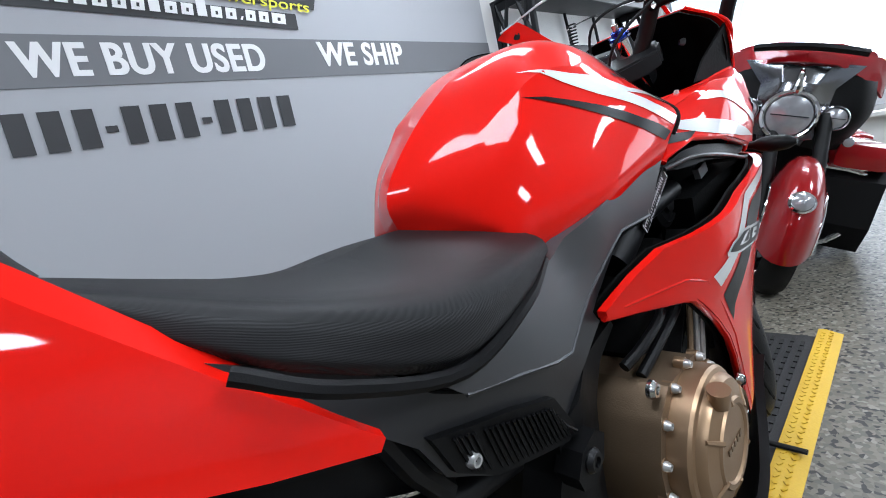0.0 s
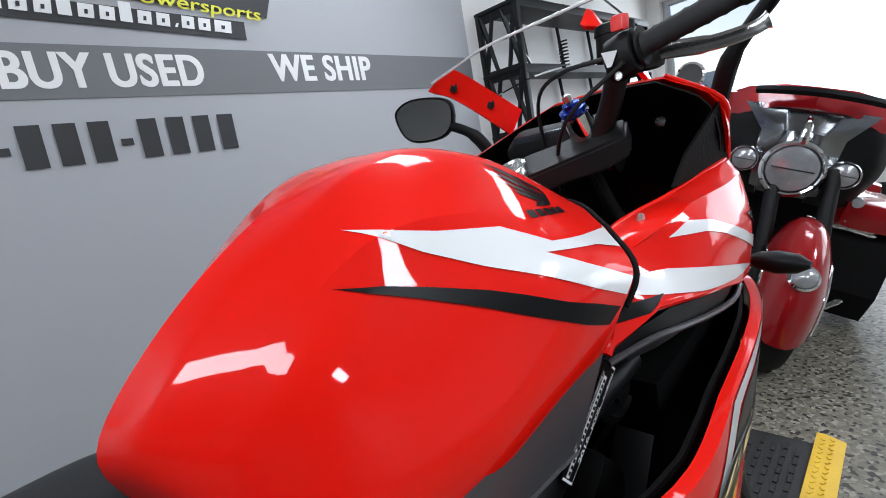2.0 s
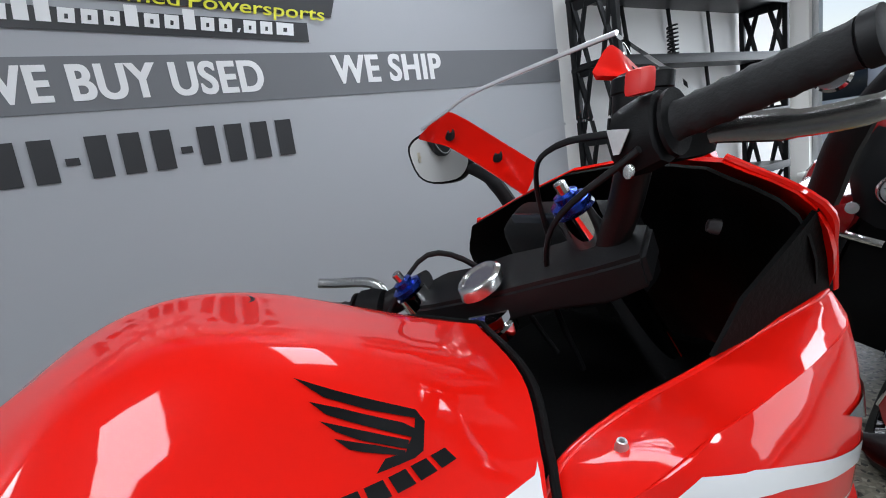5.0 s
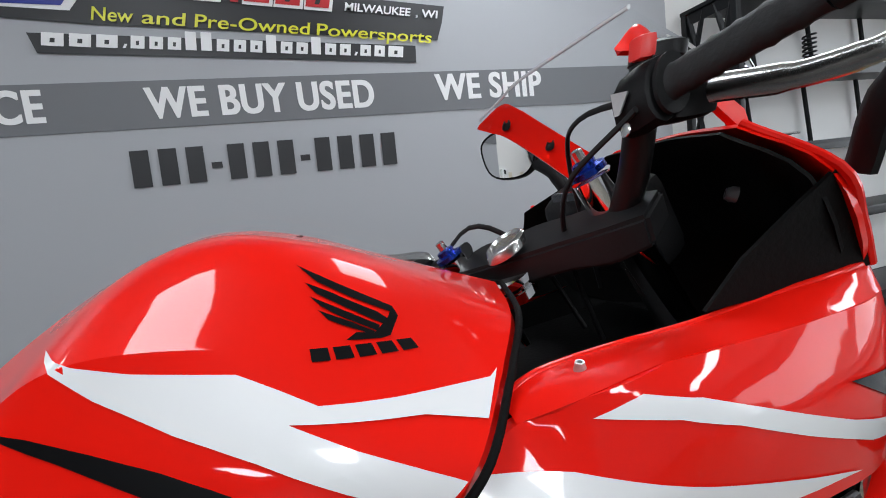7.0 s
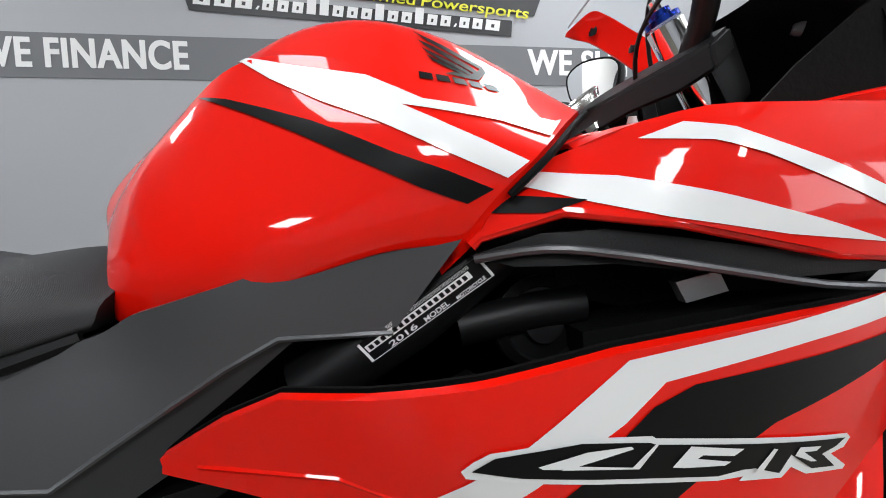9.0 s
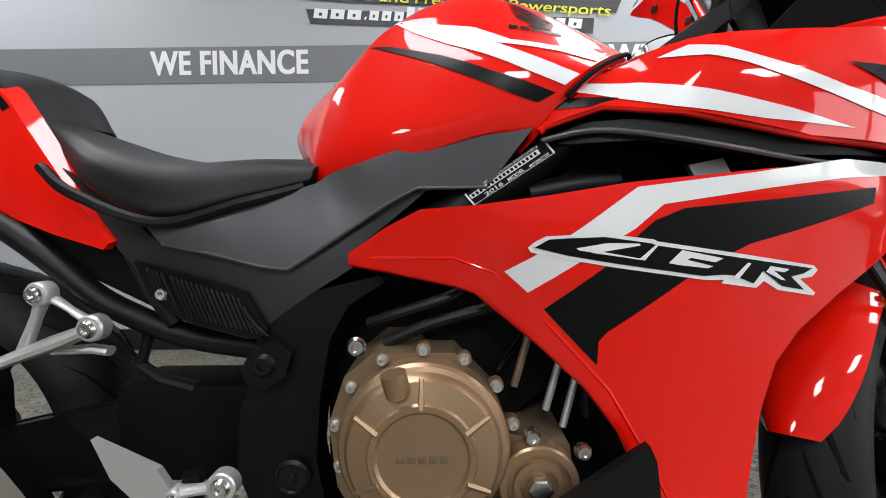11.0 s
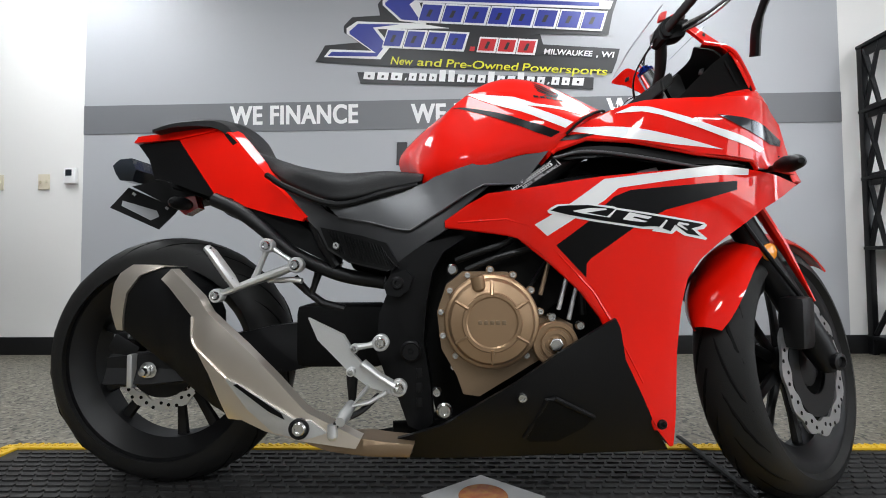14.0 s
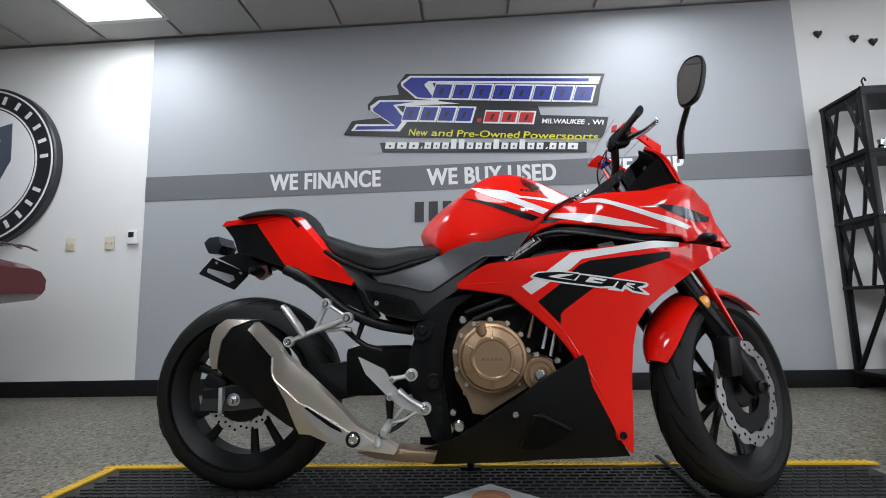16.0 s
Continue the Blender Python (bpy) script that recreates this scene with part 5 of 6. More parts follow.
for k in range(9):
    p = Vector((.184, -.210, .566)).lerp(Vector((.230, -.210, .502)), k / 8)
    part("peg_tooth", box(bmesh.new(), p + Vector((0, .003, 0)), (.018, .004, .0026), 0, Matrix.Rotation(radians(-35), 3, "Y")), BLACKMET, peg, smooth=0)
part("subframe_rail", tube(bmesh.new(), spline([(x, -.135, z) for x, z in O_SUBFRAME], 5), .016, 12), BLACKMET, BIKE, "black tubular subframe rail")
part("subframe_strut", tube(bmesh.new(), [(.385, -.140, .630), (.410, -.140, .575), (.440, -.140, .530)], .014, 10), BLACKMET, BIKE)
rp = part("ribbed_panel", panel(O_RIBPANEL, off(-.003, covers), .02, .03), BLACKPL, BIKE, "black diagonally ribbed side panel", 30)
bolt(rp, (.447, covers(.447, .574) - .004, .574), .0065, material=ALU)
rib = bmesh.new()
for k in range(24):
    x0 = .436 + k * .0064
    z1 = .606 - (x0 - .436) * .29 - max(0, x0 - .550) * 1.3
    z0 = max(.566 - (x0 - .430) * .5, .546 - (x0 - .470) * .20)
    if z1 - z0 > .006 and (x0 > .462 or z1 > .600):
        tube(rib, [(x0 - .006, covers(x0, z1) - .0045, z1), (x0 + .010, covers(x0, z0) - .0045, z0)], .0021, 5)
tagged(part("fine_ribs", rib, BLACKPL, rp, smooth=0), kind="stuff")
part("seam", tube(bmesh.new(), [(x, covers(x, z) + .004, z) for x, z in ((.408, .664), (.428, .648), (.457, .634), (.604, .606))], .0016, 6), DARKIN, cover)
part("seat_rim", tube(bmesh.new(), spline([(.288, -.160, .731), (.345, -.186, .697), (.450, -.194, .660), (.550, -.192, .683), (.618, -.170, .703)], 5), .007, 8), BLACKPL, BIKE, "black trim under the seat")

# silencer
SA, SB, SRAD = Vector((.02, .465)), Vector((.46, .205)), .105
OUT_X = (-.1, .081, .20, .408, .60)
OUT_Y = (-.15, -.178, -.235, -.285, -.27)


def drum(x, z):
    """The silencer's outer face: rounded across, swelling forward."""
    d = (SB - SA).normalized()
    p = Vector((x, z)) - SA
    e = abs(p.x * d.y - p.y * d.x)
    k = max(0, min(3, sum(x > v for v in OUT_X[1:4])))
    u = (x - OUT_X[k]) / (OUT_X[k + 1] - OUT_X[k])
    base = OUT_Y[k] + (OUT_Y[k + 1] - OUT_Y[k]) * u
    return base + .06 * (1 - math.sqrt(max(0, 1 - min(1, e / .13) ** 2)))


sil = part("silencer", panel(O_SLEEVE, lambda x, z: drum(x, z) + .004, .13, .02), BLACKPL, BIKE, "black silencer with champagne steel covers", 40)
part("end_cap", panel(O_CAP, lambda x, z: drum(x, z) - .002, .12, .02), CHAMP, sil, "champagne end cap", 40)
part("heat_shield", panel(O_SHIELD, lambda x, z: drum(x, z) - .006, .03, .018), CHAMP, sil, "champagne steel heat shield", 40)
part("heat_insert", panel(O_INSERT, lambda x, z: drum(x, z) - .011, .008, .02), ALU, sil, "pale alloy insert", 40)
# thin black patch for the shade inside the insert's slot
part("insert_slot", panel([(.268, .303), (.276, .305), (.372, .256), (.378, .246), (.345, .258)], lambda x, z: drum(x, z) - .013, .003, .03), DARKIN, sil, smooth=0)
part("shield_crease", tube(bmesh.new(), spline([(x, drum(x, z) - .007, z) for x, z in ((.160, .430), (.166, .378), (.208, .345), (.248, .313))], 5), .003, 6), CHAMP, sil)
bolt(sil, (.408, drum(.408, .231) - .012, .231), .012)
part("bolt_ring", lathe(bmesh.new(), [(.019, -.004), (.019, .003), (.016, .004), (.014, .0)], (.408, drum(.408, .231) - .011, .231), (0, -1, 0), 24), BLACKMET, sil)
part("collector", panel(O_COLLECTOR, lambda x, z: -.225 - .015 * math.cos((z - .172) * 60), .06, .02), BRONZED, BIKE, "heat-browned exhaust collector", 50)

# swingarm, hugger, rear brake
part("swingarm", panel(O_SWINGARM, lambda x, z: -.100 - .006 * math.cos((z - .3) * 30), .035, .04), BLACKMET, BIKE, "black steel swingarm", 30)
part("swingarm", mirrored(panel(O_SWINGARM, lambda x, z: -.100, .035, .06)), BLACKMET, BIKE, smooth=30)
part("chain_adjuster", box(bmesh.new(), (-.040, -.112, .297), (.012, .02, .075), .002), ALU, BIKE)
part("axle_nut", lathe(bmesh.new(), [(.020, 0), (.020, .004), (.013, .005), (.013, .016), (.009, .018), (.008, .026), (.005, .027)], (-.003, -.108, .297), (0, -1, 0), 12), POLISHED, BIKE, "bright rear axle nut")
part("caliper", box(bmesh.new(), (-.075, -.075, .345), (.07, .04, .045), .01, Matrix.Rotation(radians(30), 3, "Y")), BLACKMET, BIKE)
part("shock_linkage", box(bmesh.new(), (.44, -.08, .375), (.20, .10, .14), .02), DARKIN, BIKE)
part("link_arm", tube(bmesh.new(), [(.335, -.12, .505), (.365, -.12, .475), (.402, -.12, .448), (.45, -.12, .435)], [.010, .008, .009, .010], 10), BLACKMET, BIKE, "black linkage arm")
part("link_strut", tube(bmesh.new(), [(.395, -.12, .530), (.380, -.12, .485), (.372, -.12, .466)], [.010, .007, .009], 10), BLACKMET, BIKE)
# tail: plate bracket, lamps
lb = panel(O_PLATE, lambda x, z: .10 + (x + .16) * .3, .003, .03)
part("plate_bracket", lb, BLACKPL, BIKE, "bare black number plate bracket", 0)
# wall-grey patches read as see-through slot and holes from the camera
part("plate_slot_patch", panel(O_PLATESLOT, lambda x, z: .0985 + (x + .16) * .3, .001, .05), WALLGREY, BIKE, smooth=0)
for x, z in ((-.188, .735), (-.110, .698)):
    part("plate_hole_patch", box(bmesh.new(), (x, .0985 + (x + .16) * .3, z), (.010, .001, .007), 0, Matrix.Rotation(radians(40), 3, "Y")), WALLGREY, BIKE, smooth=0)
part("tail_bracket", panel(O_BRACKET, lambda x, z: .03, .06, .03), BLACKPL, BIKE, smooth=30)
part("tail_lamp", panel(O_TAILLAMP, lambda x, z: .04 - .03 * math.cos((z - .788) * 30), .10, .015), SMOKE, BIKE, "smoked tail lamp", 50)
part("rear_reflector", panel(O_REARIND, lambda x, z: -.01 - .01 * math.cos((x - .022) * 50), .03, .015), REDLENS, BIKE, "round red rear reflector", 50)
part("tail_deck", panel([(-.09, .845), (-.085, .858), (.05, .862), (.16, .84), (.22, .77), (.28, .70), (.20, .69), (.05, .74)], lambda x, z: tail(x, z) + .020, .14, .05), BLACKPL, BIKE)

# front fender, fork, caliper, indicator, reflector
fr = FRONT
LR, LL = Vector((1.172, -.058, .950)), Vector((1.083, .130, .866))
AR, AL = Vector((1.495, -.118, .322)), Vector((1.397, .050, .300))
for top, bot in ((LR, AR), (LL, AL)):
    d = (bot - top)
    fork = part("fork_stanchion", tube(bmesh.new(), [top - d * .05, top + d * .45], .0205, 20), CHROME, BIKE, "chrome fork tube")
    part("fork_slider", tube(bmesh.new(), [top + d * .40, top + d * .42, top + d * .60, top + d * .95, top + d * 1.02], [.026, .029, .029, .030, .024], 20), BLACKMET, BIKE, "black lower fork leg")
    cap = top - d * .055
    part("fork_cap", lathe(bmesh.new(), [(.019, 0), (.019, .006), (.012, .008), (.012, .014), (.005, .016), (.005, .024), (.003, .025)], cap, -d, 18), BLUEANO, BIKE, "blue anodised fork cap")
    part("adjuster", lathe(bmesh.new(), [(.006, .013), (.006, .026), (.004, .027)], cap, -d, 10), POLISHED, BIKE)
lo = []
for k in range(25):
    a = radians(50 + k * 4.6)
    rr = .306 + .022 * (k / 24) ** 1.6
    # the rear corners are rounded off
    w = .068 * (1 if k < 19 else math.sqrt(max(.12, 1 - ((k - 18) / 6.6) ** 2)))
    c = Vector((math.cos(a) * rr, 0, math.sin(a) * rr))
    o = Vector((math.cos(a), 0, math.sin(a)))
    lo.append([fr @ (c + Vector((0, s * w, 0)) - o * (.034 * abs(s) ** 2.6)) for s in (-1, -.93, -.8, -.6, -.3, 0, .3, .6, .8, .93, 1)])
bm = rings(bmesh.new(), lo, False, False)
bmesh.ops.solidify(bm, geom=bm.faces[:], thickness=.004)
part("front_fender", bm, RED, BIKE, "red front fender", 60)
part("fork_guard", tube(bmesh.new(), [LR.lerp(AR, .44) + Vector((.050, -.012, .0)), LR.lerp(AR, .60) + Vector((.052, -.014, 0)), LR.lerp(AR, .80) + Vector((.044, -.014, 0))], [.022, .018, .006], 10, .5), RED, BIKE, "red fender stay along the fork")
part("side_reflector", lathe(bmesh.new(), [(.019, 0), (.019, .004), (.016, .006), (.001, .006)], LR.lerp(AR, .63) + Vector((.0, -.034, 0)), (.3, -1, 0), 20), ORANGE, BIKE, "round amber side reflector")
part("front_caliper", box(bmesh.new(), fr @ Vector((-.085, -.085, .10)), (.06, .05, .11), .014, Matrix.Rotation(radians(34), 3, "Z")), BLACKMET, BIKE, "black front brake caliper")
part("brake_hose", tube(bmesh.new(), spline([LR.lerp(AR, .42) + Vector((-.02, -.05, 0)), LR.lerp(AR, .55) + Vector((-.03, -.06, 0)), fr @ Vector((-.08, -.10, .15))], 5), .005, 8), BLACKPL, BIKE)
part("axle_end", lathe(bmesh.new(), [(.018, 0), (.018, .01), (.012, .012), (.010, .006), (.001, .006)], AR + Vector((.006, -.02, 0)), (.33, -.94, 0), 20), BLACKMET, BIKE, "bright front axle end")
part("fork_foot", tube(bmesh.new(), [AR + Vector((-.01, 0, .05)), AR + Vector((.0, 0, 0)), AR + Vector((.006, 0, -.025))], [.020, .020, .014], 14), BLACKMET, BIKE)


def indicator(c, d):
    """A small black-shelled turn signal on a stub."""
    d = Vector(d).normalized()
    pts = [c + d * k for k in (-.055, -.03, -.012, .0, .022, .048, .062)]
    b = part("turn_signal", tube(bmesh.new(), pts, [.008, .008, .010, .017, .021, .017, .006], 16, .8), BLACKPL, BIKE, "black turn signal")
    return b


indicator(Vector((1.345, -.225, .722)), (-.12, -1, -.05))
indicator(Vector((1.345, .245, .722)), (-.12, 1, -.05))
indicator(Vector((.025, -.02, .688)), (0, -1, 0))
# side stand and cable
part("side_stand", tube(bmesh.new(), spline([(.72, .02, .20), (.70, .10, .10), (.695, .15, .018)], 4), .012, 10), BLACKMET, BIKE, "black side stand, out")
part("stand_foot", box(bmesh.new(), (.695, .155, .018), (.07, .03, .008), .003), BLACKMET, BIKE)
part("header_pipe", tube(bmesh.new(), spline([(.56, -.14, .17), (.70, -.12, .17), (.92, -.11, .18)], 4), .025, 12), DARKIN, BIKE)

# ---- wall graphics ----
def wall_at(x, z, layer=0):
    return Matrix.Translation((x, WY - 0.0095 - 0.002 * layer, z)) @ pose(0, 0, 0, 90, 0, 0)


def flat(name, outline, material, layer, parent=wall_north, label=""):
    bm = bmesh.new()
    y = WY - 0.0095 - 0.002 * layer
    f = bm.faces.new([bm.verts.new((x, y, z)) for x, z in outline])
    bm.normal_update()
    if f.normal.y > 0:
        bmesh.ops.reverse_faces(bm, faces=[f])
    bm.normal_update()
    bmesh.ops.triangulate(bm, faces=bm.faces[:], ngon_method="EAR_CLIP")
    return part(name, bm, material, parent, label, 0)


for body, x0, x1, z0 in (("WE FINANCE", -1.52, -0.708, 1.430), ("WE BUY USED", -0.380, 0.525, 1.424), ("WE SHIP", 0.82, 1.39, 1.438)):
    for k in (0, 1, 2):
        text_mesh(body, 0.166, LETTER_W, "lettering", wall_north, wall_at(x0 + .0025 * k, z0 - .001) @ Matrix.Translation((0, 0, .0003 * k)), 0.0004, x1 - x0 - .005, 0.0034, "white vinyl lettering on the dark band", 1.07)
# telephone number, as plain bars
xs, x = "000-000-0000", -0.480
for ch in xs:
    w = 0.0893 if ch == "0" else 0.0513
    if ch == "0":
        flat("number_bar", [(x + .009, 1.158), (x + .074, 1.158), (x + .078, 1.302), (x + .013, 1.302)], LETTER_K, 0)
    else:
        flat("number_bar", [(x + .002, 1.209), (x + .042, 1.209), (x + .042, 1.234), (x + .002, 1.234)], LETTER_K, 0)
    x += w * 1.10

# dealer emblem: slanted slabs in blue, red, white and black
emblem = empty("wall_emblem", pose(0.0, WY - 0.008, 1.95), "blue, red and black dealer emblem decal on the grey wall", "wall decal")


def uv(u, v):
    return (LX0 + LXU * u + LXV * v, LZ0 + LZU * u + LZV * v)


def slab(name, pts, material, layer):
    ob = flat(name, [uv(*p) for p in pts], material, layer, None)
    ob.parent = emblem
    ob.matrix_parent_inverse = emblem.matrix_basis.inverted()
    return ob


LX0, LXU, LXV = -1.0698, 0.001856, 0.000054
LZ0, LZU, LZV = 2.4309, -0.000137, -0.001994
slab("backing", [(40, 305), (75, 250), (190, 235), (140, 205), (140, 185), (170, 155), (265, 145), (258, 110), (295, 65), (1062, 52), (1040, 110), (1025, 172), (800, 180), (808, 212), (1060, 214), (1048, 252), (1030, 292), (300, 308)], LETTER_K, 0)
slab("backing", [(182, 330), (970, 308), (966, 346), (192, 366)], LETTER_K, 0)
slab("white_edge", [(70, 288), (92, 262), (232, 260), (150, 210), (150, 192), (186, 168), (400, 165), (330, 160), (275, 112), (275, 98), (312, 72), (1046, 64), (1034, 92), (400, 98), (420, 168), (500, 176), (255, 190), (300, 240), (262, 286)], LETTER_W, 1)
slab("blue_sweep", [(284, 104), (316, 80), (1000, 72), (998, 84), (384, 92), (366, 106), (402, 158), (338, 156), (284, 112)], LOGO_BLUE, 2)
slab("blue_sweep", [(160, 202), (190, 176), (330, 172), (240, 186), (282, 238), (250, 278), (84, 284), (98, 270), (246, 266), (160, 210)], LOGO_BLUE, 2)


def letters(u0, u1, v0, v1, n, material, lean=22):
    w = (u1 - u0) / n
    for k in range(n):
        a = u0 + k * w
        g = 3
        slab("letter_slab", [(a, v1 + g), (a + w - 2, v1 + g), (a + w - 2 + lean, v0 - g), (a + lean, v0 - g)], LETTER_W, 3)
        slab("letter_slab", [(a + 5, v1 - 3), (a + w - 8, v1 - 3), (a + w - 8 + lean * .85, v0 + 3), (a + 5 + lean * .85, v0 + 3)], material, 4)
        m0 = (v0 + v1) / 2
        slab("letter_slab", [(a + w * .40, m0 + 13), (a + w * .56, m0 + 13), (a + w * .62 + 8, m0 - 10), (a + w * .46 + 8, m0 - 10)], LETTER_K, 5)


letters(390, 1005, 102, 160, 8, LOGO_BLUE)
letters(268, 545, 190, 246, 4, LOGO_BLUE)
letters(585, 780, 202, 246, 3, LOGO_RED, 14)
slab("letter_slab", [(562, 246), (578, 246), (582, 232), (566, 232)], LOGO_RED, 4)


def emblem_words(body, u, v, wid, size, material, bold):
    a, b = uv(u, v), uv(u + wid, v)
    m = Matrix.Translation((a[0], WY - 0.0175, a[1])) @ pose(0, 0, 0, 90, 0, 0)
    ob = text_mesh(body, size, material, "lettering", None, m, 0.0004, b[0] - a[0], bold)
    for vv in ob.data.vertices:
        vv.co.x += vv.co.y * 0.22
        vv.co.y += vv.co.x * -0.074
    ob.parent = emblem
    ob.matrix_parent_inverse = emblem.matrix_basis.inverted()


for word, u, wid in (("New", 296, 72), ("and", 384, 80), ("Pre-Owned", 482, 236), ("Powersports", 734, 277)):
    emblem_words(word, u, 301, wid, 0.071, LOGO_YEL, 0.0006)
emblem_words("MILWAUKEE", 808, 244, 158, 0.048, LETTER_W, 0.001)
emblem_words(", WI", 980, 244, 56, 0.048, LETTER_W, 0.001)
# web address, as plain bars of its letters' size
u = 200
for ch in "wwwdxxxhhxxxhxxhxxdxxw":
    w = {"w": 46, "d": 14, "x": 34, "h": 30}[ch]
    t0 = 316 - (u - 200) * 0.022
    t1 = 352 - (u - 200) * 0.022
    top = {"w": t0 + 12, "d": t1 - 8, "x": t0 + 12, "h": t0}[ch]
    slab("letter_bar", [(u + 2, t1), (u + w - 7, t1), (u + w - 2, top), (u + 7, top)], LETTER_W, 2)
    if ch in "xw":
        slab("letter_bar", [(u + w * .38, t1 - 6), (u + w * .60 - 2, t1 - 6), (u + w * .60, t1 - 14), (u + w * .38 + 2, t1 - 14)], LETTER_K, 3)
    u += w

# round wall sign
SX, SZ, SR = -3.74, 1.69, 0.62
sign = empty("round_sign", pose(SX, WY - 0.004, SZ), "large round black and white sign hung on the white wall", "wall sign")
part("disc", lathe(bmesh.new(), [(SR - .012, 0), (SR, 0.005), (SR, 0.055), (SR - .01, 0.065)], axis=(0, -1, 0), seg=96), LETTER_K, sign)
for r0, r1 in ((SR - .035, SR - .022), (SR - .158, SR - .147)):
    part("white_ring", lathe(bmesh.new(), [(r0, .0655), (r0, .068), (r1, .068), (r1, .0655)], axis=(0, -1, 0), seg=96, caps=False), LETTER_W, sign)
part("white_face", lathe(bmesh.new(), [(SR - .168, .0655), (SR - .168, .068), (SR - .178, .0685)], axis=(0, -1, 0), seg=96), LETTER_W, sign)
SIGNBLUE = mat("slate_blue_vinyl", (0.09, 0.11, 0.15), 0.4, 0, var=0.3, scale=6)
for pts, mm, yy in (([(-.2, .1), (.16, .2), (.17, .02), (.10, -.12), (-.05, -.24), (-.2, -.1)], SIGNBLUE, .0705), ([(-.10, -.12), (.08, .13), (.11, .12), (.10, .06), (-.06, -.18)], LETTER_W, .0725), ([(-.06, -.06), (.10, .02), (.08, -.06), (-.02, -.12)], LETTER_K, .0725)):
    bm = bmesh.new()
    bm.faces.new([bm.verts.new((x * 1.6, -yy, z * 1.6)) for x, z in pts])
    bm.normal_update()
    bmesh.ops.triangulate(bm, faces=bm.faces[:], ngon_method="EAR_CLIP")
    part("shield", bm, mm, sign, smooth=0)
for k, a in list(enumerate(range(84, 4, -13))) + [(9, a) for a in range(-22, -70, -12)]:
    r, w, h = SR - .090, .042, .062
    rot = Matrix.Rotation(radians(-(a - 90) if a > 0 else -(a + 90)), 3, "Y")
    c = Vector((math.cos(radians(a)) * r, -.0675, math.sin(radians(a)) * r))
    part("letter_bar", box(bmesh.new(), c, (w * .62, .003, h), 0, rot), LETTER_W, sign, smooth=0)

# switch plates, thermostat, outlet
for x, z in ((-3.01, 1.085), (-2.71, 1.085)):
    s = empty("switch_plate", pose(x, WY - 0.004, z), "almond two-gang light switch plate on the white wall", "light switch", "switch plates")
    part("plate", box(bmesh.new(), (0, -.003, 0), (.074, .006, .098), .003), PLATE, s)
    for d in (-.018, .018):
        part("toggle", box(bmesh.new(), (d, -.010, 0), (.008, .014, .016), .002), PLATE, s)
th = empty("thermostat", pose(-2.53, WY - 0.004, 1.12), "white wall thermostat with a dark display", "thermostat")
part("body", box(bmesh.new(), (0, -.012, 0), (.078, .024, .098), .006), LETTER_W, th)
part("display", box(bmesh.new(), (-.004, -.0245, .018), (.040, .004, .040), .002), SMOKE, th)
ol = empty("wall_outlet", pose(-0.87, WY - 0.008, .275), "almond double socket low on the grey wall", "socket")
part("plate", box(bmesh.new(), (0, -.003, 0), (.066, .006, .084), .003), PLATE, ol)
for d in (-.018, .018):
    part("receptacle", box(bmesh.new(), (0, -.007, d), (.030, .004, .026), .002), LETTER_W, ol)

# dark wall hooks high on the white wall
for x, z in ((2.375, 2.39), (2.61, 2.343), (2.73, 2.31)):
    hk = empty("wall_hook", pose(x, WY - 0.002, z), "small dark heart-shaped hook on the white wall", "wall hook", "wall hooks")
    bm = bmesh.new()
    pts = [(0, -.035), (.028, -.005), (.030, .018), (.014, .022), (0, .010), (-.018, .024), (-.030, .010), (-.022, -.012)]
    a = [bm.verts.new((px, 0, pz)) for px, pz in pts]
    b = [bm.verts.new((px * .7, -.018, pz * .7)) for px, pz in pts]
    for i in range(len(pts)):
        j = (i + 1) % len(pts)
        bm.faces.new((a[i], a[j], b[j], b[i]))
    bm.faces.new(b)
    bmesh.ops.recalc_face_normals(bm, faces=bm.faces)
    part("plate", bm, LETTER_K, hk, smooth=0)

# ---- the floor mat ----
mat_thing = empty("display_mat", pose(-0.09, 0.485, 0.0, 0, 0, .6), "black ribbed plastic display mat with yellow ramp edges", "mat")
ML, MW = 2.56, 0.39
part("base", box(bmesh.new(), (0, 0, .005), (ML, MW, .010), .003), MATBLK, mat_thing)
allribs = bmesh.new()
for i in range(64):
    for j in range(13):
        x, y = -ML / 2 + .05 + i * (ML - .12) / 63, -MW / 2 + .03 + j * (MW - .06) / 12
        box(allribs, (x + (j % 2) * .022, y, .0115), (.030, .010, .005), 0)
tagged(part("ribs", allribs, MATBLK, mat_thing, smooth=0), kind="stuff")


def ramp(c, length, along_x, out):
    """A yellow ramp edge with raised treads."""
    bm = bmesh.new()
    hw = .032
    sec = [(-hw, .0105), (-hw, .016), (-hw * .4, .016), (hw, .003), (hw, .0)]
    loops = []
    k = 24
    for q in range(k + 1):
        s = -length / 2 + length * q / k
        loops.append([Vector((s, out * a, b)) if along_x else Vector((out * a, s, b)) for a, b in sec])
    rings(bm, loops, False, False)
    ob = part("ramp_edge", bm, YELLOW, mat_thing, "yellow ramp edge", 20, Matrix.Translation(c))
    tr = bmesh.new()
    for q in range(int(length / .022)):
        s = -length / 2 + .012 + q * .022
        for w in (-.016, .004):
            p = (s + (.011 if w > 0 else 0), out * w, .0165 if w < 0 else .0135)
            box(tr, p if along_x else (p[1], p[0], p[2]), (.012, .006, .0025) if along_x else (.006, .012, .0025), 0, Matrix.Rotation(radians(35 if q % 2 else -35), 3, "Z"))
    tagged(part("treads", tr, YELLOW, ob, smooth=0, loc=None), kind="stuff")
    return ob


ramp((0, MW / 2 + .03, 0), ML + .1, True, 1)
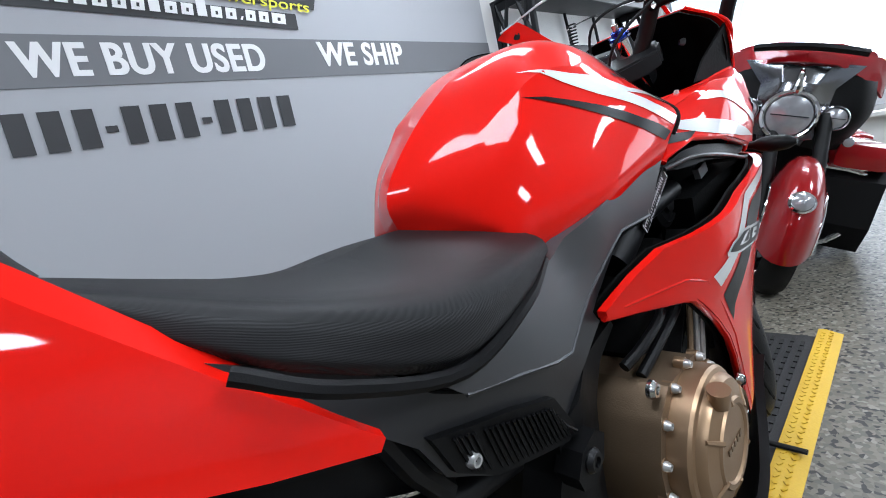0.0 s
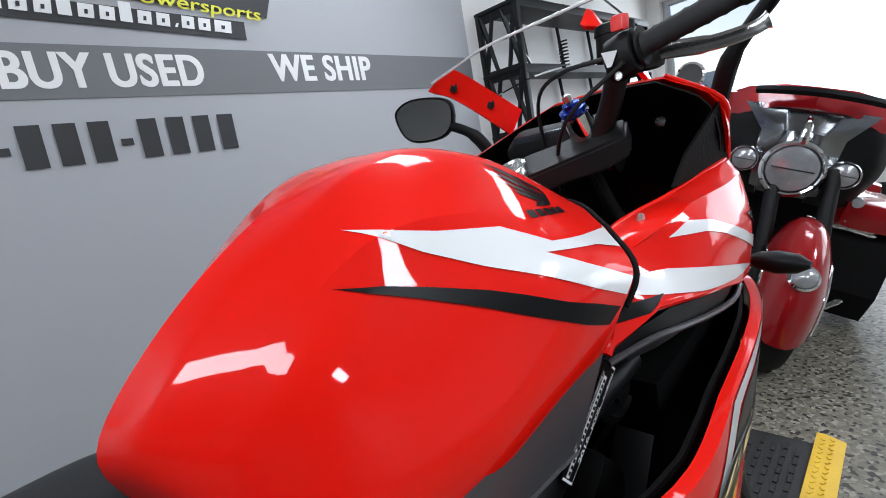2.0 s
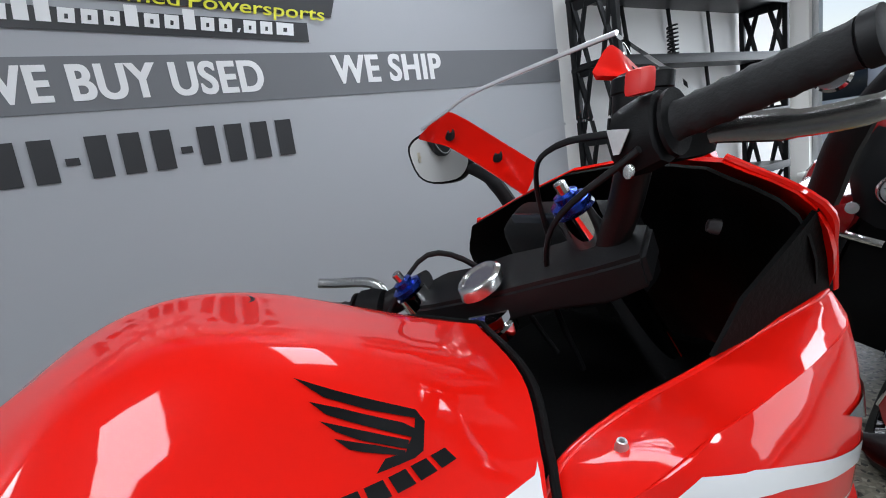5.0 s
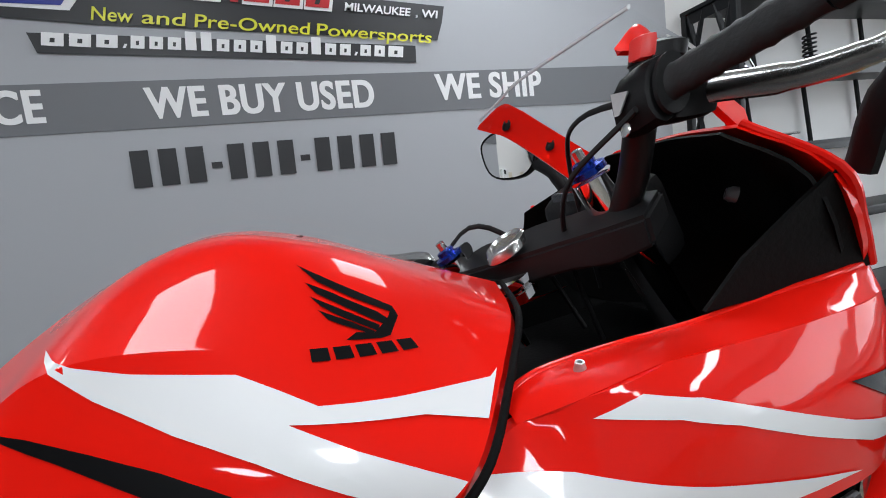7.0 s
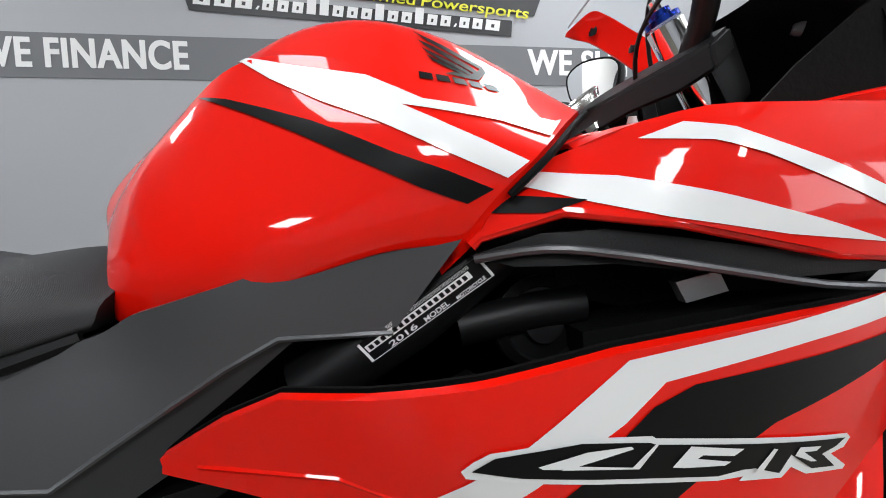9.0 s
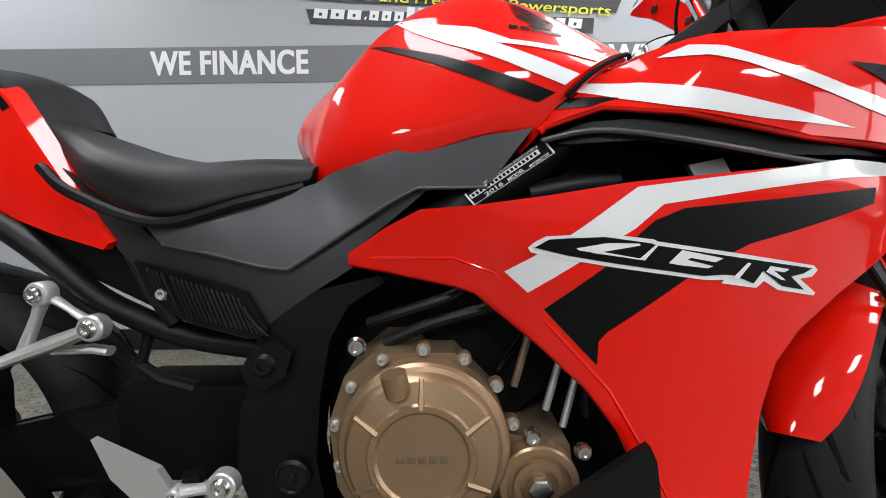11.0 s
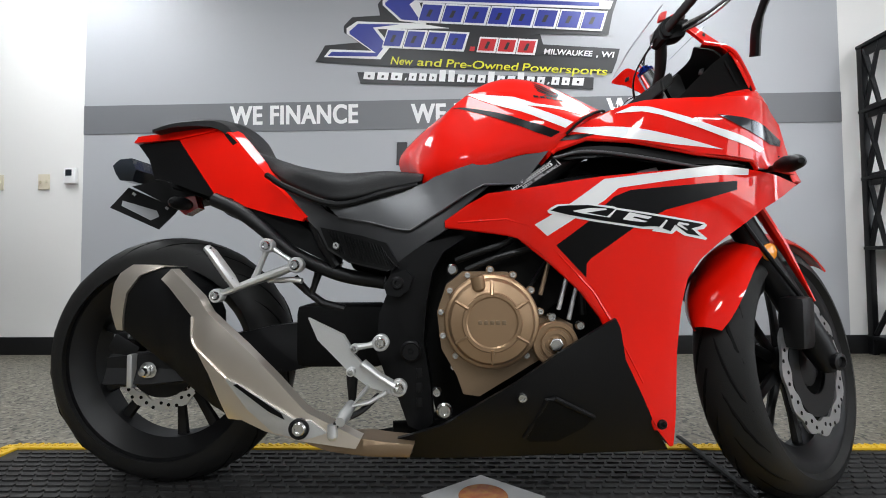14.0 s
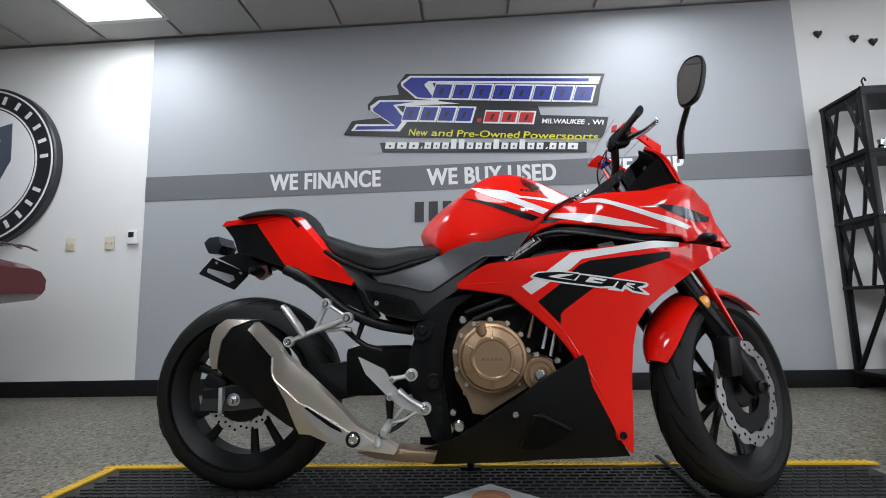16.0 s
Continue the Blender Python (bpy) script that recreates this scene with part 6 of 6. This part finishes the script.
ramp((0, -MW / 2 - .03, 0), ML + .1, True, -1)
ramp((-ML / 2 - .03, 0, 0), MW, False, -1)
# printed badge lying on the mat
badge = empty("floor_decal", pose(-0.045, 0.395, 0.017, 0, 0, 0), "worn diamond-shaped metal plate with a red print on the mat", "floor plate")
bm = bmesh.new()
a = [bm.verts.new(p) for p in ((-.137, 0, 0), (0, -.105, 0), (.137, 0, 0), (0, .105, 0))]
b = [bm.verts.new(v.co + Vector((0, 0, .003))) for v in a]
for i in range(4):
    bm.faces.new((a[i], a[(i + 1) % 4], b[(i + 1) % 4], b[i]))
bm.faces.new(b)
part("sheet", bm, ALU, badge, smooth=0)
part("print", lathe(bmesh.new(), [(.055, .0031), (.055, .004), (.05, .0042)], axis=(0, 0, 1), seg=32), mat("worn_red_print", (0.28, 0.05, 0.03), 0.5, 0, var=0.6, scale=60, col2=(0.5, 0.3, 0.05)), badge)

# ---- steel shelving by the wall ----
shelf = empty("shelving_unit", pose(2.30, 2.16, 0), "black welded steel shelving with gusseted ends, motorcycle parts on it", "shelf")
SD, SL, SH = 0.34, 2.00, 1.82
for xx in (0.02, SL - .02):
    for yy in (-.02, -SD + .02):
        part("post", box(bmesh.new(), (xx, yy, SH / 2), (.035, .035, SH), .004), SHELFMAT, shelf)
    for z0, z1 in ((1.45, SH), (1.05, 1.45), (.63, 1.05)):
        bm = bmesh.new()
        for a, b in (((-.03, z0), (-SD * .42, z1)), ((-SD + .03, z0), (-SD * .58, z1)), ((-.03, z1), (-SD * .36, z0)), ((-SD + .03, z1), (-SD * .64, z0))):
            tube(bm, [(xx, a[0], a[1]), (xx, b[0], b[1])], [.022, .016], 4, .5)
        part("gusset", bm, SHELFMAT, shelf, smooth=0)
        part("end_plate", box(bmesh.new(), (xx, -SD / 2, z1 - .03), (.012, SD - .04, .075), .002), SHELFMAT, shelf)
    part("leg_brace", tube(bmesh.new(), [(xx, -.04, .12), (xx, -SD + .05, .56)], .014, 6), SHELFMAT, shelf)
for z in (.10, .62, 1.03, 1.43, SH):
    part("shelf_board", box(bmesh.new(), (SL / 2, -SD / 2, z), (SL, SD, .02), .003), SHELFMAT, shelf)
    part("shelf_lip", box(bmesh.new(), (SL / 2, -SD + .008, z - .015), (SL, .016, .055), .003), SHELFMAT, shelf)
for xx in (.50, 1.0, 1.5):
    part("brace", tube(bmesh.new(), [(xx, -.015, 1.04), (xx - .06, -.015, 1.43)], .014, 6), SHELFMAT, shelf)
    part("brace", tube(bmesh.new(), [(xx + .05, -.015, 1.44), (xx - .01, -.015, SH)], .014, 6), SHELFMAT, shelf)
hook = empty("shelf_hook", pose(2.36, 1.88, SH + .01), "small black hook on the shelf top", "hook")
part("hook", tube(bmesh.new(), spline([(0, 0, 0), (.01, 0, .03), (.005, 0, .06), (.02, 0, .08), (.03, 0, .06)], 5), .005, 8), SHELFMAT, hook)
# parts on the shelves
spr = empty("coil_spring", pose(3.01, 1.95, 1.44), "black coil spring standing on the shelf", "spring")
part("coil", tube(bmesh.new(), [(.03 * math.cos(k * .5), .03 * math.sin(k * .5), .012 + k * .0019) for k in range(100)], .006, 8), SHELFMAT, spr)
lv = empty("lever_set", pose(2.48, 1.95, 1.44), "polished brake lever and chrome fittings on the shelf", "levers")
part("lever", tube(bmesh.new(), spline([(-.04, 0, .01), (0, 0, .06), (.05, .01, .10), (.12, .01, .02)], 5), .006, 8), POLISHED, lv)
part("fitting", lathe(bmesh.new(), [(.025, 0), (.028, .04), (.012, .06), (.018, .09), (.0, .10)], axis=(0, 0, 1), seg=20), CHROME, lv)
rk = empty("luggage_rack", pose(2.66, 1.98, 1.04), "chrome tube luggage rack lying on the shelf", "luggage rack")
for k in range(4):
    part("rail", tube(bmesh.new(), spline([(-.2, -.06 + k * .045, .0), (-.15, -.06 + k * .045, .05), (0, -.06 + k * .045, .06), (.2, -.06 + k * .045, .06)], 4), .006, 8), CHROME, rk)
cb = empty("cardboard_box", pose(2.60, 1.98, .63), "small brown cardboard box on the shelf", "box")
CARD = mat("cardboard", (0.42, 0.27, 0.14), 0.8, 0, var=0.2, scale=8, fine=0.2)
part("carton", box(bmesh.new(), (0, 0, .065), (.13, .12, .13), .003), CARD, cb)
part("tape", box(bmesh.new(), (0, 0, .131), (.03, .121, .0015), 0), LETTER_W, cb)
dr = empty("round_bin", pose(2.64, 1.98, .11), "round black open bin on the bottom shelf", "bin")
part("bin", lathe(bmesh.new(), [(.13, 0), (.135, .01), (.14, .22), (.145, .225), (.135, .22), (.128, .02)], axis=(0, 0, 1), seg=40, caps=False), SHELFMAT, dr)

# ---- the red touring motorcycle by the window ----
tour = empty("touring_motorcycle", pose(1.82, 0.695, 0, -20, 0, -168), "red touring motorcycle with chrome headlamp and tall clear windshield", "motorcycle")
TW = Vector((.17, .10, .300))
part("front_tyre", lathe(bmesh.new(), [(.20, -.05), (.25, -.058), (.273, -.03), (.280, 0), (.273, .03), (.25, .058), (.20, .05)], TW, (0, -1, 0), 48, False), RUBBER, tour)
part("front_rim", lathe(bmesh.new(), [(.205, -.05), (.185, -.03), (.05, -.03), (.05, .03), (.185, .03), (.205, .05)], TW, (0, -1, 0), 40, False), CHROME, tour)
lo = []
for k in range(19):
    a = radians(-12 + k * 11.5)
    o = Vector((math.cos(a), 0, math.sin(a)))
    lo.append([TW + o * .308 + Vector((0, s * .092, 0)) - o * (.13 * abs(s) ** 2.6) for s in (-1.0, -.85, -.6, -.3, 0, .3, .6, .85, 1.0)])
bm = rings(bmesh.new(), lo, False, False)
bmesh.ops.solidify(bm, geom=bm.faces[:], thickness=.004)
NACELLE = mat("smoked_chrome", (0.28, 0.29, 0.31), 0.16, 1.0, var=0.1, scale=8)
# red lowered in colour for the shade this bike stands in
TRED = mat("shaded_red_paint", (0.26, 0.004, 0.006), 0.3, 0.1, var=0.08, scale=5, coat=1.0, spec=0.1)
fen = part("front_fender", bm, TRED, tour, "deep valanced red front fender", 60)
for s in (-1, 1):
    part("fender_trim", tube(bmesh.new(), [r[0 if s < 0 else -1] for r in lo], .006, 8), CHROME, fen, "chrome fender trim")
fl = part("fender_lamp", lathe(bmesh.new(), [(.030, -.03), (.036, .0), (.034, .015), (.020, .026), (.001, .030)], TW + Vector((.84, 0, .54)) * .310, (.84, 0, .54), 24), LENSGLASS, fen)
part("lamp_rim", lathe(bmesh.new(), [(.036, -.004), (.043, 0), (.043, .008), (.036, .012)], TW + Vector((.84, 0, .54)) * .310, (.84, 0, .54), 24, False), CHROME, fl)


def lamp(c, r, name, label):
    """A round lamp in a chrome bezel, facing forward."""
    h = part(name, lathe(bmesh.new(), [(r * .5, -.10), (r * 1.05, -.05), (r * 1.12, -.01), (r * 1.16, .01), (r * 1.05, .022), (r * .98, .016)], c, (1, 0, 0), 40, False), CHROME, tour, label)
    part("lens", lathe(bmesh.new(), [(r * .99, .0), (r * .9, .014), (r * .5, .024), (.001, .028)], c, (1, 0, 0), 40), LENSGLASS, h)
    for s in (.0,):
        part("reflector_bar", box(bmesh.new(), Vector(c) + Vector((.027, 0, r * s)), (.003, r * 1.5 * math.sqrt(1 - s * s), r * .05), 0), SMOKE, h, smooth=0)
    return h


lamp((.04, 0, .745), .088, "headlamp", "round chrome headlamp")
lamp((.0, .155, .750), .044, "driving_lamp", "small round chrome driving lamp")
lamp((.0, -.155, .750), .044, "driving_lamp", "small round chrome driving lamp")
# chrome nacelle sweeping up between red fairing wings
nl = [[(-.03, -.11, .655), (-.03, -.06, .645), (-.03, 0, .64), (-.03, .06, .645), (-.03, .11, .655)],
      [(-.03, -.125, .765), (-.04, -.06, .765), (-.04, 0, .765), (-.04, .06, .765), (-.03, .125, .765)],
      [(-.03, -.13, .86), (.02, -.07, .87), (.04, 0, .875), (.02, .07, .87), (-.03, .13, .86)],
      [(-.10, -.21, .955), (-.05, -.10, .955), (-.02, 0, .955), (-.05, .10, .955), (-.10, .21, .955)]]
bm = rings(bmesh.new(), [spline(r, 4) for r in nl], False, False)
bmesh.ops.solidify(bm, geom=bm.faces[:], thickness=.006)
part("nacelle", bm, NACELLE, tour, "chrome headlamp nacelle", 60)
for s in (-1, 1):
    fw = [[(-.06, .10, .95), (-.07, .13, .86), (-.06, .12, .76), (-.06, .08, .62)], [(-.10, .20, .93), (-.09, .22, .86), (-.08, .23, .75), (-.09, .16, .61)],
          [(-.17, .27, .91), (-.16, .28, .85), (-.15, .28, .75), (-.15, .22, .62)], [(-.30, .30, .90), (-.30, .31, .84), (-.30, .31, .76), (-.28, .26, .66)]]
    bm = rings(bmesh.new(), [spline([(x, y * s, z) for x, y, z in r], 4) for r in fw], False, False)
    bmesh.ops.solidify(bm, geom=bm.faces[:], thickness=.008)
    part("fairing_wing", bm, BLACKPL, tour, "black lower fairing wing", 60)
    top = [[(.0, 0, .955), (-.05, .0, 1.03)], [(-.04, .11, .95), (-.08, .11, 1.03)], [(-.10, .21, .91), (-.13, .22, 1.01)], [(-.18, .29, .86), (-.22, .30, .97)], [(-.32, .33, .84), (-.34, .33, .94)]]
    bm = rings(bmesh.new(), [spline([(x, y * s, z) for x, y, z in r], 4) for r in top], False, False)
    bmesh.ops.solidify(bm, geom=bm.faces[:], thickness=.01)
    part("fairing_top", bm, TRED, tour, "red fairing top", 60)
    part("crash_guard", tube(bmesh.new(), spline([(-.15, .12 * s, .55), (-.20, .36 * s, .52), (-.22, .40 * s, .36), (-.15, .30 * s, .22), (-.1, .12 * s, .18)], 5), .014, 10), CHROME, tour, "chrome engine guard")
    part("leg_shield", panel([(-.50, .20), (-.20, .18), (-.14, .30), (-.16, .50), (-.26, .60), (-.52, .60)], lambda x, z: -.43 if s < 0 else .21, .22, .06), BLACKPL, tour, "black lower leg shield", 30)
    part("leg_cap", box(bmesh.new(), (-.33, .32 * s, .60), (.42, .22, .12), .05), TRED, tour, "red cap of the leg shield")
    part("saddlebag", box(bmesh.new(), (-1.15, .36 * s, .52), (.62, .22, .30), .06), TRED, tour, "red hard saddlebag")
    part("mirror", lathe(bmesh.new(), [(.05, -.02), (.06, .0), (.05, .02)], (-.34, .46 * s, 1.03), (1, 0, 0), 20), CHROME, tour)
    part("fork_leg", tube(bmesh.new(), [(.16, .10 + .085 * s, .32), (.0, .04 + .085 * s, .76)], .026, 14), BLACKMET, tour)
    part("indicator", lathe(bmesh.new(), [(.012, -.03), (.02, 0), (.018, .01), (.001, .014)], (-.05, .235 * s, .66), (1, 0, 0), 20), LENSGLASS, tour)
part("engine_block", box(bmesh.new(), (-.45, 0, .40), (.55, .42, .45), .05), DARKIN, tour)
part("body_shell", box(bmesh.new(), (-.75, 0, .70), (.8, .36, .22), .08), TRED, tour)
part("saddle", box(bmesh.new(), (-1.0, 0, .80), (.7, .34, .12), .05), SEATMAT, tour)
part("rear_tyre", lathe(bmesh.new(), [(.20, -.08), (.28, -.085), (.315, -.04), (.32, 0), (.315, .04), (.28, .085), (.20, .08)], (-1.36, 0, .32), (0, -1, 0), 40), RUBBER, tour)
part("hood_ornament", tube(bmesh.new(), spline([(.03, 0, .83), (.055, 0, .86), (.03, 0, .90), (-.02, 0, .93)], 4), [.018] * 5 + [.014] * 4 + [.010] * 3 + [.004], 10), CHROME, tour)
w0 = [[(-.05, -.27, .98), (-.01, -.14, 1.0), (.0, 0, 1.0), (-.01, .14, 1.0), (-.05, .27, .98)], [(-.12, -.28, 1.18), (-.09, -.15, 1.20), (-.08, 0, 1.20), (-.09, .15, 1.20), (-.12, .28, 1.18)],
      [(-.22, -.24, 1.38), (-.19, -.14, 1.43), (-.18, 0, 1.44), (-.19, .14, 1.43), (-.22, .24, 1.38)]]
bm = rings(bmesh.new(), [spline(r, 5) for r in w0], False, False)
bmesh.ops.solidify(bm, geom=bm.faces[:], thickness=.004)
wsd = part("windshield", bm, glass("windshield_acrylic", (.84, .88, .93), 0.0, 1.02), tour, "tall clear windshield", 60)
wsd.visible_shadow = False
part("windshield_mount", tube(bmesh.new(), spline([(-.026, -.19, .998), (-.01, -.12, 1.005), (.004, 0, 1.01), (-.01, .12, 1.005), (-.026, .19, .998)], 5), .016, 6), BLACKPL, wsd)
part("side_stand", tube(bmesh.new(), [(-.5, .18, .2), (-.42, .42, .10)], .014, 8), CHROME, tour)

# ---- maroon trunk of another touring motorcycle ----
mt = empty("maroon_touring_motorcycle", pose(-2.94, 1.30, 0, 0, 0, 4), "maroon touring motorcycle rear with trunk, rack and saddlebag", "motorcycle")
lo = []
for x, h0, h1, w in ((-.45, .66, .90, .20), (-.30, .64, .93, .24), (.10, .64, .92, .25), (.34, .66, .86, .24), (.41, .69, .83, .20)):
    lo.append([Vector((x, w * a, (h0 + h1) / 2 + (h1 - h0) / 2 * b)) for a, b in ((-.9, -1), (-1, -.6), (-1, .2), (-.82, .8), (-.5, 1), (.5, 1), (.82, .8), (1, .2), (1, -.6), (.9, -1))])
tk = part("trunk", rings(bmesh.new(), lo), MAROON, mt, "maroon hard trunk")
part("trunk_seam", box(bmesh.new(), (0, -.246, .765), (.78, .012, .010), .002), BLACKPL, tk)
part("reflector", box(bmesh.new(), (.36, -.215, .735), (.07, .03, .05), .008), LETTER_W, tk)
part("tail_lens", box(bmesh.new(), (.375, -.228, .735), (.03, .02, .03), .004), REDLENS, tk)
for dy in (-.16, -.05, .06, .16):
    part("rack_rail", tube(bmesh.new(), spline([(-.30, dy, .93), (-.26, dy, .985), (.25, dy, .975), (.38, dy, .94)], 5), .007, 8), CHROME, mt, "chrome luggage rack rail")
part("rack_cross", tube(bmesh.new(), [(.24, -.17, .975), (.24, .17, .975)], .007, 8), CHROME, mt)
lo = []
for x, h0, h1, w in ((-.5, .36, .60, .10), (-.35, .30, .62, .13), (.10, .30, .61, .13), (.24, .36, .58, .11)):
    lo.append([Vector((x, -.18 + w * a, (h0 + h1) / 2 + (h1 - h0) / 2 * b)) for a, b in ((-.9, -1), (-1, -.5), (-1, .5), (-.8, 1), (.8, 1), (1, .5), (1, -.5), (.9, -1))])
part("saddlebag", rings(bmesh.new(), lo), mat("black_cherry_paint", (.03, .006, .007), .3, 0, coat=1, spec=.2), mt, "black cherry saddlebag")
for z in (.40, .46):
    part("bag_guard", tube(bmesh.new(), spline([(-.4, -.33, z), (.15, -.33, z), (.30, -.26, z), (.30, -.12, z)], 5), .009, 8), CHROME, mt, "chrome bag guard")
part("rear_tyre", lathe(bmesh.new(), [(.2, -.07), (.30, -.075), (.325, 0), (.30, .075), (.2, .07)], (-.25, .02, .325), (0, -1, 0), 36), RUBBER, mt)
part("body_shell", box(bmesh.new(), (-.9, 0, .6), (.9, .4, .4), .1), MAROON, mt)

# strap lying over the mat
stp = empty("floor_strap", pose(0, 0, 0), "thin black strap lying across the mat edge", "strap")
part("strap", tube(bmesh.new(), spline([(.552, .76, .020), (.550, .60, .022), (.549, .40, .022), (.546, .24, .020)], 5), .009, 8, .5), BLACKPL, stp)

# parked van outside
van = empty("parked_van", pose(9.3, 3.6, -.15, 0, 0, 80), "white van parked outside the window", "van")
VANW = mat("white_van_paint", (.75, .76, .78), .35, 0, var=.05, coat=.6)
lo = []
for x, h, w in ((-2.2, 1.0, .85), (-2.1, 1.7, .9), (.4, 1.75, .9), (1.0, 1.15, .9), (2.0, 1.0, .88), (2.2, .7, .8)):
    lo.append([Vector((x, w * a, .3 + (h - .3) * b)) for a, b in ((-1, 0), (-1, .6), (-.85, 1), (.85, 1), (1, .6), (1, 0))])
part("body", rings(bmesh.new(), lo), VANW, van)
for x in (-1.4, 1.4):
    for s in (-1, 1):
        wv = part("wheel", lathe(bmesh.new(), [(.18, -.1), (.32, -.1), (.34, 0), (.32, .1), (.18, .1)], (x, .84 * s, .34), (0, -1, 0), 32), RUBBER, van)
        part("rim", lathe(bmesh.new(), [(.19, .0), (.17, .02), (.05, .03), (.001, .03)], (x, (.84 + .10) * s, .34), (0, s, 0), 24), ALU, wv)
    part("side_window", box(bmesh.new(), (x * .6, -.895, 1.35), (.9, .02, .35), .01), SMOKE, van)
    part("side_window", box(bmesh.new(), (x * .6, .895, 1.35), (.9, .02, .35), .01), SMOKE, van)
